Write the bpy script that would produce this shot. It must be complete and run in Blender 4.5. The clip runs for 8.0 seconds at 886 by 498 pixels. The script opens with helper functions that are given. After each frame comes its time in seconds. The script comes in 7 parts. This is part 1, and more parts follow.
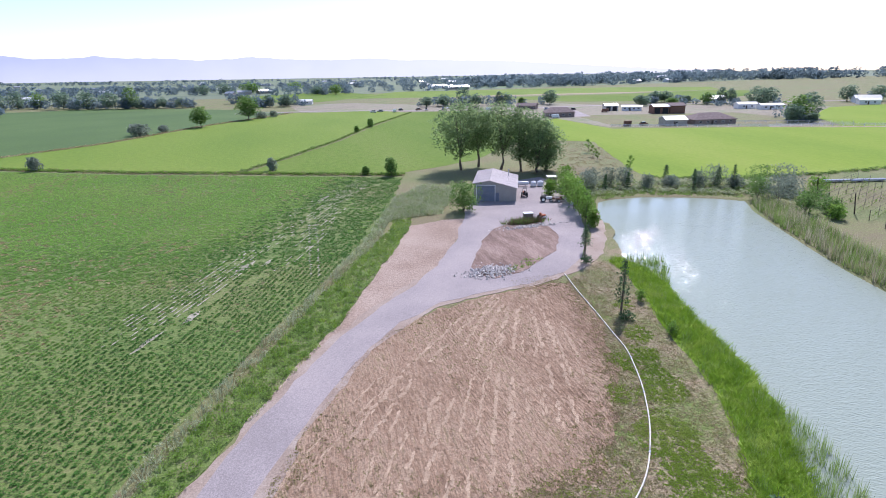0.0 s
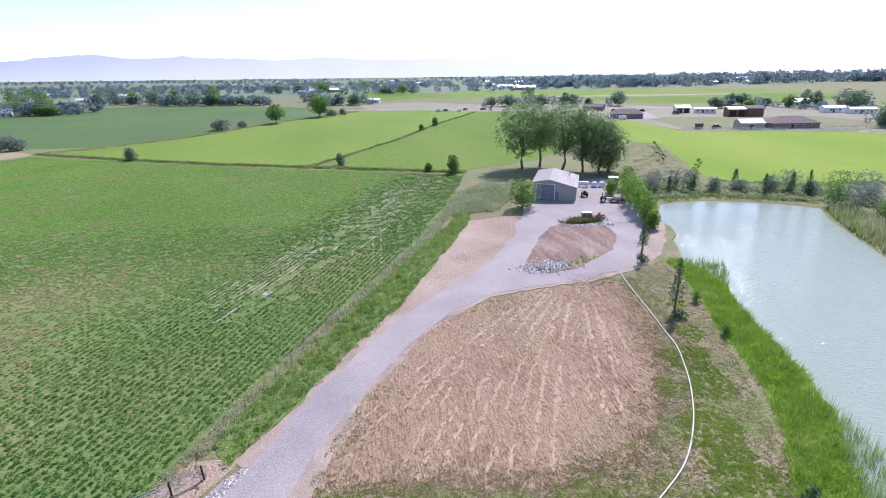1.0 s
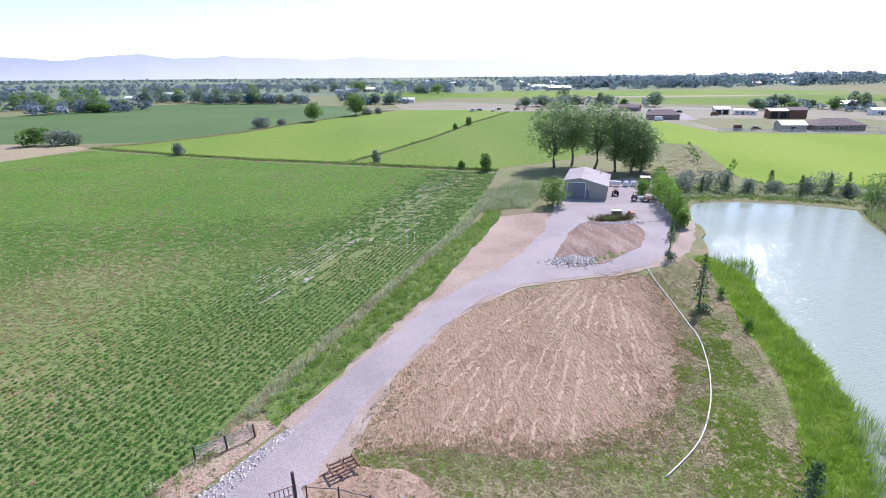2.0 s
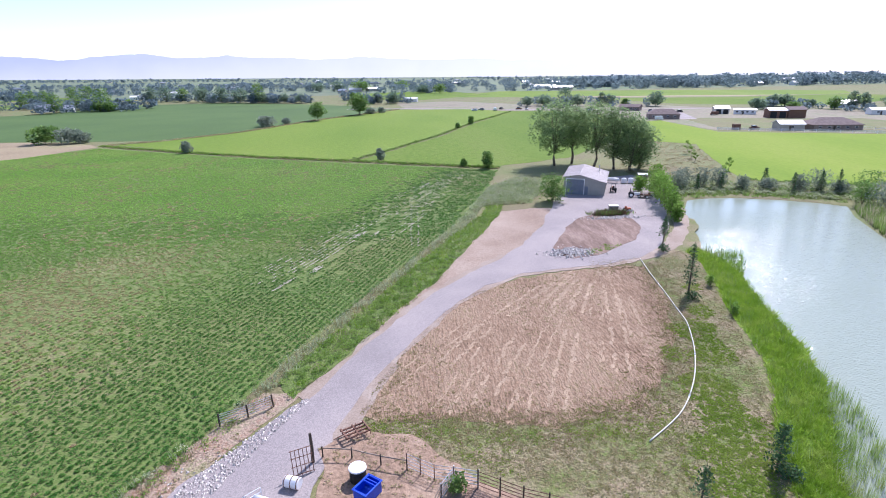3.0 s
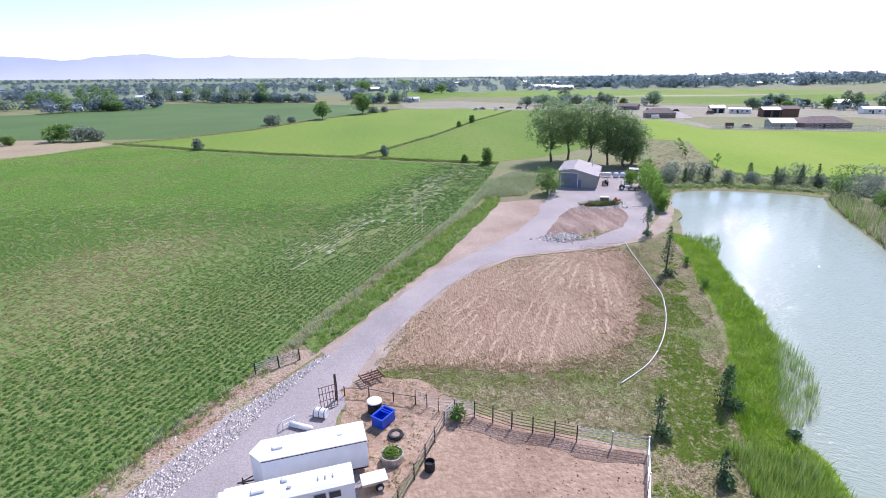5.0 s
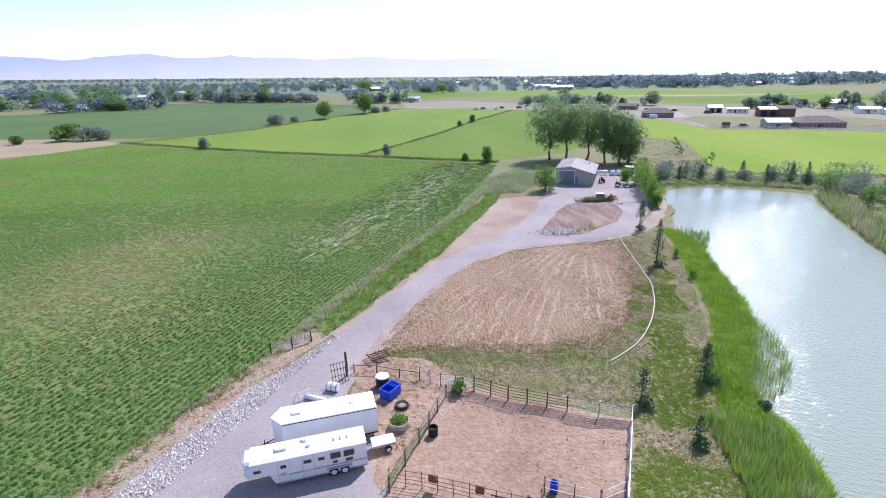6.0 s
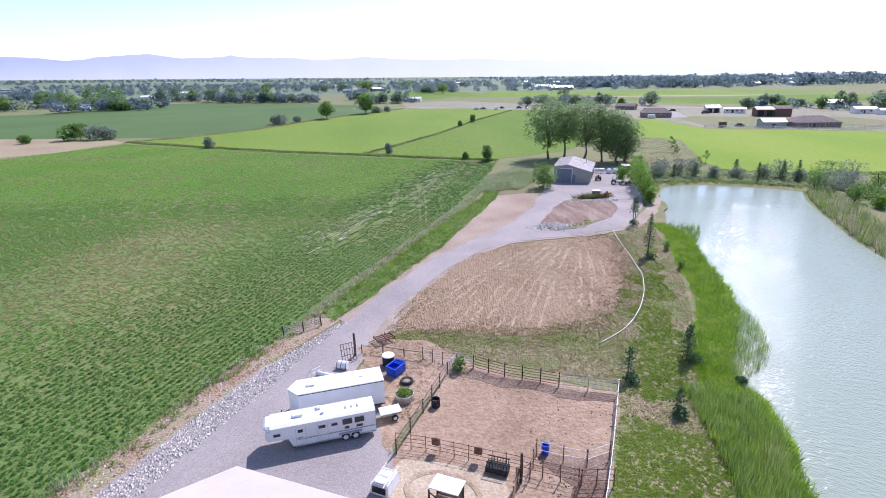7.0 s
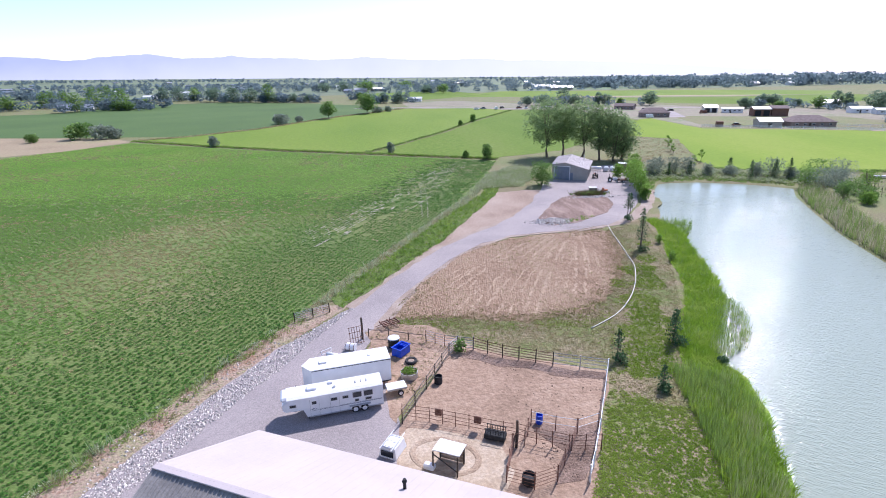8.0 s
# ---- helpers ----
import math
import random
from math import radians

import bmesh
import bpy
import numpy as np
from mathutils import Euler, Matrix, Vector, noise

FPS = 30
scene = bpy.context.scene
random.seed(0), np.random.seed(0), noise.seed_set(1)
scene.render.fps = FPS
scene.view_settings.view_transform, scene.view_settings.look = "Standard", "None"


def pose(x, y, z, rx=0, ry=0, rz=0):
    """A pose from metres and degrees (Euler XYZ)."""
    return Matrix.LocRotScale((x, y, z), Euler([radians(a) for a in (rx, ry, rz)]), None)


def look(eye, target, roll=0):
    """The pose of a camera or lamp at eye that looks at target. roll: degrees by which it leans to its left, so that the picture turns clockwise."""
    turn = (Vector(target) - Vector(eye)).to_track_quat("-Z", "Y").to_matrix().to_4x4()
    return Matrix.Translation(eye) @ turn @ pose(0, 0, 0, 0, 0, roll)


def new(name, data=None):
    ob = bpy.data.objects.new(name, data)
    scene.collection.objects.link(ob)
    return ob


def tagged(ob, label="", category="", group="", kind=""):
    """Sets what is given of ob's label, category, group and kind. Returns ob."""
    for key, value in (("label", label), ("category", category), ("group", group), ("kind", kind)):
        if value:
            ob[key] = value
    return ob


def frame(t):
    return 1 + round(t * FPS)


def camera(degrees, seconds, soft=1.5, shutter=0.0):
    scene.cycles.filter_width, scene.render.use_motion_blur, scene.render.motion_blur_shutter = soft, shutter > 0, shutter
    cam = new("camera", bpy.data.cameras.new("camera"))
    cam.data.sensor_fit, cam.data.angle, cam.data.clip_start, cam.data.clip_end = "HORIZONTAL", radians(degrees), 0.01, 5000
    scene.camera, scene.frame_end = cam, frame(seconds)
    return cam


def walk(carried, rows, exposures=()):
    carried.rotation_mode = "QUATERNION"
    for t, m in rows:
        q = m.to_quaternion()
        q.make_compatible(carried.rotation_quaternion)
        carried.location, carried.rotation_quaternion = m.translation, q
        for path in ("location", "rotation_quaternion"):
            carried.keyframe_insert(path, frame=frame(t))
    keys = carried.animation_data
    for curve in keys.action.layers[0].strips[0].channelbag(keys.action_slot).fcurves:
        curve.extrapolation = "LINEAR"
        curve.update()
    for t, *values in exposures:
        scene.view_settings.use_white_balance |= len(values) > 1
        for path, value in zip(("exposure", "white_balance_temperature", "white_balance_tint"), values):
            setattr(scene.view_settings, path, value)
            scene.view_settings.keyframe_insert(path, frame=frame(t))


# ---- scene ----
# one drone shot, flying backwards over a farm
cam = camera(80.8, 8.0, 0.95)
PATH = [
    (0, (3.014, 31.550, 28.908), (3.563, 33.557, 28.190), -1.4),
    (0.5, (2.793, 29.897, 28.887), (3.230, 31.932, 28.173), -1.3),
    (1, (2.516, 28.191, 28.840), (2.822, 30.250, 28.128), -1.2),
    (1.5, (2.196, 26.426, 28.799), (2.393, 28.499, 28.090), -1.1),
    (3, (1.410, 20.601, 28.793), (1.579, 22.677, 28.082), -1.0),
    (3.5, (1.219, 18.539, 28.745), (1.385, 20.615, 28.035), -1.0),
    (4, (1.029, 16.592, 28.747), (1.194, 18.668, 28.037), -1.0),
    (4.5, (0.816, 14.517, 28.764), (0.980, 16.592, 28.054), -1.0),
    (6, (0.063, 8.136, 29.042), (0.224, 10.211, 28.331), -1.0),
    (6.5, (-0.157, 6.034, 29.114), (0.002, 8.109, 28.403), -1.0),
    (7, (-0.396, 3.983, 29.158), (-0.237, 6.059, 28.448), -1.0),
    (7.5, (-0.668, 2.013, 29.202), (-0.509, 4.090, 28.492), -1.0),
    (8, (-0.898, 0.107, 29.231), (-0.740, 2.184, 28.521), -1.0),
]
walk(cam, [(t, look(e, g, r)) for t, e, g, r in PATH], [(0, 0.33, 5880, 23), (1.5, 0.51, 5880, 22.5), (4.5, 0.49, 5880, 22.5), (6.5, 0.43, 5880, 22.5), (8, 0.42, 5880, 22.5)])

# ---- daylight ----
SUN_AZ, SUN_EL = 36.0, 49.0   # degrees to the right of +y, and above the horizon
world = bpy.data.worlds.new("sky")
scene.world = world
world.use_nodes = True
wn = world.node_tree.nodes
sky = wn.new("ShaderNodeTexSky")
sky.sky_type = "NISHITA"
sky.sun_disc = False
sky.sun_elevation, sky.sun_rotation = radians(SUN_EL), radians(SUN_AZ)
sky.air_density, sky.dust_density, sky.ozone_density = 0.85, 0.6, 1.0
wn["Background"].inputs["Strength"].default_value = 0.15
world.node_tree.links.new(sky.outputs["Color"], wn["Background"].inputs["Color"])
sun_data = bpy.data.lights.new("sun", "SUN")
sun_data.energy, sun_data.angle, sun_data.color = 4.2, radians(0.53), (1.0, 0.96, 0.9)
sun = new("sun", sun_data)
a, e = radians(SUN_AZ), radians(SUN_EL)
sun.matrix_world = look((200 * math.sin(a) * math.cos(e), 200 * math.cos(a) * math.cos(e), 200 * math.sin(e)), (0, 0, 0))

# ---- materials ----
def mat(name, cols, scale=0.5, fine=8.0, rough=0.9, bump=0.0, bscale=20.0, metal=0.0, mix=0.35, spread=(0.37, 0.63),
        island=0.0, obj=0.0, stretch=None, spec=0.3, trans=0.0, grain=0.0, gscale=14.0):
    """Procedural surface: a broad noise runs through cols, a fine noise breaks it up; island/obj vary brightness piece by piece."""
    m = bpy.data.materials.new(name)
    m.use_nodes = True
    nt = m.node_tree
    b = nt.nodes["Principled BSDF"]
    b.inputs["Roughness"].default_value = rough
    b.inputs["Metallic"].default_value = metal
    b.inputs["Specular IOR Level"].default_value = spec
    tc = nt.nodes.new("ShaderNodeTexCoord")
    vec = tc.outputs["Object"]
    if stretch:
        mp = nt.nodes.new("ShaderNodeMapping")
        mp.inputs["Rotation"].default_value = (0, 0, radians(stretch[0]))
        mp.inputs["Scale"].default_value = (stretch[1], stretch[2], 1)
        nt.links.new(vec, mp.inputs["Vector"])
        vec = mp.outputs["Vector"]
    n1 = nt.nodes.new("ShaderNodeTexNoise")
    n1.inputs["Scale"].default_value, n1.inputs["Detail"].default_value = scale, 6
    n2 = nt.nodes.new("ShaderNodeTexNoise")
    n2.inputs["Scale"].default_value, n2.inputs["Detail"].default_value = fine, 4
    nt.links.new(vec, n1.inputs["Vector"])
    nt.links.new(vec, n2.inputs["Vector"])
    mx = nt.nodes.new("ShaderNodeMix")
    mx.inputs["Factor"].default_value = mix
    nt.links.new(n1.outputs["Fac"], mx.inputs[2])
    nt.links.new(n2.outputs["Fac"], mx.inputs[3])
    r = nt.nodes.new("ShaderNodeValToRGB")
    cr = r.color_ramp
    cr.elements[0].position, cr.elements[1].position = spread
    cr.elements[0].color, cr.elements[1].color = (*cols[0], 1), (*cols[-1], 1)
    for k, c in enumerate(cols[1:-1]):
        el = cr.elements.new(spread[0] + (spread[1] - spread[0]) * (k + 1) / (len(cols) - 1))
        el.color = (*c, 1)
    nt.links.new(mx.outputs[0], r.inputs["Fac"])
    out = r.outputs["Color"]
    if grain:
        n4 = nt.nodes.new("ShaderNodeTexNoise")
        n4.inputs["Scale"].default_value, n4.inputs["Detail"].default_value, n4.inputs["Roughness"].default_value = gscale, 5, 0.75
        nt.links.new(tc.outputs["Object"], n4.inputs["Vector"])
        gr = nt.nodes.new("ShaderNodeMapRange")
        gr.inputs["From Min"].default_value, gr.inputs["From Max"].default_value = 0.3, 0.7
        gr.inputs["To Min"].default_value, gr.inputs["To Max"].default_value = 1 - grain, 1 + grain
        nt.links.new(n4.outputs["Fac"], gr.inputs["Value"])
        gh = nt.nodes.new("ShaderNodeHueSaturation")
        nt.links.new(gr.outputs["Result"], gh.inputs["Value"])
        nt.links.new(out, gh.inputs["Color"])
        out = gh.outputs["Color"]
    for amount, node, sock in ((island, "ShaderNodeNewGeometry", "Random Per Island"), (obj, "ShaderNodeObjectInfo", "Random")):
        if amount:
            g = nt.nodes.new(node)
            mr = nt.nodes.new("ShaderNodeMapRange")
            mr.inputs["To Min"].default_value, mr.inputs["To Max"].default_value = 1 - amount, 1 + amount
            nt.links.new(g.outputs[sock], mr.inputs["Value"])
            h = nt.nodes.new("ShaderNodeHueSaturation")
            nt.links.new(mr.outputs["Result"], h.inputs["Value"])
            nt.links.new(out, h.inputs["Color"])
            out = h.outputs["Color"]
    nt.links.new(out, b.inputs["Base Color"])
    if bump:
        n3 = nt.nodes.new("ShaderNodeTexNoise")
        n3.inputs["Scale"].default_value, n3.inputs["Detail"].default_value = bscale, 5
        nt.links.new(vec, n3.inputs["Vector"])
        bp = nt.nodes.new("ShaderNodeBump")
        bp.inputs["Strength"].default_value, bp.inputs["Distance"].default_value = bump, 1.0 / bscale
        nt.links.new(n3.outputs["Fac"], bp.inputs["Height"])
        nt.links.new(bp.outputs["Normal"], b.inputs["Normal"])
    if trans:
        t = nt.nodes.new("ShaderNodeBsdfTranslucent")
        nt.links.new(out, t.inputs["Color"])
        ms = nt.nodes.new("ShaderNodeMixShader")
        ms.inputs[0].default_value = trans
        nt.links.new(b.outputs[0], ms.inputs[1])
        nt.links.new(t.outputs[0], ms.inputs[2])
        nt.links.new(ms.outputs[0], nt.nodes["Material Output"].inputs["Surface"])
    return m


M_GROUND = mat("dry_grass_ground", [(0.188, 0.158, 0.086), (0.188, 0.188, 0.077), (0.141, 0.178, 0.058)], 0.05, 1.2, bump=0.4, bscale=3, grain=0.35, gscale=3)
M_FAR = mat("farmland_distance", [(0.11, 0.155, 0.09), (0.165, 0.195, 0.12), (0.13, 0.20, 0.085)], 0.004, 0.03, stretch=(10, 0.5, 2.0), grain=0.3, gscale=0.06)
M_LAWNLEAF = mat("lawn_leaf", [(0.165, 0.265, 0.026), (0.215, 0.31, 0.037), (0.27, 0.335, 0.065)], 0.12, 1.5, island=0.2, trans=0.45)
M_STRAW = mat("cut_straw", [(0.25, 0.163, 0.098), (0.315, 0.215, 0.134), (0.37, 0.265, 0.172)], 0.25, 3, island=0.2, trans=0.2)
M_LOT = mat("worn_farm_lot", [(0.2, 0.18, 0.115), (0.27, 0.235, 0.17), (0.17, 0.2, 0.09)], 0.025, 0.3, mix=0.35, grain=0.35, gscale=0.6)
M_SAND = mat("pale_pen_sand", [(0.37, 0.28, 0.19), (0.45, 0.355, 0.255), (0.51, 0.42, 0.32)], 0.35, 3, bump=0.3, bscale=4, grain=0.25, gscale=4)
M_BERM = mat("trodden_sand_ring", [(0.30, 0.215, 0.145), (0.38, 0.285, 0.20), (0.44, 0.35, 0.26)], 0.8, 4, bump=0.5, bscale=5, grain=0.3, gscale=5)
M_MUCK = mat("dark_manure_dirt", [(0.14, 0.09, 0.065), (0.20, 0.135, 0.10), (0.27, 0.19, 0.145)], 0.4, 4, bump=0.8, bscale=6, grain=0.4, gscale=5)
# far leaves: distance haze mixed into the base colour, paler and bluer
M_LEAF_FAR = mat("far_leaf_with_haze", [(0.145, 0.20, 0.225), (0.18, 0.24, 0.26), (0.22, 0.285, 0.285)], 0.02, 0.2, island=0.15, trans=0.6)
M_CROP_SOIL = mat("crop_soil", [(0.105, 0.17, 0.037), (0.15, 0.188, 0.053), (0.255, 0.215, 0.108)], 0.035, 1.4, mix=0.45, bump=0.5, bscale=2.5, spread=(0.38, 0.7), grain=0.3, gscale=4)
M_FIELD_LIME = mat("young_hay_field", [(0.12, 0.20, 0.018), (0.152, 0.228, 0.025), (0.18, 0.24, 0.036)], 0.02, 0.8, mix=0.3, bump=0.3, bscale=2, spec=0.2, stretch=(24, 1, 0.3), grain=0.2, gscale=0.6)
M_FIELD_SAGE = mat("mown_hay_field", [(0.105, 0.18, 0.024), (0.135, 0.205, 0.032), (0.16, 0.215, 0.045)], 0.02, 0.6, mix=0.3, bump=0.3, bscale=2, spec=0.1, stretch=(24, 1, 0.3), grain=0.2, gscale=0.6)
M_FIELD_DARK = mat("alfalfa_field", [(0.063, 0.115, 0.027), (0.074, 0.133, 0.03), (0.089, 0.148, 0.036)], 0.015, 0.5, mix=0.3, grain=0.12, gscale=1.0)
M_FIELD_BARE = mat("bare_field", [(0.26, 0.20, 0.12), (0.33, 0.26, 0.16), (0.28, 0.25, 0.13)], 0.03, 0.8, grain=0.2, gscale=1.0)
M_FIELD_RIGHT = mat("bright_hay_field", [(0.155, 0.245, 0.018), (0.19, 0.275, 0.024), (0.22, 0.29, 0.036)], 0.02, 0.7, mix=0.3, spec=0.15, stretch=(-30, 1, 0.3), grain=0.12, gscale=1.0)
M_GRAVEL = mat("gravel", [(0.262, 0.23, 0.222), (0.322, 0.283, 0.272), (0.38, 0.328, 0.305)], 0.12, 9, mix=0.5, bump=0.5, bscale=14, grain=0.16, gscale=9)
M_GRAVEL_EDGE = mat("sandy_shoulder", [(0.264, 0.2, 0.152), (0.336, 0.264, 0.208), (0.384, 0.32, 0.264)], 0.25, 6, mix=0.4, bump=0.4, bscale=9, grain=0.25, gscale=7)
M_DIRT = mat("red_dirt", [(0.26, 0.185, 0.135), (0.34, 0.255, 0.195), (0.4, 0.315, 0.245)], 0.12, 2.5, mix=0.45, bump=0.6, bscale=5, grain=0.3, gscale=5)
M_ISLAND = mat("brown_island_dirt", [(0.16, 0.105, 0.08), (0.235, 0.16, 0.125), (0.34, 0.25, 0.20)], 0.25, 2.0, mix=0.4, bump=0.6, bscale=4, stretch=(-40, 2.0, 0.4), grain=0.35, gscale=4)
M_PIPE = mat("cream_pipe", [(0.58, 0.54, 0.46), (0.68, 0.64, 0.56)], 1, 8, rough=0.5)
M_CORRAL = mat("trampled_dirt", [(0.25, 0.168, 0.113), (0.33, 0.226, 0.155), (0.395, 0.285, 0.203)], 0.16, 1.6, mix=0.45, bump=0.45, bscale=3, grain=0.25, gscale=3)
M_HAY = mat("cut_stubble", [(0.215, 0.137, 0.086), (0.29, 0.193, 0.123), (0.345, 0.243, 0.162), (0.255, 0.19, 0.103)], 0.22, 3.5, mix=0.5, bump=0.8, bscale=5, stretch=(22, 0.9, 0.25), grain=0.38, gscale=5)
M_LAWN = mat("rough_grass", [(0.27, 0.21, 0.13), (0.225, 0.195, 0.105), (0.175, 0.18, 0.07), (0.13, 0.175, 0.04)], 0.2, 2.2, mix=0.35, spread=(0.4, 0.62), bump=0.6, bscale=4, grain=0.45, gscale=4)
M_BANK = mat("lush_bank", [(0.15, 0.25, 0.025), (0.19, 0.30, 0.035), (0.25, 0.33, 0.06)], 0.3, 3, bump=0.6, bscale=4, grain=0.3, gscale=4)
M_VERGE = mat("verge_undergrowth", [(0.10, 0.15, 0.035), (0.13, 0.185, 0.045), (0.20, 0.20, 0.09)], 0.4, 3, bump=0.6, bscale=4, grain=0.35, gscale=4)
M_WEEDBED = mat("pale_weed_bed", [(0.19, 0.235, 0.095), (0.245, 0.285, 0.13), (0.29, 0.30, 0.16)], 0.3, 2, bump=0.6, bscale=4, grain=0.35, gscale=3)
M_DITCH = mat("ditch_dirt", [(0.28, 0.16, 0.10), (0.36, 0.27, 0.20), (0.27, 0.25, 0.13)], 0.25, 3, mix=0.4, bump=0.7, bscale=4, grain=0.4, gscale=5)
M_SILT = mat("washed_silt", [(0.25, 0.235, 0.155), (0.37, 0.34, 0.26), (0.31, 0.285, 0.205)], 0.7, 2.2, mix=0.45, bump=0.5, bscale=5, grain=0.35, gscale=3)
M_CROP = mat("crop_leaf", [(0.125, 0.285, 0.045), (0.17, 0.33, 0.056), (0.28, 0.37, 0.1)], 0.035, 0.6, island=0.2, trans=0.47, spread=(0.34, 0.68))
M_CROP_LUSH = mat("lush_crop_leaf", [(0.062, 0.175, 0.027), (0.085, 0.215, 0.035), (0.12, 0.25, 0.048)], 0.08, 0.8, island=0.2, trans=0.44)
M_CROP_PALE = mat("pale_crop_leaf", [(0.21, 0.42, 0.07), (0.26, 0.46, 0.085), (0.335, 0.48, 0.12)], 0.03, 0.4, island=0.12, trans=0.52)
M_CROP_DRY = mat("drying_crop_leaf", [(0.31, 0.265, 0.115), (0.39, 0.305, 0.16), (0.45, 0.34, 0.2)], 0.1, 0.8, island=0.25, trans=0.35)
M_OLIVE = mat("olive_regrowth", [(0.19, 0.175, 0.065), (0.245, 0.22, 0.085), (0.30, 0.265, 0.12)], 0.2, 2, island=0.25, trans=0.35)
M_STRAW_PALE = mat("bleached_straw", [(0.345, 0.245, 0.16), (0.39, 0.285, 0.19), (0.435, 0.325, 0.222)], 0.6, 4, island=0.1, grain=0.35, gscale=7)
M_WEED = mat("green_weed", [(0.165, 0.285, 0.048), (0.215, 0.345, 0.065), (0.28, 0.385, 0.1)], 0.3, 2, island=0.2, trans=0.54)
M_SAGE = mat("grey_weed", [(0.33, 0.38, 0.22), (0.42, 0.465, 0.285), (0.49, 0.51, 0.34)], 0.2, 2, island=0.25, trans=0.52)
M_BANKLEAF = mat("lush_grass_blade", [(0.185, 0.325, 0.026), (0.255, 0.40, 0.04), (0.35, 0.455, 0.085)], 0.3, 1.2, island=0.2, trans=0.56)
M_REED = mat("reed", [(0.15, 0.25, 0.055), (0.225, 0.335, 0.085), (0.33, 0.37, 0.16)], 0.2, 2, island=0.3, trans=0.52)
M_CATTAIL = mat("dry_cattail", [(0.30, 0.29, 0.16), (0.42, 0.385, 0.25), (0.50, 0.46, 0.32)], 0.3, 2, island=0.3, trans=0.45)
M_DRYGRASS = mat("dry_grass_blades", [(0.303, 0.246, 0.132), (0.397, 0.341, 0.189), (0.246, 0.246, 0.104)], 0.3, 2, island=0.3, trans=0.42)
M_LEAF = mat("cottonwood_leaf", [(0.122, 0.224, 0.053), (0.171, 0.292, 0.072), (0.244, 0.354, 0.111)], 0.25, 2, island=0.3, trans=0.55, rough=0.6)
# big cottonwoods: some haze is mixed into this lighter, bluer green
M_LEAF_BIG = mat("cottonwood_leaf_hazed", [(0.19, 0.285, 0.12), (0.25, 0.35, 0.15), (0.32, 0.41, 0.195)], 0.25, 2, island=0.22, trans=0.62, rough=0.6)
# farmstead leaves: air haze put in as a paler, bluer base colour
M_LEAF_HAZED = mat("distant_leaf_hazed", [(0.165, 0.245, 0.165), (0.21, 0.295, 0.195), (0.27, 0.35, 0.235)], 0.1, 1, island=0.2, trans=0.55)
M_LEAF_WILLOW = mat("willow_leaf", [(0.156, 0.288, 0.048), (0.228, 0.372, 0.072), (0.288, 0.408, 0.108)], 0.3, 2, island=0.3, trans=0.55)
M_LEAF_SILVER = mat("silver_leaf", [(0.196, 0.241, 0.184), (0.276, 0.322, 0.241), (0.345, 0.38, 0.299)], 0.3, 2, island=0.3, trans=0.42)
M_NEEDLE = mat("pine_needle", [(0.06, 0.125, 0.05), (0.095, 0.175, 0.068), (0.145, 0.22, 0.095)], 0.5, 3, island=0.35, trans=0.2)
M_BARK = mat("bark", [(0.10, 0.075, 0.055), (0.17, 0.135, 0.10), (0.24, 0.20, 0.16)], 2, 12, bump=0.8, bscale=8)
M_WHITE = mat("white_paint", [(0.74, 0.74, 0.75), (0.82, 0.82, 0.82)], 0.8, 6, rough=0.35, spec=0.5, mix=0.25)
M_WHITE_ROOF = mat("white_roof_membrane", [(0.72, 0.71, 0.69), (0.80, 0.79, 0.78)], 1.0, 8, rough=0.5)
M_ROOF_PALE = mat("pale_metal_roof", [(0.462, 0.405, 0.385), (0.505, 0.447, 0.43)], 0.3, 3, rough=0.45, mix=0.3)
M_SIDING_TAN = mat("tan_siding", [(0.34, 0.315, 0.285), (0.42, 0.39, 0.35)], 0.6, 6, rough=0.6)
M_DOOR_GREY = mat("grey_door_paint", [(0.17, 0.19, 0.24), (0.22, 0.245, 0.3)], 1, 8, rough=0.45)
M_DARK = mat("dark_rubber", [(0.02, 0.02, 0.022), (0.045, 0.045, 0.045)], 3, 20, rough=0.8)
M_GLASS = mat("window_glass", [(0.02, 0.025, 0.03), (0.035, 0.04, 0.05)], 1, 4, rough=0.08, spec=0.6)
M_ROOF_GREY = mat("grey_roof_steel", [(0.24, 0.225, 0.205), (0.33, 0.31, 0.285), (0.40, 0.37, 0.33)], 0.6, 9, rough=0.6, metal=0.15)
M_STEEL = mat("galvanised_steel", [(0.42, 0.43, 0.45), (0.58, 0.58, 0.58)], 3, 20, rough=0.4, metal=0.7)
M_RUST = mat("rusty_steel", [(0.11, 0.06, 0.045), (0.20, 0.10, 0.07), (0.28, 0.18, 0.13)], 3, 20, rough=0.85)
M_WOOD = mat("weathered_wood", [(0.17, 0.13, 0.10), (0.28, 0.23, 0.18), (0.36, 0.31, 0.26)], 2, 14, rough=0.9, bump=0.5, bscale=20)
M_WOOD_DARK = mat("dark_post_wood", [(0.05, 0.04, 0.033), (0.11, 0.085, 0.065)], 2, 14, bump=0.5, bscale=20)
M_STONE = mat("crushed_rock", [(0.43, 0.39, 0.355), (0.56, 0.51, 0.46), (0.67, 0.61, 0.545)], 3, 12, island=0.3, bump=0.4, bscale=10)
M_ROOF_BROWN = mat("brown_shingle", [(0.16, 0.12, 0.11), (0.23, 0.18, 0.165)], 0.8, 6, bump=0.4, bscale=8)
M_BRICK = mat("brown_wall", [(0.22, 0.17, 0.15), (0.30, 0.235, 0.21)], 0.6, 6)
M_BLUE = mat("blue_plastic", [(0.01, 0.06, 0.50), (0.015, 0.09, 0.62)], 2, 8, rough=0.4, spec=0.5)
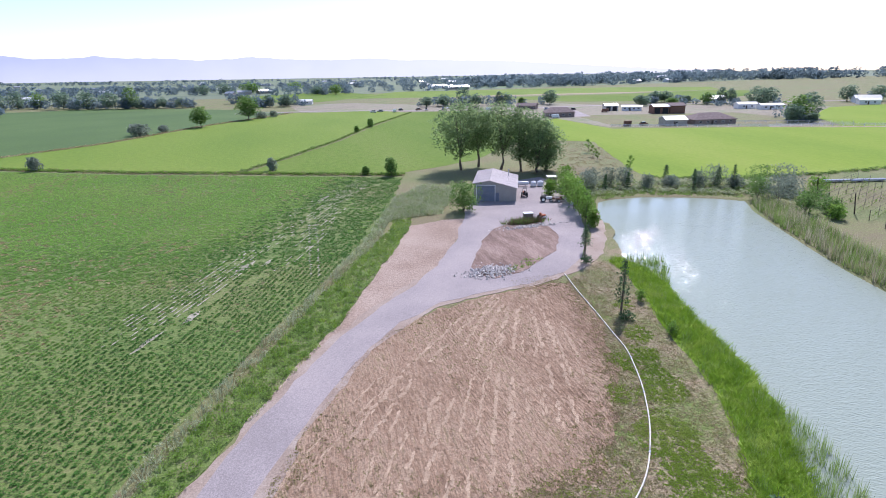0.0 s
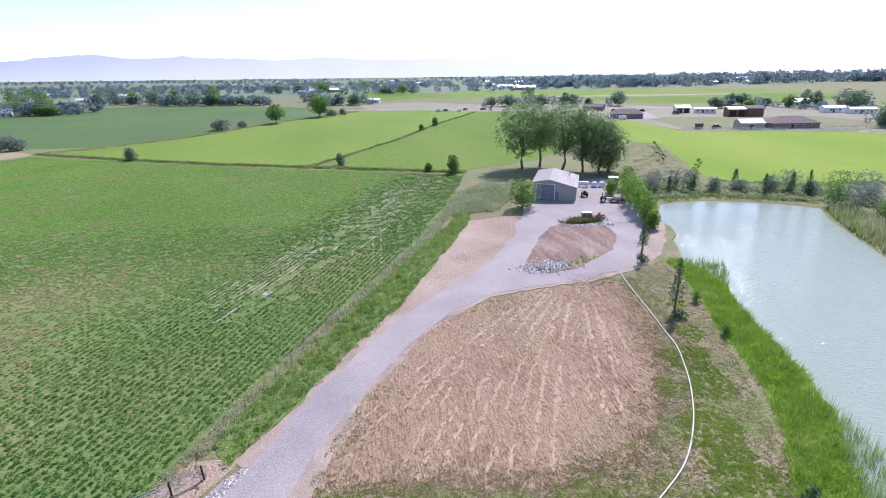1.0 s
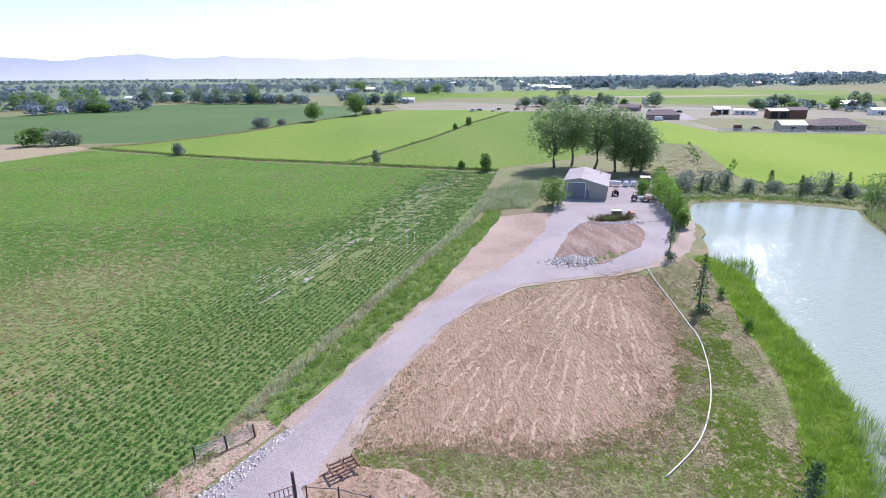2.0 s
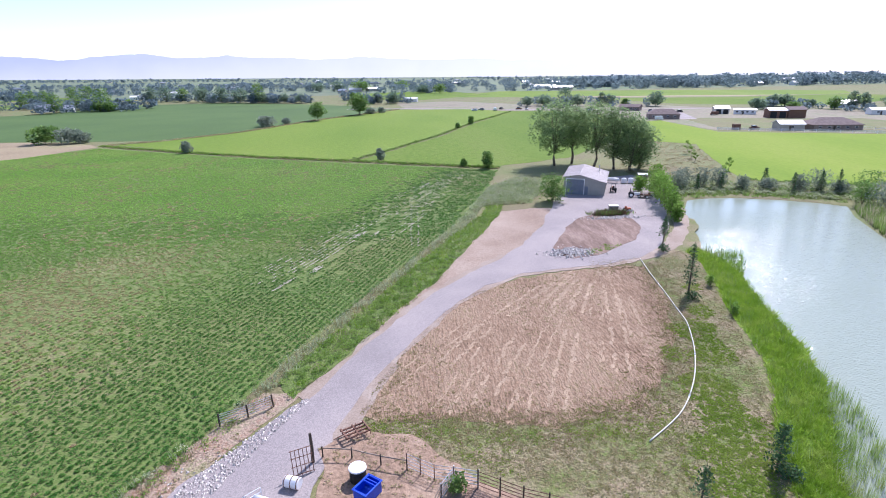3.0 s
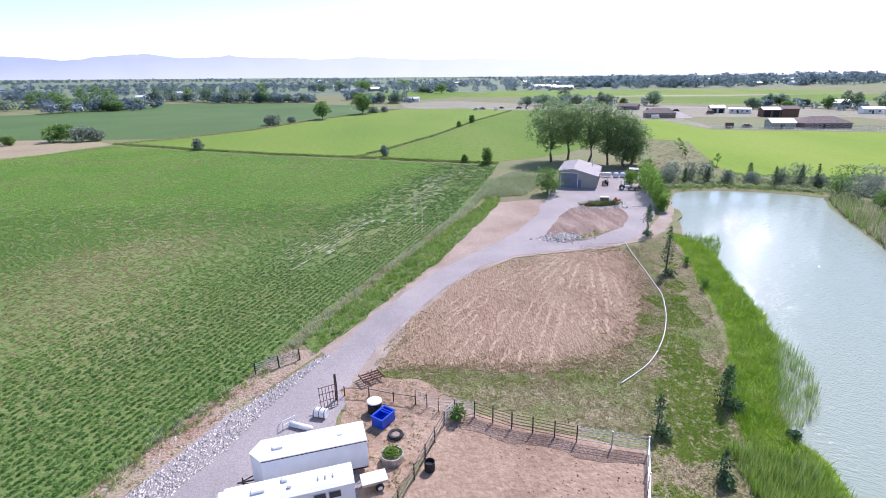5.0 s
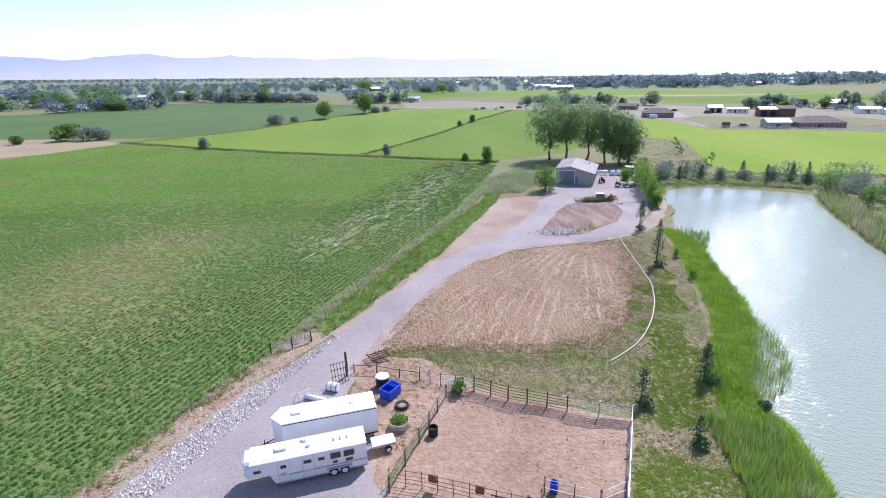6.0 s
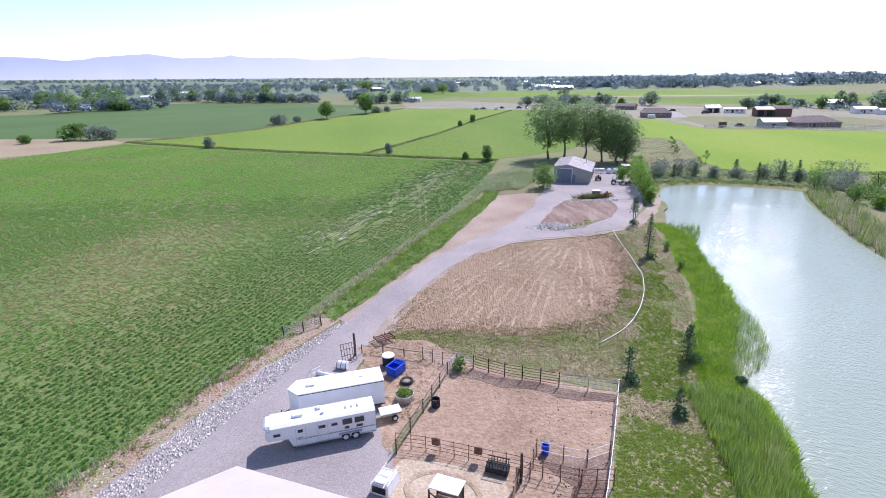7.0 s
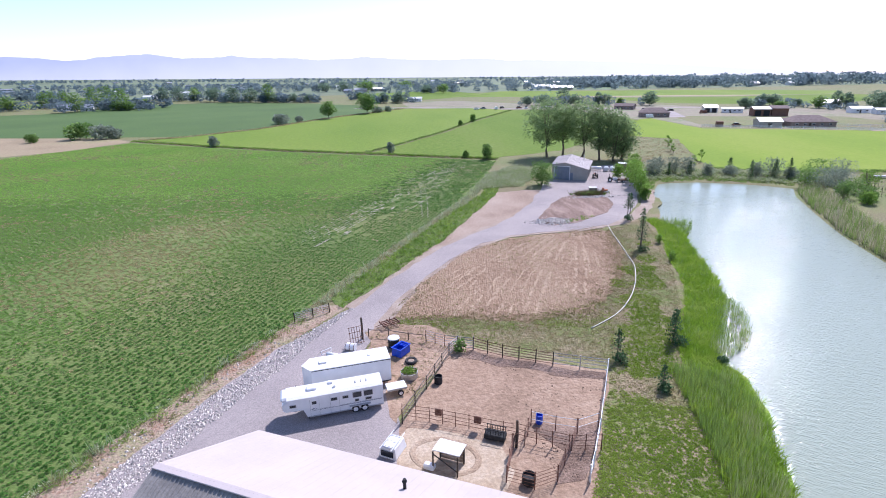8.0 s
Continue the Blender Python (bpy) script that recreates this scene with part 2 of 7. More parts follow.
M_RED = mat("faded_orange_paint", [(0.45, 0.12, 0.06), (0.55, 0.2, 0.1)], 2, 10, rough=0.6)
M_CONCRETE = mat("concrete", [(0.42, 0.40, 0.38), (0.54, 0.52, 0.49)], 1.5, 12, bump=0.3, bscale=20)

# muddy green water with a wind ripple
M_WATER = bpy.data.materials.new("pond_water")
M_WATER.use_nodes = True
nt = M_WATER.node_tree
wb = nt.nodes["Principled BSDF"]
wb.inputs["Base Color"].default_value = (0.285, 0.33, 0.262, 1)
wb.inputs["Roughness"].default_value = 0.06
wb.inputs["IOR"].default_value = 1.33
tc = nt.nodes.new("ShaderNodeTexCoord")
nz = nt.nodes.new("ShaderNodeTexNoise")
nz.inputs["Scale"].default_value, nz.inputs["Detail"].default_value = 6.0, 1.0
bp = nt.nodes.new("ShaderNodeBump")
bp.inputs["Strength"].default_value, bp.inputs["Distance"].default_value = 1.0, 0.08
mp = nt.nodes.new("ShaderNodeMapping")
mp.vector_type = "TEXTURE"
mp.inputs["Rotation"].default_value = (0, 0, radians(54))
mp.inputs["Scale"].default_value = (1, 3.5, 1)
nt.links.new(tc.outputs["Object"], mp.inputs["Vector"])
nt.links.new(mp.outputs["Vector"], nz.inputs["Vector"])
nt.links.new(nz.outputs["Fac"], bp.inputs["Height"])
nt.links.new(bp.outputs["Normal"], wb.inputs["Normal"])
# the ripple dies in the lee of the far shore
sp = nt.nodes.new("ShaderNodeSeparateXYZ")
nt.links.new(tc.outputs["Object"], sp.inputs[0])
lee = nt.nodes.new("ShaderNodeMapRange")
lee.inputs["From Min"].default_value, lee.inputs["From Max"].default_value = 110, 128
lee.inputs["To Min"].default_value, lee.inputs["To Max"].default_value = 1.0, 0.12
nt.links.new(sp.outputs["Y"], lee.inputs["Value"])
nt.links.new(lee.outputs["Result"], bp.inputs["Strength"])

# far hills, a plain glowing backdrop: air haze painted into the emission colour
M_HILLS = bpy.data.materials.new("hazy_hills")
M_HILLS.use_nodes = True
nt = M_HILLS.node_tree
nt.nodes.remove(nt.nodes["Principled BSDF"])
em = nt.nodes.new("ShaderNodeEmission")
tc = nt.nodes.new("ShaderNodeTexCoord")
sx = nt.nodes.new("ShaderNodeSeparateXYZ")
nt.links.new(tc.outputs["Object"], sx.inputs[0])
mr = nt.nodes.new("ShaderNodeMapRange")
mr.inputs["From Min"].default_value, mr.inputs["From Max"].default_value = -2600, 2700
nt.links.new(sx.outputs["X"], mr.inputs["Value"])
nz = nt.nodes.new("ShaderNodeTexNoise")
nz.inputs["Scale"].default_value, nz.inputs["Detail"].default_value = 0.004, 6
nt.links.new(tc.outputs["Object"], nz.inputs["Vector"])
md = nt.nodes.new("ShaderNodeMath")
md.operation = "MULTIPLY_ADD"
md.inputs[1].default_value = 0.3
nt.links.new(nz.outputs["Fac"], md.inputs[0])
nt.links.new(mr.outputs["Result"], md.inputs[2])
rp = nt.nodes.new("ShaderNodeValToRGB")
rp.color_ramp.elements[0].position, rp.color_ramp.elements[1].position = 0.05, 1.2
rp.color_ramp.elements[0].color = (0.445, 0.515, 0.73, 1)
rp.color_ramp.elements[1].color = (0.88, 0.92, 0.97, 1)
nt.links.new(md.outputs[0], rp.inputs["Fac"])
# painted haze thickens towards the foot of the ridge
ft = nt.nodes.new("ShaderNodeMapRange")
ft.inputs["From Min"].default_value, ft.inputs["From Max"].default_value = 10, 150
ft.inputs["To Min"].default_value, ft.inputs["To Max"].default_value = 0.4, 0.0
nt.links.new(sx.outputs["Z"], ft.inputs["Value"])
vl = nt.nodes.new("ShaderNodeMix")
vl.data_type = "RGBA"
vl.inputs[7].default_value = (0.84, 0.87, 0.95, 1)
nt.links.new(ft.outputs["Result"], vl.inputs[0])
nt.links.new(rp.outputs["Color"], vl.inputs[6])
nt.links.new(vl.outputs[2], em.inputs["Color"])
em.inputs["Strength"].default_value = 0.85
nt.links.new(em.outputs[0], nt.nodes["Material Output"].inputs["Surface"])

# ---- building helpers ----
rng = np.random.default_rng(7)


def link_mesh(name, bm, material, smooth=False):
    me = bpy.data.meshes.new(name)
    bm.to_mesh(me)
    bm.free()
    if smooth:
        me.polygons.foreach_set("use_smooth", [True] * len(me.polygons))
    me.materials.append(material)
    return new(name, me)


def part(name, bm, material, parent, label="", smooth=False):
    ob = link_mesh(name, bm, material, smooth)
    ob.parent = parent
    if label:
        tagged(ob, label)
    return ob


def thing(name, m, label, category, group="", kind=""):
    ob = new(name)
    ob.matrix_world = m
    return tagged(ob, label, category, group, kind)


def box(bm, c, s, rz=0.0, bevel=0.0, m=None):
    """A box round c of size s, turned by rz degrees, with chamfered edges."""
    mt = pose(c[0], c[1], c[2], 0, 0, rz) @ Matrix.Diagonal((s[0], s[1], s[2], 1))
    if m is not None:
        mt = m @ mt
    g = bmesh.ops.create_cube(bm, size=1.0, matrix=mt)
    if bevel:
        es = list({ed for v in g["verts"] for ed in v.link_edges})
        bmesh.ops.bevel(bm, geom=es, offset=bevel, segments=1, affect="EDGES")
    return bm


def tube(bm, pts, radii, n=8, cap=True):
    """A tapered tube along pts."""
    rings = []
    pts = [Vector(p) for p in pts]
    for i, p in enumerate(pts):
        d = (pts[min(i + 1, len(pts) - 1)] - pts[max(i - 1, 0)]).normalized()
        u = d.cross(Vector((0, 0, 1)))
        if u.length < 0.05:
            u = d.cross(Vector((1, 0, 0)))
        u.normalize()
        w = d.cross(u)
        r = radii[i] if hasattr(radii, "__len__") else radii
        rings.append([bm.verts.new(p + (u * math.cos(k * math.tau / n) + w * math.sin(k * math.tau / n)) * r) for k in range(n)])
    for a0, b0 in zip(rings, rings[1:]):
        for k in range(n):
            bm.faces.new((a0[k], a0[(k + 1) % n], b0[(k + 1) % n], b0[k]))
    if cap:
        bm.faces.new(rings[0][::-1])
        bm.faces.new(rings[-1])
    return bm


def prism(bm, outline, z0, z1, m=None):
    """An upright prism over a plan outline (counter-clockwise)."""
    lo = [bm.verts.new(Vector((x, y, z0)) if m is None else m @ Vector((x, y, z0))) for x, y in outline]
    hi = [bm.verts.new(Vector((x, y, z1)) if m is None else m @ Vector((x, y, z1))) for x, y in outline]
    bm.faces.new(lo[::-1])
    bm.faces.new(hi)
    for k in range(len(lo)):
        j = (k + 1) % len(lo)
        bm.faces.new((lo[k], lo[j], hi[j], hi[k]))
    return bm


def soup(name, verts, faces, material):
    me = bpy.data.meshes.new(name)
    me.from_pydata(verts.tolist() if hasattr(verts, "tolist") else verts, [], faces.tolist() if hasattr(faces, "tolist") else faces)
    me.materials.append(material)
    return me


def smoothstep(a0, b0, x):
    t = np.clip((np.asarray(x, float) - a0) / (b0 - a0), 0, 1)
    return t * t * (3 - 2 * t)


POND = [(67, 133), (58.5, 119.5), (53, 108), (49.8, 99.5), (50.6, 94), (49.6, 88), (47, 82), (45.2, 74), (43, 67), (40.5, 61), (36.6, 55.6),
        (32.4, 50), (30, 45.6), (31, 42.5), (30.2, 39.5), (28.8, 36), (27, 32), (25.6, 28.5), (24, 20), (22, 2), (40, -20), (60, -10), (67, 20),
        (71, 50), (74.5, 71), (78.8, 84), (82.5, 92.5), (87.4, 103), (92.6, 114), (98, 122), (94, 126), (88.5, 129.5), (79, 133.5), (72, 134)]


def inside(poly, x, y):
    x, y = np.asarray(x, float), np.asarray(y, float)
    r = np.zeros(x.shape, bool)
    for (x0, y0), (x1, y1) in zip(poly, poly[1:] + poly[:1]):
        if y0 != y1:
            r ^= ((y0 > y) != (y1 > y)) & (x < (x1 - x0) * (y - y0) / (y1 - y0) + x0)
    return r


def edge_distance(poly, x, y):
    x, y = np.asarray(x, float), np.asarray(y, float)
    best = np.full(x.shape, 1e9)
    for (x0, y0), (x1, y1) in zip(poly, poly[1:] + poly[:1]):
        dx, dy = x1 - x0, y1 - y0
        t = np.clip(((x - x0) * dx + (y - y0) * dy) / (dx * dx + dy * dy), 0, 1)
        best = np.minimum(best, np.hypot(x - x0 - t * dx, y - y0 - t * dy))
    return best


def far_z(x, y):
    """The valley floor: level near by, tilting gently beyond 700 m."""
    return smoothstep(700, 2600, y) * (-0.0105 * np.asarray(x, float) - 10)


def sprinkle(poly, spacing, keep=1.0):
    """Random points in a plan polygon."""
    p = np.array(poly)
    lo, hi = p.min(0), p.max(0)
    n = int((hi[0] - lo[0]) * (hi[1] - lo[1]) / spacing ** 2)
    q = lo + rng.random((n, 2)) * (hi - lo)
    ok = inside(poly, q[:, 0], q[:, 1]) & (rng.random(n) < keep)
    return q[ok]


# ---- the ground ----
def steps(lo, hi, fine0, fine1, d):
    a0 = np.arange(fine0, fine1 + d / 2, d)
    left, right, s = [], [], d
    x = fine0
    while x > lo:
        s *= 1.35
        x -= s
        left.append(max(x, lo))
    s, x = d, fine1
    while x < hi:
        s *= 1.35
        x += s
        right.append(min(x, hi))
    return np.concatenate([left[::-1], a0, right])


gx, gy = steps(-4700, 4700, 10, 120, 1.0), steps(-1500, 4650, -25, 145, 1.0)
GX, GY = np.meshgrid(gx, gy)
GD = edge_distance(POND, GX, GY)
GIN = inside(POND, GX, GY)
GZ = far_z(GX, GY)
GZ = np.where(GIN, -np.clip(0.15 + GD * 0.35, 0, 1.8), GZ - 0.15 * np.exp(-GD / 1.5))
nx, ny = len(gx), len(gy)
idx = np.arange(nx * ny).reshape(ny, nx)
quads = np.stack([idx[:-1, :-1], idx[:-1, 1:], idx[1:, 1:], idx[1:, :-1]], -1).reshape(-1, 4)
ground = new("ground", soup("ground", np.stack([GX, GY, GZ], -1).reshape(-1, 3), quads, M_GROUND))
ground.data.materials.append(M_FAR)
far_face = (GY[:-1, :-1] > 640).reshape(-1)
ground.data.polygons.foreach_set("material_index", far_face.astype(np.int32))
tagged(ground, "flat dry grass farmland reaching to the horizon", "ground", kind="structure")


def patch(name, outline, z, material, label, jitter=0.5, step=2.0, category="field", drape=False):
    """A thin sheet of ground cover with an uneven edge; it has a skirt down into the ground."""
    pts = []
    for k, (p, q) in enumerate(zip(outline, outline[1:] + outline[:1])):
        p, q = Vector(p), Vector(q)
        n = max(1, int((q - p).length / step))
        for i in range(n):
            c = p.lerp(q, i / n)
            o = noise.noise_vector((c.x * 0.21, c.y * 0.21, z * 50)) + 0.5 * noise.noise_vector((c.x * 0.7, c.y * 0.7, z * 50 + 9))
            pts.append((c.x + o.x * jitter * 1.6, c.y + o.y * jitter * 1.6))
    bm = bmesh.new()
    prism(bm, pts, -0.2, z)
    bm.normal_update()
    if drape:
        bmesh.ops.triangulate(bm, faces=bm.faces[:], ngon_method="EAR_CLIP")
        for v in bm.verts:
            v.co.z += float(far_z(v.co.x, v.co.y))
    else:
        bmesh.ops.triangulate(bm, faces=[f for f in bm.faces if len(f.verts) > 4], ngon_method="EAR_CLIP")
    return tagged(link_mesh(name, bm, material), label, category, kind="structure")


CROP_EDGE = [(24, 152), (15.5, 126.6), (8.6, 112.4), (3, 100.5), (-3.6, 87.1), (-7.9, 77.9), (-11.5, 70.3), (-14.3, 63.1), (-16.6, 57.1), (-19.2, 52.2),
             (-21.6, 48.5), (-23.7, 43.9), (-26, 38.2), (-28.6, 34.9), (-33, 26), (-42, 8)]
CROP = CROP_EDGE + [(-120, 0), (-175, 60), (-178, 200), (-140, 228), (-126, 258), (-81.7, 232), (-45.9, 212.5), (-15.3, 199), (3.3, 190), (31, 177)]
patch("crop_field", CROP[::-1], 0.03, M_CROP_SOIL, "green irrigated crop field with dry patches", 0.3)
# pale silt washed bare between the crop rows
for x0, y0, x1, y1, w in ((-17.4, 89.5, -14.6, 94.6, 0.4), (-13.2, 95.6, -11.4, 99.2, 0.75), (-8.6, 111.9, -5.5, 117, 0.7), (-4.6, 114, -3.0, 117, 0.6), (4.6, 151, 9.7, 162.0, 0.8)):
    d = Vector((x1 - x0, y1 - y0)).normalized()
    n = Vector((d.y, -d.x)) * w
    patch("bare_streak", [(x0, y0), (x0 * 0.7 + x1 * 0.3 + n.x, y0 * 0.7 + y1 * 0.3 + n.y), (x0 * 0.3 + x1 * 0.7 + n.x * 0.8, y0 * 0.3 + y1 * 0.7 + n.y * 0.8), (x1, y1),
                          (x0 * 0.4 + x1 * 0.6 - n.x * 0.7, y0 * 0.4 + y1 * 0.6 - n.y * 0.7)], 0.045, M_SILT, "pale bare silt washed between crop rows", 0.25, 0.8, "dirt")
patch("hay_field", [(-126, 268), (-81, 238), (-45, 218.5), (-15.3, 205), (-0.5, 230), (20, 270), (43, 326), (84, 409), (64.5, 444), (2.7, 454), (-51, 371), (-81, 307), (-109, 275)],
      0.03, M_FIELD_LIME, "bright lime green young hay field", 0.6, 4)
patch("hay_field", [(-13, 204), (3.3, 195.5), (31.8, 183), (60, 196), (95, 238), (140, 306), (128, 400), (86, 412), (46, 326), (22.5, 270), (2, 230)],
      0.03, M_FIELD_SAGE, "pale green mown hay field", 0.6, 4)
patch("alfalfa_field", [(-420, 330), (-150, 284), (-112, 279), (-84, 311), (-54, 375), (0, 459), (-43, 523), (-103, 575), (-185, 630), (-271, 616), (-306, 486), (-420, 470)],
      0.03, M_FIELD_DARK, "deep green alfalfa field", 0.8, 5)
patch("bare_field", [(-300, 200), (-182, 206), (-141, 232), (-128, 262), (-150, 280), (-300, 312)], 0.025, M_FIELD_BARE, "bare tan stubble field", 0.6, 4)
patch("hay_field", [(94.5, 151.5), (110, 142.5), (135, 139), (330, 130), (340, 190), (216, 229), (150, 256), (152, 316), (143, 312), (98, 240), (118, 219), (97, 165)],
      0.03, M_FIELD_RIGHT, "very bright green hay field", 0.6, 4)

ROAD = [(-20.4, 36.3), (-18.4, 40.8), (-16.5, 45), (-14.5, 48.3), (-12.3, 53.9), (-10, 58.6), (-8, 62.9), (-4.1, 70.8), (0.4, 78.5), (5.5, 86.4), (12.5, 94.2), (18.2, 100),
        (22.5, 105), (26, 111), (30, 120), (34, 129), (37.5, 137), (42, 146), (49, 152), (58, 160), (67, 162), (67.5, 152), (63, 140), (60, 130), (56.5, 121), (51.5, 111), (45.4, 101.4),
        (39, 96), (32.7, 93.8), (25, 93), (19, 91.5), (12.5, 87.5), (8.2, 83), (3.6, 76), (0.2, 70), (-2.5, 64.8), (-4.8, 58), (-5.5, 53.5), (-6, 48), (-3, 44), (-1.8, 39),
        (-3, 30), (-5, 15), (-40, 5), (-26, 24)]
patch("gravel_drive", ROAD[::-1], 0.06, M_GRAVEL, "grey gravel farm drive looping round an island", 0.35, 1.5, "driveway")
ISLAND = [(28.8, 97), (26.7, 99.5), (26.8, 103), (29.8, 108), (33, 114), (37.2, 120), (42.5, 123.2), (47, 121), (47.8, 117.5), (46.4, 111.5), (42.2, 104.8), (37.3, 101), (33, 98)]
patch("turning_island", ISLAND, 0.10, M_ISLAND, "bare red dirt island inside the drive loop", 0.4, 1.5, "dirt")
SHOULDER = [(-2.2, 76), (1.2, 82.3), (5.7, 89.3), (11.1, 101.4), (16.2, 112.3), (23, 127.5), (30, 129.5), (34.3, 128.8), (30.6, 120), (26.4, 111), (22.8, 104.6), (18, 99.6), (12.5, 93.6), (5.7, 86), (1.2, 79.4)]
patch("dirt_shoulder", SHOULDER, 0.05, M_DIRT, "dry reddish dirt beside the drive", 0.4, 1.5, "dirt")
patch("sandy_edge", [(-2.9, 63), (-0.6, 70), (3, 76.5), (7.7, 83.5), (12, 88), (18.5, 92), (25, 93.6), (33, 94.3), (39.5, 96.6), (46, 102), (52.5, 111), (58, 122), (61, 128),
                      (62, 124), (56.4, 112), (49.4, 101.4), (41, 95.2), (33, 92.8), (25, 92.2), (19, 90.7), (13, 86.8), (8.6, 82), (4.1, 75.6), (0.7, 69.6), (-1.9, 63.5)][::-1],
      0.045, M_GRAVEL_EDGE, "pale sandy edge of the drive", 0.4, 1.2, "dirt")
STUBBLE = [(-3.2, 60), (-1.2, 66), (2, 72.5), (6.5, 80.4), (11.5, 85.8), (19, 90.2), (27, 92), (35, 93.2), (38, 92), (37.2, 87), (36.3, 84), (34.5, 77.5), (31.8, 71.7), (27.5, 63.5), (21.6, 58), (14.3, 56.5), (7.7, 58), (2, 58.4)]
patch("sandy_edge", [(-9.0, 63.6), (-5.0, 70.8), (-0.8, 78.2), (4.6, 86.6), (11.6, 94.6), (17.4, 100.6), (18.6, 99.2), (13, 92.8), (6.2, 85.4), (1, 77.4), (-3.4, 69.4), (-7.4, 62.2)][::-1],
      0.052, M_GRAVEL_EDGE, "pale sandy shoulder between weeds and drive", 0.45, 0.8, "dirt")
patch("sandy_edge", [(-5.4, 56.8), (-3.9, 61.5), (-2.2, 65.6), (-0.4, 69.2), (0.6, 68), (-1.6, 63), (-2.6, 59.8), (-2.4, 57.6)][::-1], 0.047, M_GRAVEL_EDGE, "pale trodden dirt where the plot meets the drive", 0.4, 0.8, "dirt")
patch("mown_plot", STUBBLE, 0.035, M_HAY, "mown tan stubble with tyre swaths", 0.9, 0.6)
patch("rough_lawn", [(-3.5, 57.5), (0, 61), (2.5, 59), (8, 57.8), (14.3, 57), (21, 59), (27, 64.5), (31, 72), (34, 79), (36, 86), (37, 92), (42, 96), (47.5, 101), (53, 110), (58, 119), (60, 116), (51, 99), (51, 92), (47.5, 83), (44, 70),
                      (38, 57), (30.6, 47), (31, 42), (28, 34), (25, 27), (23, 15), (10, 12), (13, 30), (19.3, 44.8), (9, 49.5), (3.6, 51), (-2, 54)][::-1],
      0.025, M_LAWN, "patchy green and dry grass by the pond", 0.5, 1.5, "grass")
patch("corral_ground", [(-2.4, 38), (0, 43), (3.3, 50), (6.1, 51.2), (9.2, 49.2), (14, 47.2), (19.2, 45), (15.2, 35.5), (12.6, 30), (8, 18), (-6, 18), (-8, 30)], 0.03, M_CORRAL, "trampled tan corral dirt", 0.3, 1.5, "dirt")
patch("yard_dirt", [(-5.8, 50), (-6, 56), (-3, 58.5), (1, 57), (5, 53), (6.2, 51), (3.3, 49.6), (0, 43), (-2.2, 38.5), (-3.2, 44)][::-1], 0.08, M_CORRAL, "tan yard dirt beside the trailers", 0.5, 1.0, "dirt")
patch("pen_sand", [(-1.4, 38.2), (0.8, 37.6), (4, 36.2), (6.4, 35), (6.8, 32), (5.6, 30), (6, 25), (-5, 25), (-4, 33)][::-1], 0.05, M_SAND, "pale smooth sand in the lower pen", 0.25, 1.0, "dirt")
patch("muck_ground", [(9.3, 37.6), (12.9, 36.6), (15.4, 37.2), (14.6, 35.4), (12.2, 30.6), (9.6, 30.6), (11.2, 33.6)][::-1], 0.05, M_MUCK, "dark strawy dirt in the small pens", 0.3, 0.8, "dirt")
patch("muck_ground", [(4.2, 49.6), (6.2, 50.6), (9, 48.7), (13.9, 46.5), (18.8, 44.5), (18.3, 43.2), (14, 44.6), (9.5, 46.6), (6.2, 48.6)][::-1], 0.05, M_MUCK, "dark trodden dirt along the corral fence", 0.45, 0.7, "dirt")
patch("ditch_strip", [(-29.6, 31.5), (-27, 37.6), (-24.3, 41.8), (-22, 46.5), (-20.5, 50.6), (-18.1, 55.2), (-15.1, 59.6), (-12.4, 64.5), (-8.8, 64), (-12.1, 58.1), (-15.2, 53.6), (-18.1, 48.1), (-20.2, 44.4),
                       (-22, 39.6), (-24.5, 35.1), (-30, 22), (-36, 22)][::-1], 0.04, M_DITCH, "reddish dirt ditch strip along the field", 0.3, 1.2, "dirt")
LUSH = [(-9.6, 63.2), (-5.4, 70.4), (-1.6, 76.6), (2.0, 83.2), (5.6, 89.3), (11.0, 101.4), (16.2, 112.3), (23.0, 128), (24, 133), (20.5, 132), (16.5, 122), (10.8, 112), (4.2, 99), (-0.5, 89), (-4.3, 81), (-7.2, 75.4), (-11.4, 66.8)]
patch("weedy_verge", LUSH, 0.045, M_VERGE, "lush green weeds on the ditch verge", 0.4, 1.5, "grass")
BANK = [(50, 99), (51.3, 93.5), (50.4, 87.5), (48, 81.5), (46, 74), (44, 67), (41.3, 60.7), (37.4, 55), (33, 49.3), (31.3, 45.2), (32, 42.5), (31.2, 39), (29.5, 35), (27.8, 31), (26, 27), (22, 20), (20, 20), (22.2, 27), (24.5, 34), (26.3, 40), (27.7, 46),
        (30, 51.5), (33.6, 57), (37.4, 63), (40, 70), (42.3, 78), (45, 85), (47.3, 92), (48, 98)]
patch("green_bank", BANK[::-1], 0.03, M_BANK, "bright green grassy pond bank", 0.5, 1.2, "grass")

# the pond's surface, with small wind waves that die out towards the far shore
wx, wy = np.arange(20, 104, 0.17), np.arange(18, 137, 0.17)
WXX, WYY = np.meshgrid(wx, wy)
wz = np.zeros_like(WXX)
wr = np.random.default_rng(11)
for k in range(46):
    wl = 0.4 * (1.0 / 0.4) ** wr.random()
    th = radians(54) + wr.normal() * 0.3
    kk = math.tau / wl
    wz += 0.0022 * wl * np.sin(kk * (WXX * math.cos(th) + WYY * math.sin(th)) + wr.random() * math.tau)
calm = 1 - 0.92 * smoothstep(104, 124, WYY)
gust = 0.75 + 0.35 * np.sin(WXX * 0.11 + 1.3 * np.sin(WYY * 0.07)) * np.sin(WYY * 0.09 + 0.7)
wz = -0.3 + wz * calm * gust
nw, nh = len(wx), len(wy)
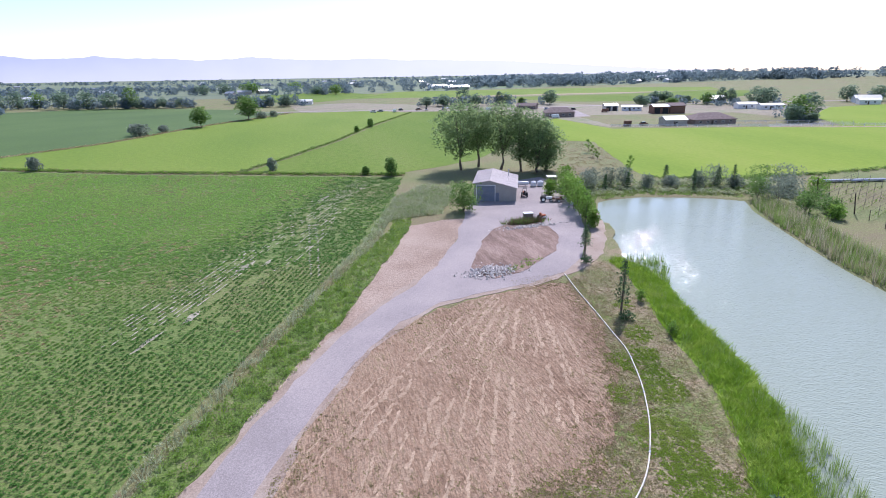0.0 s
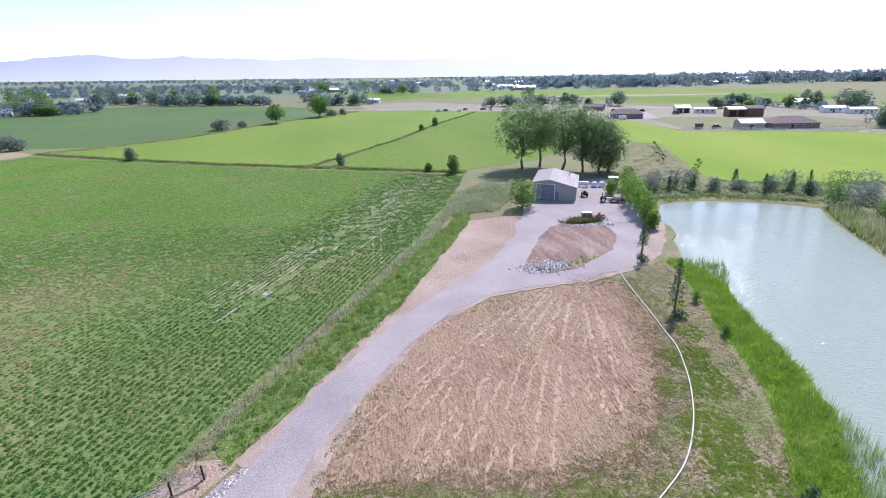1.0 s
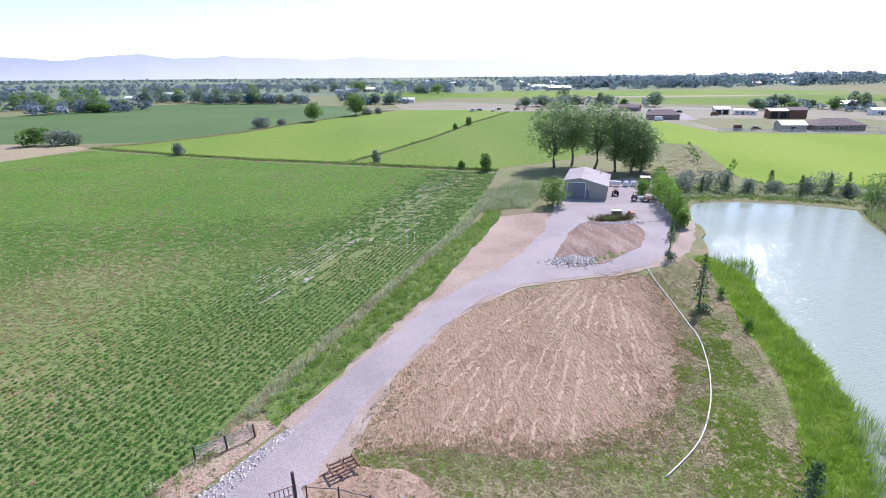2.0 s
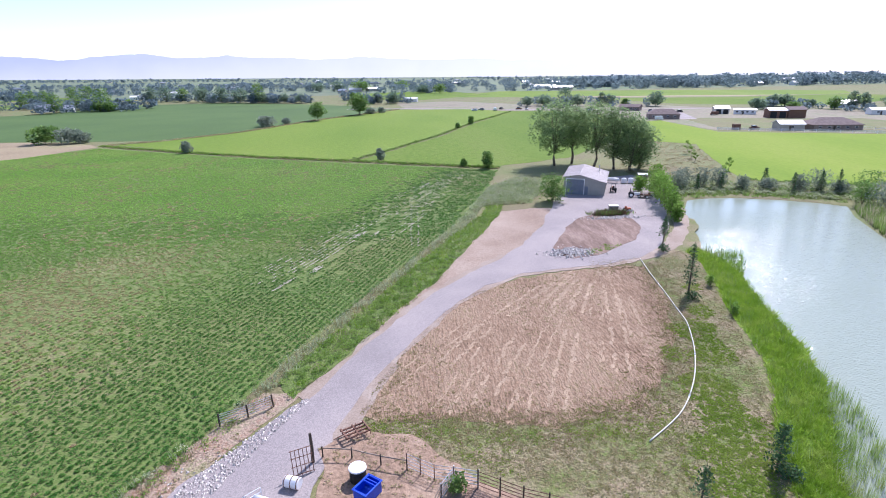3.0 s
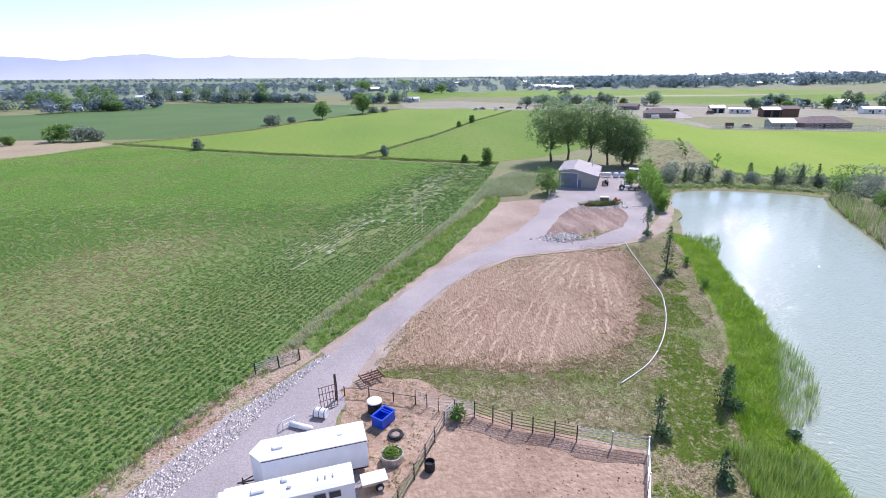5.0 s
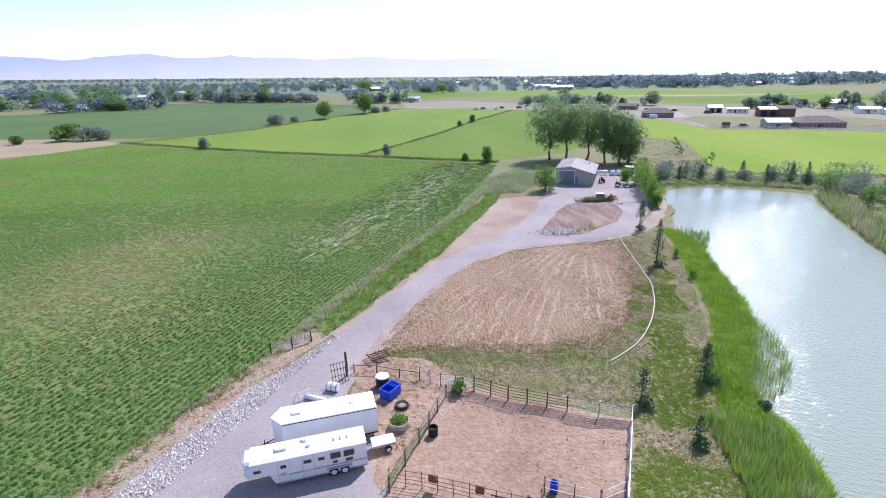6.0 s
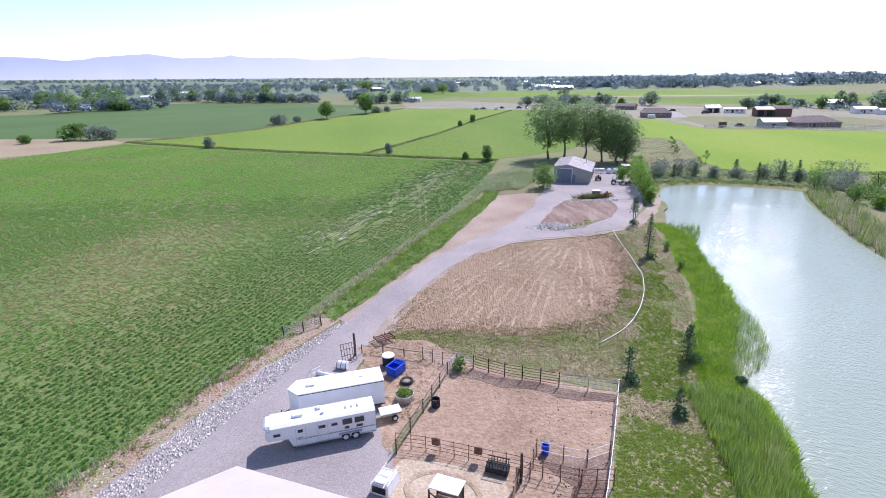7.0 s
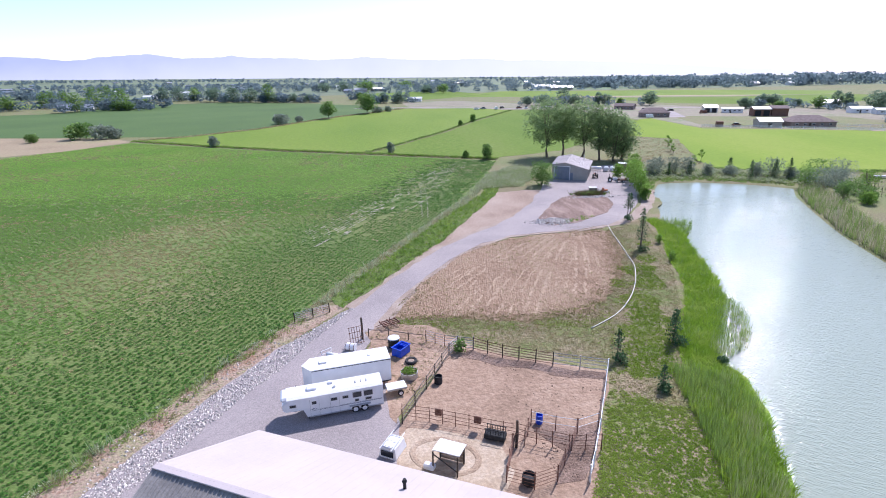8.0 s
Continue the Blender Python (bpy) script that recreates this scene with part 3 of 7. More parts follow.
wi = np.arange(nw * nh).reshape(nh, nw)
wq = np.stack([wi[:-1, :-1], wi[:-1, 1:], wi[1:, 1:], wi[1:, :-1]], -1).reshape(-1, 4)
shore = POND[:19] + [(22, 17), (68, 17)] + POND[23:]
mid = (WXX[:-1, :-1].ravel(), WYY[:-1, :-1].ravel())
wq = wq[inside(shore, *mid) | (edge_distance(shore, *mid) < 2.5)]
used = np.zeros(nw * nh, bool)
used[wq.ravel()] = True
remap = np.cumsum(used) - 1
wme = soup("pond", np.stack([WXX, WYY, wz], -1).reshape(-1, 3)[used], remap[wq], M_WATER)
wme.polygons.foreach_set("use_smooth", [True] * len(wme.polygons))
tagged(new("pond", wme), "pale green rippled farm pond", "pond", kind="structure")

# ---- far hills ----
RIDGE = [(-4600, 190), (-3600, 175), (-2892, 188), (-2662, 169), (-2468, 150), (-2263, 175), (-1918, 194), (-1660, 158), (-1450, 160), (-1340, 166), (-1286, 177), (-1230, 163), (-1123, 154), (-871, 151), (-619, 131), (-400, 138), (-240, 150),
         (-16, 130), (334, 117), (645, 125), (900, 108), (1141, 105), (1786, 87), (2500, 42), (2939, 17), (3539, -20), (4600, -40)]
bm = bmesh.new()
hx = np.linspace(-4600, 4600, 461)
hz = np.interp(hx, [p[0] for p in RIDGE], [p[1] for p in RIDGE])
front, top, back = [], [], []
for x, z in zip(hx, hz):
    z += 5 * noise.noise((x * 0.012, 3.1, 0)) + 3 * noise.noise((x * 0.04, 7.7, 0))
    front.append(bm.verts.new((x, 4200 + 60 * noise.noise((x * 0.004, 0, 0)), -90)))
    top.append(bm.verts.new((x, 4420, z)))
    back.append(bm.verts.new((x, 4640, -90)))
for k in range(len(hx) - 1):
    bm.faces.new((front[k], front[k + 1], top[k + 1], top[k]))
    bm.faces.new((top[k], top[k + 1], back[k + 1], back[k]))
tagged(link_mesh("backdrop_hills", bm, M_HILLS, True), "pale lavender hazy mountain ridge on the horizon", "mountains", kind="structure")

# ---- plants ----
def blades(pts, h, spread, n, width, z0=0.0, lean=0.35):
    """Tufts of n pointed blades at the plan points; h, spread: mean height and radius of a tuft. Returns verts and triangles."""
    k = len(pts)
    size = (0.6 + 0.8 * rng.random(k))[:, None]
    ang = rng.random((k, n)) * math.tau
    rad = spread * size * np.sqrt(rng.random((k, n)))
    bx, by = pts[:, :1] + rad * np.cos(ang), pts[:, 1:2] + rad * np.sin(ang)
    hh = h * size * (0.55 + 0.6 * rng.random((k, n)))
    tx, ty = bx + lean * hh * np.cos(ang) * (0.4 + rng.random((k, n))), by + lean * hh * np.sin(ang) * (0.4 + rng.random((k, n)))
    wa = rng.random((k, n)) * math.pi
    wx, wy = width * size * np.cos(wa) / 2, width * size * np.sin(wa) / 2
    zz = np.broadcast_to(np.asarray(z0, float).reshape(-1, 1) if np.ndim(z0) else z0, (k, n))
    v = np.stack([np.stack([bx - wx, by - wy, zz], -1), np.stack([bx + wx, by + wy, zz], -1), np.stack([tx, ty, zz + hh], -1)], 2).reshape(-1, 3)
    return v, np.arange(len(v)).reshape(-1, 3)


def leaves(pts, size, flat=0.5):
    """Leaf clumps: one bent quad (two triangles) at each 3D point."""
    k = len(pts)
    nrm = rng.normal(size=(k, 3))
    nrm[:, 2] = np.abs(nrm[:, 2]) + flat
    nrm /= np.linalg.norm(nrm, axis=1)[:, None]
    u = np.cross(nrm, rng.normal(size=(k, 3)))
    u /= np.linalg.norm(u, axis=1)[:, None]
    w = np.cross(nrm, u)
    s = (size * (0.6 + 0.8 * rng.random(k)))[:, None]
    v = np.stack([pts - u * s, pts - w * s * 0.6 + nrm * s * 0.15, pts + u * s - nrm * s * 0.2, pts + w * s * 0.6 + nrm * s * 0.15], 1).reshape(-1, 3)
    b0 = np.arange(k) * 4
    return v, np.stack([b0, b0 + 1, b0 + 2, b0 + 3], -1)


def clumps(pts, h, spread, n, leaf, z0=0.0, flat=1.2):
    """Low leafy plants: n leaves heaped over each plan point."""
    k = len(pts)
    size = (0.6 + 0.8 * rng.random(k))[:, None]
    ang, rad = rng.random((k, n)) * math.tau, np.sqrt(rng.random((k, n)))
    x, y = pts[:, :1] + spread * size * rad * np.cos(ang), pts[:, 1:2] + spread * size * rad * np.sin(ang)
    z = z0 + h * size * (1 - 0.6 * rad ** 2) * (0.55 + 0.45 * rng.random((k, n)))
    return leaves(np.stack([x, y, z], -1).reshape(-1, 3), leaf, flat)


def join(parts):
    vs, fs, o = [], [], 0
    for v, f in parts:
        vs.append(v)
        fs += (f + o).tolist()
        o += len(v)
    return np.concatenate(vs), fs


def stuff(name, vf, material, label, category):
    return tagged(new(name, soup(name, vf[0], vf[1], material)), label, category, kind="stuff")


def blob_points(c, r, n):
    """Points in the outer shell of an uneven ball."""
    d = rng.normal(size=(n, 3))
    d /= np.linalg.norm(d, axis=1)[:, None]
    lump = 1 + 0.22 * np.sin(d[:, 0] * 5 + c[0] * 3) * np.cos(d[:, 1] * 4 + c[1] * 2) + 0.15 * np.sin(d[:, 2] * 7 + c[2])
    rr = lump * (0.62 + 0.38 * rng.random(n) ** 0.5)
    if n < 130:
        return np.array(c) + d * rr[:, None] * np.array(r)
    twig = rng.integers(0, n // 9, n)
    near = d[twig] * rr[twig][:, None] + rng.normal(size=(n, 3)) * 0.16
    return np.array(c) + near * np.array(r)


def broad_tree(name, x, y, h, width, n, leaf, material, label, category="tree", trunk_r=None, low=0.25, limbs=5, z=0.0, group="", bark=None, blobs=14, stems=1):
    """A tapered trunk with limbs, and a crown of leaf clumps set on the limbs' ends."""
    t = thing(name, pose(x, y, z), label, category, group)
    tr = trunk_r or h * 0.022
    zc, hz = h * (low + 1) / 2, h * (1 - low) / 2
    cs, rs = [], []
    for k in range(blobs):
        u = (k + 0.5) / blobs * 2 - 1
        a0 = k * 2.39996 + rng.random() * 0.8
        r = width * (0.15 + 0.09 * rng.random())
        env = math.sqrt(max(0.0, 1 - abs(u) ** 2.4)) * (0.62 + 0.3 * rng.random()) * (0.95 if u < -0.5 else 1.0)
        q0 = max(0.0, width * 0.5 * env - r * 0.5)
        cs.append(Vector((math.cos(a0) * q0, math.sin(a0) * q0, zc + u * (hz - r * 0.7))))
        rs.append(r)
    bm = bmesh.new()
    fork = Vector((rng.normal() * 0.02 * h, rng.normal() * 0.02 * h, h * (low + 0.06)))
    tube(bm, [(0, 0, 0), fork * 0.5 + Vector((rng.normal() * tr, rng.normal() * tr, 0)), fork], [tr * 1.3, tr, tr * 0.85], 7)
    for k in range(limbs + 2):
        tip = cs[(k * 5 + 3) % blobs]
        if tip.z < fork.z + 0.1 * h:
            tip = Vector((tip.x, tip.y, fork.z + 0.25 * h))
        mid = fork.lerp(tip, 0.5) + Vector((0, 0, h * 0.04))
        tube(bm, [fork * 0.92, mid, tip], [tr * 0.6, tr * 0.35, tr * 0.1], 5)
    part("trunk", bm, bark or M_BARK, t)
    pts = [blob_points(c, (r, r, r * 0.8), n // blobs) for c, r in zip(cs, rs)]
    v, f = leaves(np.concatenate(pts), leaf, 1.4)
    crown = new("crown", soup("crown", v, f, material))
    crown.parent = t
    return t


def shrub(name, x, y, h, width, n, leaf, material, label, group="", z=0.0, category="bush"):
    """Many thin stems and a low crown that reaches the ground."""
    t = thing(name, pose(x, y, z), label, category, group)
    bm = bmesh.new()
    for k in range(6):
        a0 = k * 1.05 + rng.random()
        tube(bm, [(0, 0, 0), (math.cos(a0) * width * 0.12, math.sin(a0) * width * 0.12, h * 0.4), (math.cos(a0) * width * 0.25, math.sin(a0) * width * 0.25, h * 0.75)], [0.05, 0.035, 0.012], 4)
    part("stem", bm, M_BARK, t)
    cs = []
    nb = 9
    for k in range(nb):
        a0, q = k * 2.4 + rng.random(), width * 0.3 * math.sqrt((k + 0.2) / nb)
        r = width * (0.2 + 0.1 * rng.random())
        zc = h * (0.58 - 0.25 * (q / (0.3 * width)) ** 2 * rng.random())
        cs.append(blob_points((math.cos(a0) * q, math.sin(a0) * q, zc), (r, r, min(zc, h * 0.45)), n // nb))
    v, f = leaves(np.concatenate(cs), leaf)
    crown = new("crown", soup("crown", v, f, material))
    crown.parent = t
    return t


def pine(name, x, y, h, width, n, label, group="", z=0.0, low=0.18, thin=1.0):
    """A young conifer: straight trunk, whorls of drooping boughs, needles in tufts along them."""
    t = thing(name, pose(x, y, z), label, "tree", group)
    bm = bmesh.new()
    tube(bm, [(0, 0, 0), (0.03, 0, h * 0.5), (0, 0.02, h * 0.98)], [h * 0.018, h * 0.012, 0.012], 6)
    pts = []
    whorls = max(6, int(h * 1.9))
    for k in range(whorls):
        zc = h * (low + (0.95 - low) * k / whorls)
        reach = width * 0.5 * (1 - (k / whorls) ** 1.3) * (0.75 + 0.4 * rng.random()) + 0.1
        for j in range(6):
            a0 = j * math.tau / 6 + k * 0.7 + rng.random() * 0.5
            rr = reach * (0.6 + 0.5 * rng.random()) * thin
            tip = Vector((math.cos(a0) * rr, math.sin(a0) * rr, zc + rr * 0.1))
            tube(bm, [(0, 0, zc), tip], [0.02, 0.006], 3, False)
            m0 = max(4, int(n / whorls / 6))
            s = 0.25 + 0.75 * rng.random(m0)
            pts.append(np.stack([tip.x * s, tip.y * s, zc + (tip.z - zc) * s], -1) + rng.normal(size=(m0, 3)) * 0.07 * width ** 0.5)
    part("trunk", bm, M_BARK, t)
    v, f = leaves(np.concatenate(pts), 0.13, 0.4)
    crown = new("crown", soup("crown", v, f, M_NEEDLE))
    crown.parent = t
    return t


# crop plants in rows along the field edge
RD = np.array((0.398, 0.917))
RN = np.array((0.917, -0.398))


def crop_rows(poly, row, gap, keep):
    p = np.array(poly)
    a0, b0 = p @ RN, p @ RD
    u, w = np.meshgrid(np.arange(a0.min(), a0.max(), row), np.arange(b0.min(), b0.max(), gap))
    u, w = u.ravel() + rng.normal(size=u.size) * 0.05, w.ravel() + rng.normal(size=u.size) * 0.15
    q = u[:, None] * RN + w[:, None] * RD
    ok = inside(poly, q[:, 0], q[:, 1]) & (rng.random(len(q)) < keep)
    return q[ok]


def dry_share(q):
    """How bare the crop stands: a washed-out band along the rows."""
    u, w = q @ RN, q @ RD
    d = np.array([noise.noise((a0 * 0.035, b0 * 0.035, 4.2)) + 0.5 * noise.noise((a0 * 0.11, b0 * 0.11, 1.2)) for a0, b0 in q])
    run = np.array([noise.noise((a0 * 1.3, b0 * 0.16, 2.2)) for a0, b0 in zip(u, w)])
    band = np.exp(-((u + 50) / 5.5) ** 2) * smoothstep(72, 84, w) * (1 - 0.6 * smoothstep(120, 168, w))
    patch_d = np.exp(-(((u + 77) / 13) ** 2 + ((w - 62) / 26) ** 2))
    return np.clip(0.04 + d * 0.2 + band * (0.45 + 1.6 * run) + 0.5 * patch_d, 0, 1)


def drying(q):
    """How yellow the crop stands: one broad dry patch in the field's middle, and flecks."""
    u, w = q @ RN, q @ RD
    d = np.array([noise.noise((a0 * 0.05, b0 * 0.05, 9.2)) + 0.6 * noise.noise((a0 * 0.16, b0 * 0.16, 3.2)) for a0, b0 in q])
    return np.clip(1.05 * np.exp(-(((u + 77) / 13) ** 2 + ((w - 62) / 26) ** 2)) + d * 0.35, 0, 1)


def crop_stand(q, h, spread, n, leaf, flat, label):
    """Sows the plants: lush along the ditch, pale far off, drying in patches."""
    q = q[rng.random(len(q)) > dry_share(q) * 0.85]
    u, pick = q @ RN, rng.random(len(q))
    lush = pick < smoothstep(-68, -52, u) * 0.95
    dry = ~lush & (rng.random(len(q)) < drying(q))
    pale = ~lush & ~dry & (0.1 * rng.random(len(q)) + 0.9 * smoothstep(85, 150, q @ RD + 0.35 * np.abs(u + 60)) > 0.3 + 0.3 * rng.random(len(q)))
    rest = ~(lush | dry | pale)
    for sel, m, tone, hh in ((lush, M_CROP_LUSH, "deep green", 1.25), (dry, M_CROP_DRY, "yellowing", 0.8), (pale, M_CROP_PALE, "pale green", 1.0), (rest, M_CROP, "mid green", 1.0)):
        stuff("crop_plants", clumps(q[sel], h * hh, spread * (1.12 if m is M_CROP_LUSH else 1.0), n, leaf, 0.02, flat), m, tone + label, "crop")


near = [(8.0, 112)] + [p for p in CROP_EDGE if p[1] < 112] + [(-75, 8), (-125, 70), (-130, 112)]
crop_stand(crop_rows(near, 0.78, 0.5, 1.0), 0.19, 0.25, 18, 0.092, 2.6, " leafy crop plants in rows")
farc = [(24, 152), (8.4, 112), (-130, 112), (-165, 200), (-126, 256), (-81.7, 231), (-45.9, 211.5), (-15.3, 198), (3.3, 189), (31, 176)]
crop_stand(crop_rows(farc, 0.86, 0.8, 1.0), 0.1, 0.46, 12, 0.18, 6.0, " leafy crop plants in distant rows")

# short bare gaps in the rows, where water washed the seed out
gaps = np.random.default_rng(21)
gv, gf = [], []
for k in range(1500):
    w0 = 76 + 90 * gaps.random()
    u0 = -50.5 + min(6.0, max(-8.0, gaps.normal() * (4.2 if w0 < 120 else 3.0)))
    if noise.noise((u0 * 0.25, w0 * 0.05, 5.5)) < -0.12 + 0.3 * gaps.random():
        continue
    u0 = (math.floor(u0 / 0.78) + 0.5) * 0.78
    half, wide = 0.25 + 0.9 * gaps.random() ** 2, 0.07 + 0.1 * gaps.random()
    for a0, b0 in ((-1, 0.1), (-0.6, 0.8), (0.1, 1.0), (0.7, 0.7), (1, 0.1), (0.6, -0.8), (-0.2, -1.0), (-0.7, -0.7)):
        p = RN * (u0 + wide * b0 * (0.7 + 0.5 * gaps.random())) + RD * (w0 + half * a0)
        gv.append((p[0], p[1], 0.06 + 0.0001 * (k % 60)))
    gf.append([len(gv) - 8 + c for c in range(8)][::-1])
# the wheel track of an irrigation rig across the rows
for x0, x1 in ((3.2, 3.5), (4.5, 4.9)):
    for y0 in np.arange(107, 136, 0.8):
        c, r = x0 + (x1 - x0) * (y0 - 107) / 29 + 0.02 * (y0 - 121) + gaps.normal() * 0.06, 0.16 + 0.1 * gaps.random()
        for a0 in range(6):
            gv.append((c + r * math.cos(a0 * 1.047), y0 + r * 1.4 * math.sin(a0 * 1.047), 0.058))
        gf.append([len(gv) - 6 + c0 for c0 in range(6)])
stuff("row_gaps", (gv, gf), M_SILT, "pale bare soil showing in gaps between crop rows", "dirt")

# weeds on the verge, grey weeds along the field, reeds, grass
stuff("verge_weeds", clumps(sprinkle(LUSH, 0.5), 0.5, 0.4, 18, 0.085, 0.02, 2.2), M_WEED, "bright green leafy weeds on the verge", "weeds")
stuff("verge_weeds", blades(sprinkle(LUSH, 0.9), 0.7, 0.3, 7, 0.045, 0.02), M_BANKLEAF, "tall grass among the verge weeds", "grass")
GREY = [(-28, 34), (-23.4, 43.9), (-19, 52.2), (-14, 63.1), (-11.2, 70.3), (-7.6, 77.9), (-3.3, 87.1), (3.3, 100.5), (8.9, 112.4), (15.8, 126.6), (24.3, 152), (34, 163), (41, 158), (38, 147), (30, 134), (19, 132.5),
        (16.5, 122), (8.3, 107), (1.6, 93.5), (-3.4, 83), (-7.6, 74.5), (-11, 66), (-15.2, 60), (-18.2, 55.4), (-20.6, 50.8), (-22.2, 46.7), (-24.6, 42), (-27.5, 37.6), (-30, 31)]
stuff("grey_weeds", join([clumps(sprinkle(GREY[::-1], 0.62, 0.75), 0.65, 0.42, 15, 0.085, 0.0, 1.6), blades(sprinkle(GREY[::-1], 0.7, 0.7), 0.95, 0.35, 9, 0.05, 0.0)]), M_SAGE, "pale grey-green tall weeds along the ditch", "weeds")
stuff("grey_weeds", blades(sprinkle(GREY[::-1], 0.8, 0.6), 0.7, 0.4, 9, 0.05, 0.0), M_DRYGRASS, "dry grass among the grey weeds", "grass")
stuff("verge_weeds", clumps(sprinkle(GREY[::-1], 1.1, 0.5), 0.4, 0.4, 14, 0.09, 0.0, 2.2), M_WEED, "green weeds between the grey ones", "weeds")
stuff("bank_grass", blades(sprinkle(BANK[::-1], 0.24), 0.6, 0.24, 9, 0.06, -0.05, 0.85), M_BANKLEAF, "tall bright green bank grass", "grass")
stuff("bank_grass", blades(sprinkle(BANK[::-1], 0.7, 0.6), 0.9, 0.25, 9, 0.045, -0.05, 0.3), M_REED, "darker reed grass on the bank", "grass")
GREEN_SPOTS = ((38.1, 76.3, 1.7), (35.9, 71.9, 1.8), (33.8, 66.1, 2.4), (30.3, 61.1, 2.5), (29.4, 56.8, 2.3), (29.0, 67.0, 1.3), (32.9, 72, 1.3), (34.6, 69, 1.2), (27, 51.5, 3.0), (23.6, 46.0, 3.2), (18.5, 36, 4.2), (20.5, 31, 4.0), (24, 36, 2.0), (41.5, 84, 1.5), (16, 28, 4))
DRY_SPOTS = ((39.1, 69.9, 2.0), (35.6, 63.1, 2.0), (33.1, 57.6, 1.8), (44.2, 82, 2.4), (21.1, 47.0, 1.5), (23.3, 41.4, 1.9), (42, 76, 1.8), (46, 90, 3), (40, 90, 3))


def greenness(q):
    """0 in dry turf, 1 in fresh turf."""
    k = np.array([0.5 * noise.noise((a0 * 0.3, b0 * 0.3, 2.5)) + 0.4 * noise.noise((a0 * 0.9, b0 * 0.9, 8.5)) for a0, b0 in q])
    g = sum(np.exp(-((q[:, 0] - a0) ** 2 + (q[:, 1] - b0) ** 2) / r ** 2) for a0, b0, r in GREEN_SPOTS)
    d = sum(np.exp(-((q[:, 0] - a0) ** 2 + (q[:, 1] - b0) ** 2) / r ** 2) for a0, b0, r in DRY_SPOTS)
    return np.clip(0.04 + 1.15 * g - 0.9 * d + 0.55 * k, 0, 1)


LAWN = [(19.6, 45.2), (21.5, 50), (27, 64.5), (34, 79), (37, 92), (47.5, 99), (45.5, 88), (40, 72), (34, 58), (28.5, 46), (25.5, 34), (20, 20), (8, 20), (12.6, 30.4), (15.3, 35.8)]
q = sprinkle(LAWN[::-1], 0.22)
fresh = 0.25 + 0.4 * rng.random(len(q)) < greenness(q)
stuff("lawn_grass", clumps(q[fresh], 0.07, 0.22, 9, 0.078, 0.02, 4.0), M_LAWNLEAF, "short fresh green tufts in the rough grass", "grass")
q = q[~fresh]
olive = rng.random(len(q)) < 0.45
stuff("lawn_grass", clumps(q[olive], 0.06, 0.2, 5, 0.055, 0.02, 2.4), M_OLIVE, "olive half-dry tufts in the rough grass", "grass")
stuff("dry_grass", clumps(q[~olive][::2], 0.06, 0.24, 6, 0.06, 0.02, 2.4), M_DRYGRASS, "short dry grass tufts", "grass")
q = sprinkle([(-3, 58.6), (1, 60), (8, 59.2), (14, 58.4), (21, 60), (25.5, 62), (24, 55), (20, 46), (14, 49), (5, 53), (-1, 55)][::-1], 0.24)
kk = np.array([noise.noise((a0 * 0.22, b0 * 0.3, 6.5)) + 0.5 * noise.noise((a0 * 0.8, b0 * 0.8, 1.5)) for a0, b0 in q])
line_y = np.interp(q[:, 0], (-3, 8, 16, 24), (58.5, 56.6, 55.0, 56.0))
share = 0.55 * np.exp(-((q[:, 1] - line_y) / 2.0) ** 2) + 0.5 * kk
pick = rng.random(len(q))
stuff("lawn_grass", clumps(q[pick < share], 0.07, 0.24, 8, 0.06, 0.02, 2.4), M_LAWNLEAF, "short green tufts by the corral", "grass")
stuff("lawn_grass", clumps(q[(pick > share) & (pick < share + 0.35)], 0.06, 0.24, 6, 0.06, 0.02, 2.4), M_OLIVE, "olive tufts by the corral", "grass")
stuff("dry_grass", clumps(q[pick > share + 0.45], 0.07, 0.24, 6, 0.06, 0.02, 2.4), M_DRYGRASS, "dry grass tufts by the corral", "grass")
q = sprinkle(STUBBLE, 0.27)
rim_d = edge_distance(STUBBLE, q[:, 0], q[:, 1])
kk = np.array([noise.noise((a0 * 0.12, b0 * 0.07, 3.5)) + 0.5 * noise.noise((a0 * 0.6, b0 * 0.6, 1.1)) for a0, b0 in q])
side = np.where((q[:, 1] < 68) | (q[:, 0] > 29), 1.0, 0.25)
share = np.clip(0.02 + 0.35 * kk + 0.5 * side * np.exp(-(rim_d / 3.0) ** 2), 0, 0.8)
pick = rng.random(len(q))
stuff("stubble", clumps(q[pick > share], 0.05, 0.16, 6, 0.036, 0.03, 3.2), M_STRAW, "short cut straw stubble", "stubble")
stuff("stubble", clumps(q[pick < share], 0.07, 0.2, 5, 0.06, 0.03, 1.8), M_OLIVE, "olive regrowth in the cut stubble", "grass")
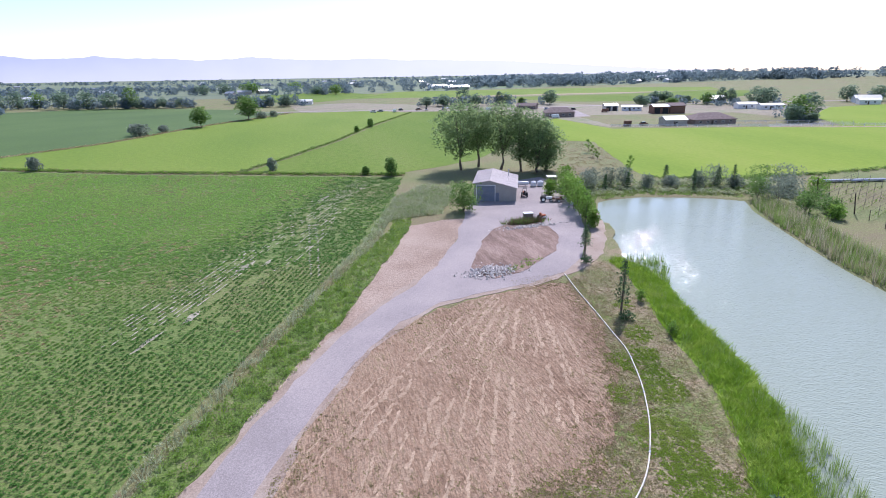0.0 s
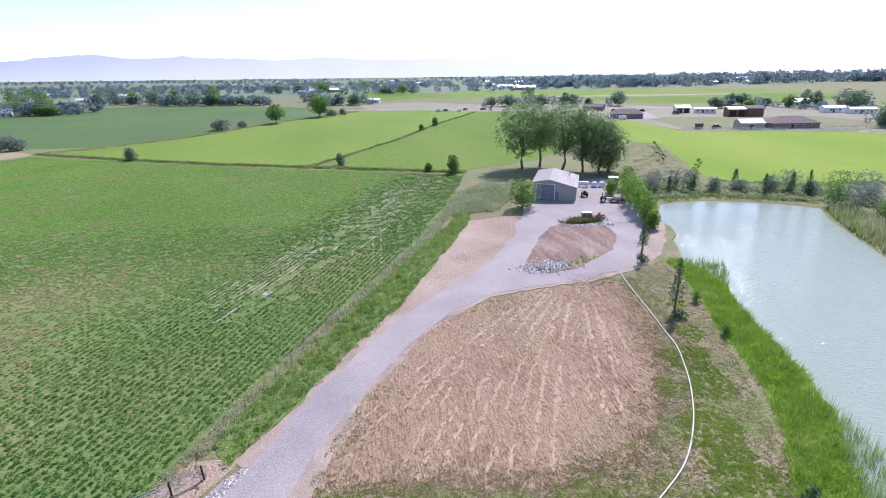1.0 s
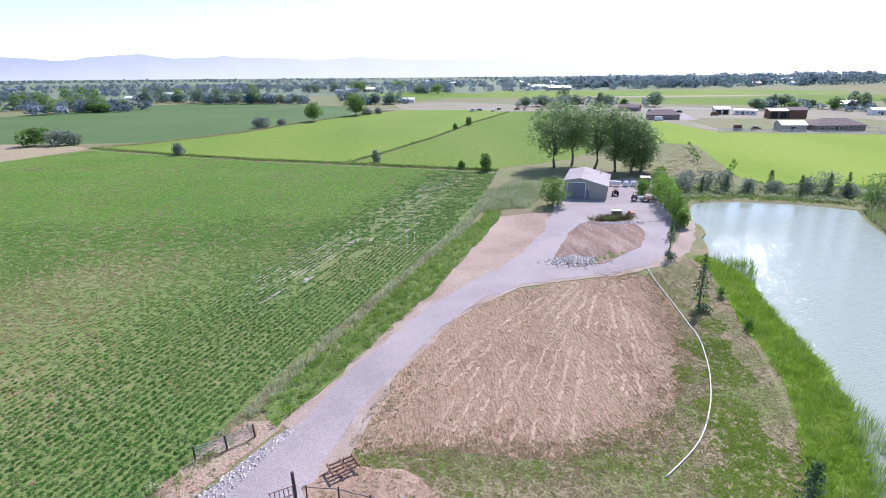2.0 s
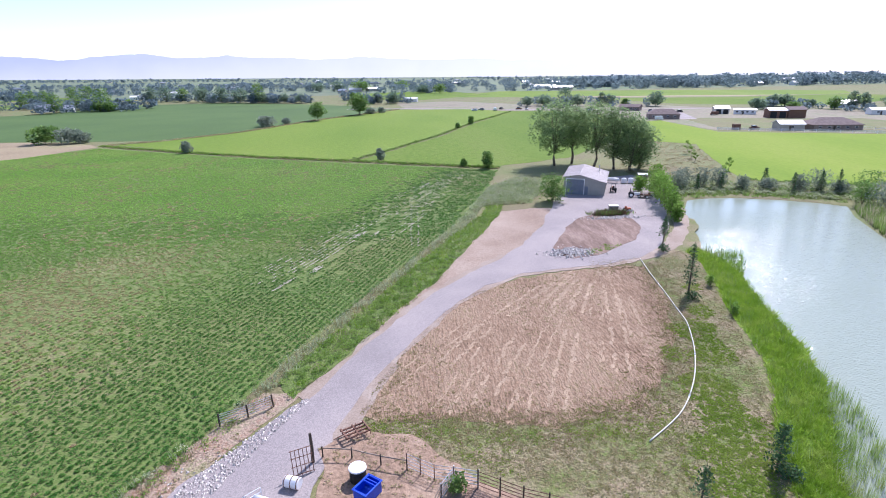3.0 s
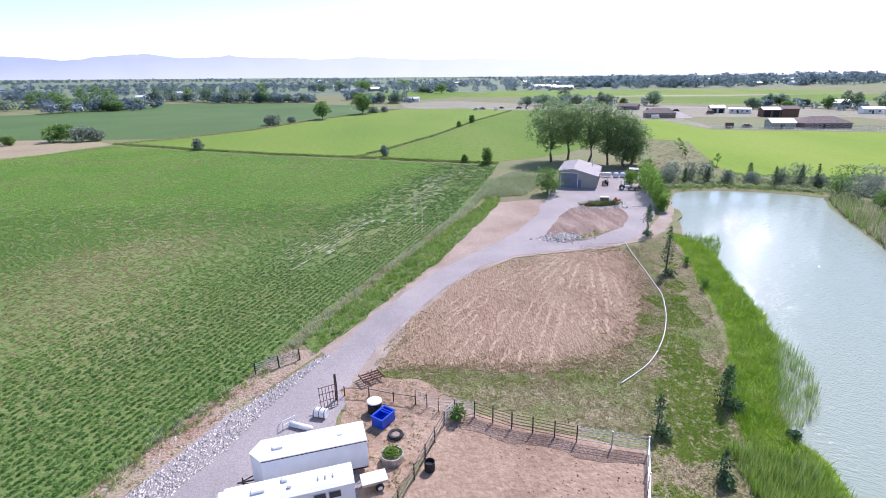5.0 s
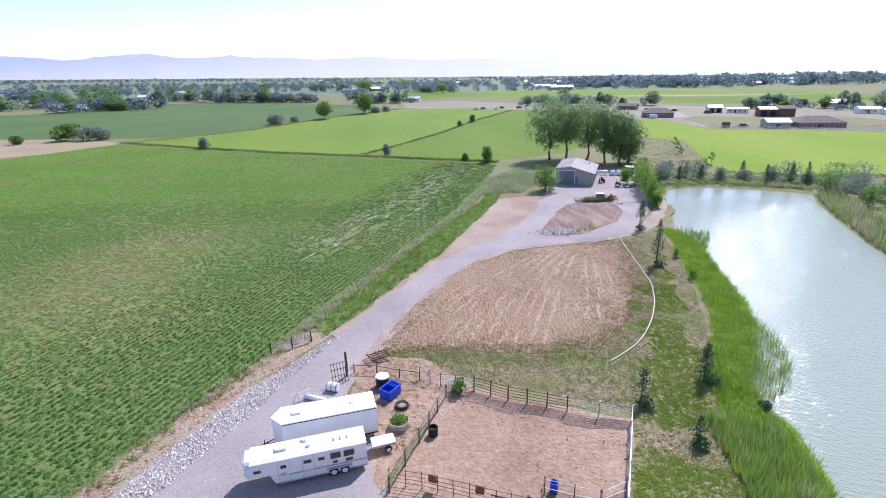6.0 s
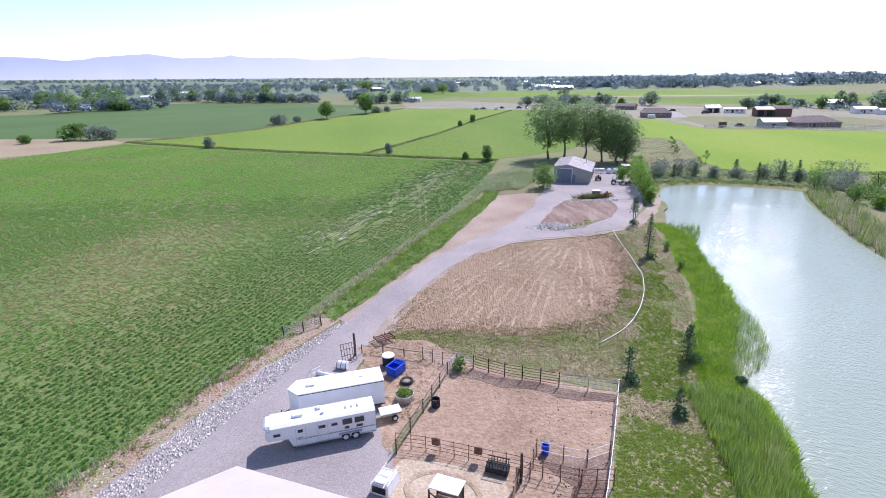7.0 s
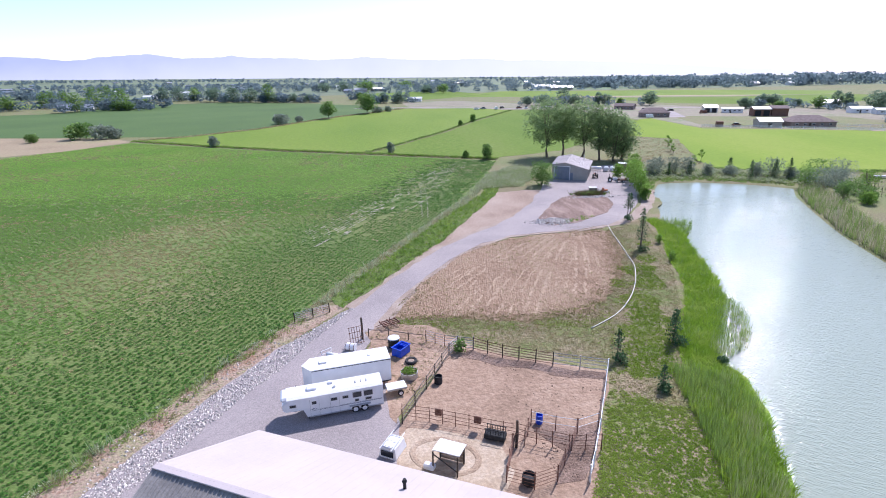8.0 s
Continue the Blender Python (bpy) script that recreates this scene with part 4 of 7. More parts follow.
# bleached swaths that fan out from the plot's gate: pressed straw in short broken lengths
sv, sf = [], []
for k, (xb, yb, bend, wide) in enumerate(((-1.5, 62.5, -3, 0.22), (1.0, 61, -3, 0.34), (4.2, 60, -2.5, 0.22), (7.5, 59.5, -2, 0.38), (11, 59, -1.2, 0.22), (14.5, 59, -0.6, 0.34), (18, 59.5, 0.6, 0.22), (21.5, 61, 1.6, 0.32), (24.8, 63.5, 2.0, 0.22))):
    top, low = np.array((25.5 + 0.85 * k, 91.3 + 0.1 * k)), np.array((xb, yb))
    ctl = (top + low) / 2 + np.array((bend, 1.5))
    for off in (-0.7, 0.7):
        for t in np.arange(0.0, 1.0, 0.011):
            p = (1 - t) ** 2 * low + 2 * t * (1 - t) * ctl + t * t * top
            if noise.noise((p[0] * 0.2, p[1] * 0.2, k * 3.3)) < -0.15 + 0.35 * rng.random():
                continue
            d = 2 * (1 - t) * (ctl - low) + 2 * t * (top - ctl)
            d /= np.linalg.norm(d)
            n = np.array((d[1], -d[0]))
            c = p + n * (off + rng.normal() * 0.12)
            hl, hw = 0.25 + 0.3 * rng.random(), wide * (0.3 + 0.4 * rng.random())
            z = 0.052 + 0.006 * rng.random()
            for a0, b0 in ((-1, 0.3), (-0.3, 1), (0.6, 0.8), (1, -0.2), (0.2, -1), (-0.7, -0.7)):
                e0 = c + d * hl * a0 + n * hw * b0
                sv.append((e0[0], e0[1], z))
            sf.append([len(sv) - 6 + v for v in range(6)][::-1])
stuff("stubble", (sv, sf), M_STRAW_PALE, "bleached straw pressed in wheel swaths", "straw")
stuff("dry_grass", clumps(sprinkle([(67, 172), (100, 236), (117, 219), (96, 163), (92, 150), (75, 145), (66, 150)][::-1], 1.3, 0.6), 0.15, 0.6, 7, 0.2, 0.0, 3.5), M_DRYGRASS, "rough dry grass behind the pond", "grass")
# ragged blending along the mown plot's edge
rim = sprinkle([(p[0] * 1.0 + (4 if p[0] > 15 else -1), p[1] + (4 if p[1] > 75 else -5)) for p in STUBBLE], 0.4)
gap = edge_distance(STUBBLE, rim[:, 0], rim[:, 1])
far_side = (rim[:, 1] < 72) | (rim[:, 0] > 30)
rim = rim[(rng.random(len(rim)) < np.exp(-(gap / 2.6) ** 2)) & far_side]
pick = rng.random(len(rim))
stuff("edge_grass", clumps(rim[pick < 0.45], 0.07, 0.3, 7, 0.065, 0.03, 2.4), M_OLIVE, "olive tufts creeping into the mown plot", "grass")
stuff("edge_grass", clumps(rim[pick >= 0.45], 0.07, 0.3, 7, 0.065, 0.03, 2.4), M_STRAW, "loose straw scattered along the plot's edge", "straw")

stuff("edge_grass", clumps(sprinkle([(-29, 32), (-24, 42), (-20.3, 50.8), (-15, 59.8), (-12, 64.5), (-9.2, 64), (-12.3, 58.3), (-15.4, 53.8), (-20.4, 44.6), (-24.6, 35)], 0.6, 0.5), 0.12, 0.35, 7, 0.1, 0.02, 2.0), M_DRYGRASS, "dry weeds in the ditch", "weeds")
patch("weedy_corner", [(12, 118), (24, 151), (34, 163), (41, 158), (38.5, 149), (31, 135), (20, 133)][::-1], 0.045, M_WEEDBED, "pale green weed bed beside the shed", 0.6, 1.5, "grass")
stuff("tall_weeds", join([clumps(sprinkle([(12, 118), (24, 151), (34, 163), (41, 158), (38.5, 149), (31, 135), (20, 133)], 0.6, 0.9), 0.9, 0.6, 18, 0.12, 0.0, 4.5), blades(sprinkle([(12, 118), (24, 151), (34, 163), (41, 158), (38.5, 149), (31, 135), (20, 133)], 1.2, 0.8), 1.2, 0.4, 7, 0.08)]), M_SAGE, "tall pale sage-green weeds beside the shed", "weeds")
stuff("tall_weeds", clumps(sprinkle([(12, 118), (24, 151), (34, 163), (41, 158), (38.5, 149), (31, 135), (20, 133)], 0.8, 0.8), 0.9, 0.6, 14, 0.12, 0.0, 4.5), M_WEED, "tall bright green weeds beside the shed", "weeds")
DITCH_EDGE = [(-29.5, 32), (-24.4, 42), (-20.8, 50.8), (-15.5, 60), (-12.6, 65), (-10.9, 64.6), (-13.8, 59.2), (-17.2, 53.9), (-21.6, 45), (-26.4, 35)]
stuff("verge_weeds", clumps(sprinkle(DITCH_EDGE, 0.6, 0.75), 0.4, 0.35, 14, 0.08, 0.02, 2.2), M_WEED, "green weeds along the ditch", "weeds")
stuff("verge_weeds", blades(sprinkle(DITCH_EDGE, 0.7, 0.7), 0.6, 0.35, 8, 0.05, 0.02), M_DRYGRASS, "tan grass along the ditch", "grass")
# reeds standing in the shallows
REEDS = [(33, 49.5), (37, 55.2), (40.2, 60.5), (41.6, 63), (42.2, 60), (40.8, 55), (37.5, 49.5), (34.5, 46.8), (31.5, 46.2)]
stuff("reeds", blades(sprinkle(REEDS, 0.36, 0.85), 1.5, 0.3, 8, 0.035, -0.5, 0.08), M_REED, "thin green reeds in the shallows", "reeds")
STAND = [(25.5, 44.5), (28.4, 44), (30.6, 41.8), (30, 38), (28.4, 34.6), (26.4, 30.5), (24.6, 25), (22, 18), (19.5, 18), (21, 25), (22.3, 30), (24, 36)]
stuff("reeds", blades(sprinkle(STAND[::-1], 0.3), 1.2, 0.25, 9, 0.05, -0.3, 0.22), M_BANKLEAF, "dense bright green reeds at the pond edge", "reeds")
stuff("reeds", blades(sprinkle(STAND[::-1], 0.27), 1.5, 0.25, 9, 0.045, -0.3, 0.16), M_REED, "darker green reeds at the pond edge", "reeds")
stuff("reeds", blades(sprinkle([(50, 93), (51, 98.5), (54, 97.5), (56, 95.5), (54, 92), (50.5, 87)], 0.45, 0.8), 1.2, 0.2, 8, 0.05, -0.4, 0.12), M_REED, "reeds by a small inlet", "reeds")
CAT = [(74, 69), (76.6, 77.2), (78.8, 84), (82.5, 92.5), (87.4, 103), (92.6, 113.5), (97, 120), (102, 120), (97.5, 110), (95, 101), (90, 92), (86, 83), (82, 74), (79, 66)]
stuff("cattails", blades(sprinkle(CAT[::-1], 0.5), 1.7, 0.25, 8, 0.07, -0.3, 0.12), M_REED, "green cattails on the far bank", "reeds")
stuff("cattails", blades(sprinkle(CAT[::-1], 0.75), 2.0, 0.25, 6, 0.10, -0.3, 0.12), M_CATTAIL, "dry seed heads over the cattails", "reeds")
stuff("bank_grass", blades(sprinkle([(60, 121.5), (67, 134), (79, 134.5), (89, 130.5), (99, 124), (101, 128), (90, 135), (79, 139), (66, 139), (57, 122)], 0.6), 0.6, 0.3, 8, 0.12, -0.1), M_REED, "green sedge along the far shore", "grass")
SHORE = [(62, 138), (67, 136.5), (79, 136), (89, 132.5), (99, 126), (108, 118), (116, 124), (113, 136), (93, 146), (82, 150), (70, 151), (63, 146)]
stuff("shore_thicket", clumps(sprinkle(SHORE, 1.0, 0.8), 0.8, 0.7, 14, 0.22, 0.0, 1.6), M_SAGE, "dense grey-green thicket on the far shore", "weeds")
stuff("shore_thicket", clumps(sprinkle(SHORE, 1.3, 0.8), 0.7, 0.7, 12, 0.22, 0.0, 1.6), M_REED, "green undergrowth on the far shore", "weeds")
# field margins
def margin(pts, w, spacing, h, material, label):
    out = []
    for (x0, y0), (x1, y1) in zip(pts, pts[1:]):
        n = int(math.hypot(x1 - x0, y1 - y0) / spacing)
        s = rng.random(n)
        out.append(np.stack([x0 + (x1 - x0) * s, y0 + (y1 - y0) * s], -1) + rng.normal(size=(n, 2)) * w)
    stuff("field_margin", clumps(np.concatenate(out), h * 0.7, 0.6, 9, 0.26, 0.0, 2.2), material, label, "weeds")


HEDGE = [(-128, 263), (-81.7, 235), (-45.9, 215.6), (-15.3, 202), (3.3, 193), (32, 180)]
margin(HEDGE, 0.7, 0.14, 0.9, M_WEED, "rough green weeds on a field ditch")
margin(HEDGE, 1.2, 0.35, 0.6, M_DRYGRASS, "dry grass on a field ditch")
margin([(-15, 203), (-0.5, 229), (20, 269), (43, 325), (84, 408)], 0.6, 0.25, 0.9, M_REED, "weeds on the line between hay fields")
margin([(-128, 266), (-109, 276), (-81, 309), (-51, 373), (2.7, 457)], 1.2, 0.3, 0.8, M_DRYGRASS, "pale grass on a field edge")
margin([(94, 150), (110, 141.5), (135, 138), (230, 134)], 0.8, 0.25, 0.8, M_REED, "weeds along a fence by the hay field")

# the cottonwoods behind the shed
GRP = "cottonwoods behind the shed"
for x, y, h, w, n, lo in ((50.2, 181, 20.8, 18.5, 6400, 0.18), (56.8, 184, 18.0, 13, 3400, 0.24), (61.0, 176, 20.2, 15.5, 4800, 0.2), (65.8, 172, 18.6, 14, 4400, 0.14), (69.4, 168.5, 17, 13.5, 4200, 0.06), (73.0, 170.5, 14, 11.5, 3400, 0.03)):
    broad_tree("cottonwood", x, y, h, w, n, 0.33, M_LEAF_BIG, "large green cottonwood with a forked trunk", "tree", group=GRP, low=lo, limbs=7, blobs=44, trunk_r=0.36)
shrub("bush", 36.0, 134.6, 6.2, 7.4, 2000, 0.22, M_LEAF, "dense green bush beside the shed")
# willows on the pond's near corner
for x, y, h, w in ((62.5, 139, 6.0, 5.5), (60.5, 133.5, 6.5, 5), (58.8, 128.5, 7.0, 5), (57.3, 123.5, 6.5, 4.5), (56.2, 119, 5.2, 3.6), (66.5, 147, 6, 5), (59.5, 141, 4.2, 4), (55.2, 115, 3.4, 2.6)):
    shrub("willow", x, y, h, w, 1100, 0.2, M_LEAF_WILLOW, "bright green young willow at the pond edge", "willows by the pond", category="tree")
# pines on the lawn
pine("pine_tree", 39.2, 81.6, 7.6, 2.6, 520, "young dark green pine in the pond grass", "pines by the pond", low=0.22)
pine("pine_tree", 28.8, 50.2, 4.4, 2.3, 480, "small bushy dark pine in the pond grass", "pines by the pond", low=0.1)
pine("pine_tree", 21.1, 47.3, 3.8, 1.7, 150, "thin sparse young pine in the grass", "pines by the pond", low=0.3)
pine("pine_tree", 44.4, 99.2, 5.8, 2.4, 260, "thin half bare young pine", "pines by the pond", low=0.45)
pine("pine_tree", 46.8, 103.4, 5.0, 1.8, 240, "thin sparse pine by the drive", "pines by the pond", low=0.3)
pine("pine_tree", 23.3, 41.6, 2.8, 1.2, 110, "small sparse pine with twigs", "pines by the pond", low=0.15)
# dark clumps at the pines' feet are added as the trees' ground shade
for x, y, h, w in ((38.9, 80, 1.0, 2.2), (29.1, 49.2, 1.0, 2.0), (21.1, 46.4, 1.1, 2.0), (23.1, 40.8, 0.9, 1.6), (44.2, 98.3, 1.2, 2.4), (41.4, 75.2, 1.6, 1.4), (43.7, 84, 1.7, 1.5), (31.5, 45, 0.9, 1.2)):
    shrub("low_shrub_or_shade", x, y, h, w, 260, 0.13, M_NEEDLE if h < 1.3 else M_LEAF_WILLOW, "low round shrub or pine-shade clump in the grass", "low shrubs by the pond")
# shrubs and pines on the far shore
for x, y, h, w, m in ((70, 143, 3.8, 4.2, M_LEAF_SILVER), (73.5, 146, 4, 4.5, M_LEAF_SILVER), (77.5, 144.5, 4.2, 4, M_LEAF_SILVER), (81, 143.5, 4.2, 3.8, M_LEAF_SILVER), (84.8, 139.4, 3.0, 2.6, M_LEAF_SILVER),
                      (91, 138.8, 2.4, 3.2, M_LEAF_SILVER), (97, 136.2, 3.4, 3, M_LEAF_SILVER), (101.5, 135.8, 4.6, 5.4, M_LEAF_SILVER), (104.5, 132.5, 2.6, 3, M_LEAF_SILVER), (109.5, 130, 5.2, 6, M_LEAF), (113, 126, 5.5, 6.5, M_LEAF_SILVER),
                      (101.8, 117.5, 5.0, 6.4, M_LEAF_SILVER), (100.4, 121.8, 4.6, 4.2, M_LEAF), (100.0, 109.5, 3.4, 3.6, M_LEAF), (109, 122, 4.0, 5, M_LEAF_SILVER), (107, 114, 3.2, 5, M_LEAF), (104, 107.5, 2.6, 3.6, M_LEAF), (101, 104, 2.4, 3, M_LEAF_WILLOW), (116.5, 121, 3.5, 4, M_LEAF_WILLOW)):
    shrub("shoreline_shrub", x, y, h * 1.15, w * 1.35, 900, 0.2, m, "silvery green shrub on the pond shore" if m is M_LEAF_SILVER else "green shrub on the pond shore", "shrubs on the far shore")
for x, y, h, w in ((94.5, 134.8, 5.4, 2.0), (104, 132.6, 6.2, 2.6), (101, 134.2, 5.6, 2.4), (96.5, 147.5, 4.2, 2.2), (74.5, 141.5, 4.4, 1.4), (80.5, 141, 4.6, 1.4)):
    pine("pine_tree", x, y, h, w, 620, "dark upright pine on the far shore", "pines on the far shore", low=0.12)
for x, y, h in ((98.5, 187, 4.2), (95.8, 180, 3.2), (97, 164, 4.2), (86.5, 150, 4.6), (102, 196, 5)):
    broad_tree("young_tree", x, y, h, h * 0.55, 260, 0.2, M_LEAF_WILLOW, "slim young tree in dry grass", group="young trees in the dry grass", limbs=3, blobs=5, trunk_r=0.07)
# single trees and bushes among the fields
for x, y, h, w, m in ((-161, 279, 8.4, 15, M_LEAF), (-150, 278, 7.0, 12, M_LEAF_SILVER), (-144.5, 279, 5, 8, M_LEAF_SILVER), (-81.5, 234.5, 4.5, 4.6, M_LEAF_SILVER), (-74.8, 339, 6, 12, M_LEAF_SILVER), (-66, 352, 3.4, 6, M_LEAF_SILVER), (28.6, 180, 5.2, 4.4, M_LEAF), (21.8, 184.6, 2.4, 2.6, M_LEAF),
                       (-5.1, 203.3, 3.8, 3.6, M_LEAF_SILVER), (-177, 268, 4, 6, M_LEAF), (43, 322, 4.5, 4.5, M_LEAF), (33, 300, 3, 3, M_LEAF), (-18, 420, 4, 9, M_LEAF_SILVER), (-10, 425, 4, 6, M_LEAF_SILVER)):
    shrub("field_bush", x, y, h, w, 800, 0.04 * w + 0.15, m, "silvery rounded bush on a field edge" if m is M_LEAF_SILVER else "dark green bush on a field edge", "bushes on the field edges")
broad_tree("field_tree", -49.2, 370, 12, 13, 1600, 0.55, M_LEAF, "lone spreading green tree on a field edge", low=0.12, blobs=14)
broad_tree("field_tree", -25.5, 411, 15.5, 17, 2000, 0.65, M_LEAF, "broad dark green tree on a field edge", low=0.1, blobs=16)

# ---- shed at the end of the drive ----
def slope_panel(bm, p0, p1, p2, p3, thick, ribs, rib_h, rib_w):
    """A sheet-metal roof slope: eave p0-p1, ridge p3-p2, with raised ribs from eave to ridge."""
    p0, p1, p2, p3 = (Vector(p) for p in (p0, p1, p2, p3))
    nrm = (p1 - p0).cross(p3 - p0).normalized()

    prof, run = [(0.0, thick)], (p1 - p0).length
    for k in range(ribs):
        c = (k + 0.5) / ribs
        w = rib_w / run
        prof += [(c - w * 0.6, thick), (c - w * 0.35, thick + rib_h), (c + w * 0.35, thick + rib_h), (c + w * 0.6, thick)]
    prof.append((1.0, thick))
    low = [bm.verts.new(p0.lerp(p1, q0) + nrm * t) for q0, t in prof]
    top = [bm.verts.new(p3.lerp(p2, q0) + nrm * t) for q0, t in prof]
    for k in range(len(prof) - 1):
        bm.faces.new((low[k], low[k + 1], top[k + 1], top[k]))
    base = [bm.verts.new(p) for p in (p0, p1, p2, p3)]
    bm.faces.new(base[::-1])
    bm.faces.new((base[0], base[1], *low[::-1]))
    bm.faces.new((base[2], base[3], *top))
    bm.faces.new((base[1], base[2], top[-1], low[-1]))
    bm.faces.new((base[3], base[0], low[0], top[0]))


shed = thing("shed", pose(41.0, 142.4, 0.05, 0, 0, -23.9), "tan metal shed with a pale roof and grey roller door", "shed")
SW, SD, SL, SA, SR, SX = 9.6, 14.8, 4.15, 4.75, 3.15, 3.6
bm = bmesh.new()
prof = [(0, 0), (SW, 0), (SW, SR), (SX, SA), (0, SL)]
fr = [bm.verts.new((x, 0, z)) for x, z in prof]
bk = [bm.verts.new((x, SD, z)) for x, z in prof]
bm.faces.new(fr)
bm.faces.new(bk[::-1])
for k in range(5):
    j = (k + 1) % 5
    bm.faces.new((fr[j], fr[k], bk[k], bk[j]))
for k in range(31):
    x = 0.15 + k * 0.31
    zt = SL + (SA - SL) * x / SX if x < SX else SA + (SR - SA) * (x - SX) / (SW - SX)
    box(bm, (x, -0.012, zt / 2), (0.05, 0.026, zt - 0.1))
for k in range(46):
    box(bm, (SW + 0.012, 0.2 + k * 0.32, SR / 2), (0.026, 0.05, SR - 0.1))
part("wall", bm, M_SIDING_TAN, shed)
bm = bmesh.new()
slope_panel(bm, (SW + 0.35, -0.35, SR - 0.06), (SW + 0.35, SD + 0.35, SR - 0.06), (SX, SD + 0.35, SA + 0.04), (SX, -0.35, SA + 0.04), 0.06, 24, 0.03, 0.07)
part("roof", bm, M_ROOF_PALE, shed, "pale ribbed metal roof slope")
bm = bmesh.new()
slope_panel(bm, (SX, -0.35, SA + 0.044), (SX, SD + 0.35, SA + 0.044), (-0.3, SD + 0.35, SL), (-0.3, -0.35, SL), 0.06, 24, 0.03, 0.07)
part("roof", bm, M_ROOF_PALE, shed, "pale ribbed metal roof slope")
bm = bmesh.new()
for k in range(12):
    box(bm, (2.72, -0.05, 0.17 + k * 0.3), (4.1, 0.05, 0.285), bevel=0.015)
door = part("garage_door", bm, M_DOOR_GREY, shed, "grey roller door in slats")
bm = bmesh.new()
for x in (0.6, 4.84):
    box(bm, (x, -0.06, 1.85), (0.14, 0.1, 3.7))
box(bm, (2.72, -0.06, 3.74), (4.4, 0.1, 0.14))
part("door_frame", bm, M_WHITE, shed)
bm = bmesh.new()
box(bm, (5.35, -0.05, 1.02), (0.85, 0.06, 2.04), bevel=0.015)
sd = part("side_door", bm, M_DOOR_GREY, shed, "grey metal side door")
bm = bmesh.new()
tube(bm, [(5.65, -0.12, 1.0), (5.65, -0.12, 1.14)], 0.02, 6)
part("handle", bm, M_STEEL, sd)
bm = bmesh.new()
tube(bm, [(7.6, 11, 3.2), (7.6, 11, 5.3)], 0.12, 10)
tube(bm, [(7.6, 11, 5.2), (7.6, 11, 5.45)], [0.2, 0.06], 10)
part("flue_pipe", bm, M_STEEL, shed, "dark capped metal flue")

# ---- big barn under the camera's path ----
barn = thing("barn", pose(-12.6, 34.2, 0, 0, 0, -24.5), "large barn with a pale ribbed metal roof", "barn")
BL, BW, BE, BR = 30.0, 17.0, 3.6, 7.5
bm = bmesh.new()
prof = [(0.4, 0), (0.4, BE - 0.1), (BW / 2, BR - 0.2), (BW - 0.4, BE - 0.1), (BW - 0.4, 0)]
fr = [bm.verts.new((0.4, -y, z)) for y, z in prof]
bk = [bm.verts.new((BL - 0.4, -y, z)) for y, z in prof]
bm.faces.new(fr)
bm.faces.new(bk[::-1])
for k in range(5):
    j = (k + 1) % 5
    bm.faces.new((fr[j], fr[k], bk[k], bk[j]))
part("wall", bm, M_SIDING_TAN, barn)
bm = bmesh.new()
slope_panel(bm, (BL, 0, BE), (0, 0, BE), (0, -BW / 2, BR), (BL, -BW / 2, BR), 0.06, 50, 0.012, 0.05)
part("roof", bm, M_ROOF_PALE, barn, "pale pinkish metal roof slope")
bm = bmesh.new()
slope_panel(bm, (0, -BW, BE), (BL, -BW, BE), (BL, -BW / 2, BR), (0, -BW / 2, BR), 0.06, 100, 0.05, 0.1)
part("roof", bm, M_ROOF_GREY, barn, "grey corrugated metal roof slope")
bm = bmesh.new()
box(bm, (BL / 2, -BW / 2 - 0.12, BR + 0.05), (BL, 0.5, 0.09), bevel=0.03)
part("ridge_cap", bm, M_ROOF_PALE, barn)
bm = bmesh.new()
tube(bm, [(13.6, -3.2, 5.0), (13.6, -3.2, 5.75)], 0.11, 10)
tube(bm, [(13.6, -3.2, 5.68), (13.6, -3.2, 5.85)], [0.17, 0.1], 10)
part("vent_pipe", bm, M_DARK, barn, "dark capped vent pipe")


# ---- trailers ----
def wheel_parts(parent, x, y, r, w, side):
    bm = bmesh.new()
    tube(bm, [(x, y - w / 2, r), (x, y - w * 0.36, r), (x, y + w * 0.36, r), (x, y + w / 2, r)], [r * 0.86, r, r, r * 0.86], 18)
    ty = part("tyre", bm, M_DARK, parent, "black tyre")
    bm = bmesh.new()
    yy = y + side * w * 0.5
    tube(bm, [(x, yy - 0.03, r), (x, yy + 0.015 * side, r)], [r * 0.58, r * 0.52], 12)
    part("rim", bm, M_WHITE, ty, "white steel rim")


ct = thing("cargo_trailer", pose(-6.75, 45.25, 0.05, 0, 0, 11.8), "white enclosed cargo trailer with a wedge nose", "trailer")
outline = [(-3.75, -1.15), (3.75, -1.15), (3.75, 1.15), (-3.75, 1.15), (-4.55, 0.0)]
bm = bmesh.new()
prism(bm, outline, 0.45, 2.86)
part("body", bm, M_WHITE, ct)
bm = bmesh.new()
prism(bm, [(x * 1.012, y * 1.03) for x, y in outline], 2.86, 2.93)
part("roof", bm, M_WHITE_ROOF, ct, "white flat roof")
bm = bmesh.new()
for y in (-1.17, 1.17):
    box(bm, (0, y, 2.80), (7.5, 0.03, 0.05))
    box(bm, (0, y, 0.48), (7.5, 0.04, 0.10))
part("trim", bm, M_DARK, ct, "dark edge trim")
bm = bmesh.new()
box(bm, (-2.6, 0, 3.0), (0.75, 0.5, 0.2), bevel=0.05)
part("roof_vent", bm, M_WHITE, ct)
bm = bmesh.new()
box(bm, (1.9, 0.1, 2.96), (0.35, 0.35, 0.1), bevel=0.03)
part("roof_vent", bm, M_WHITE, ct)
bm = bmesh.new()
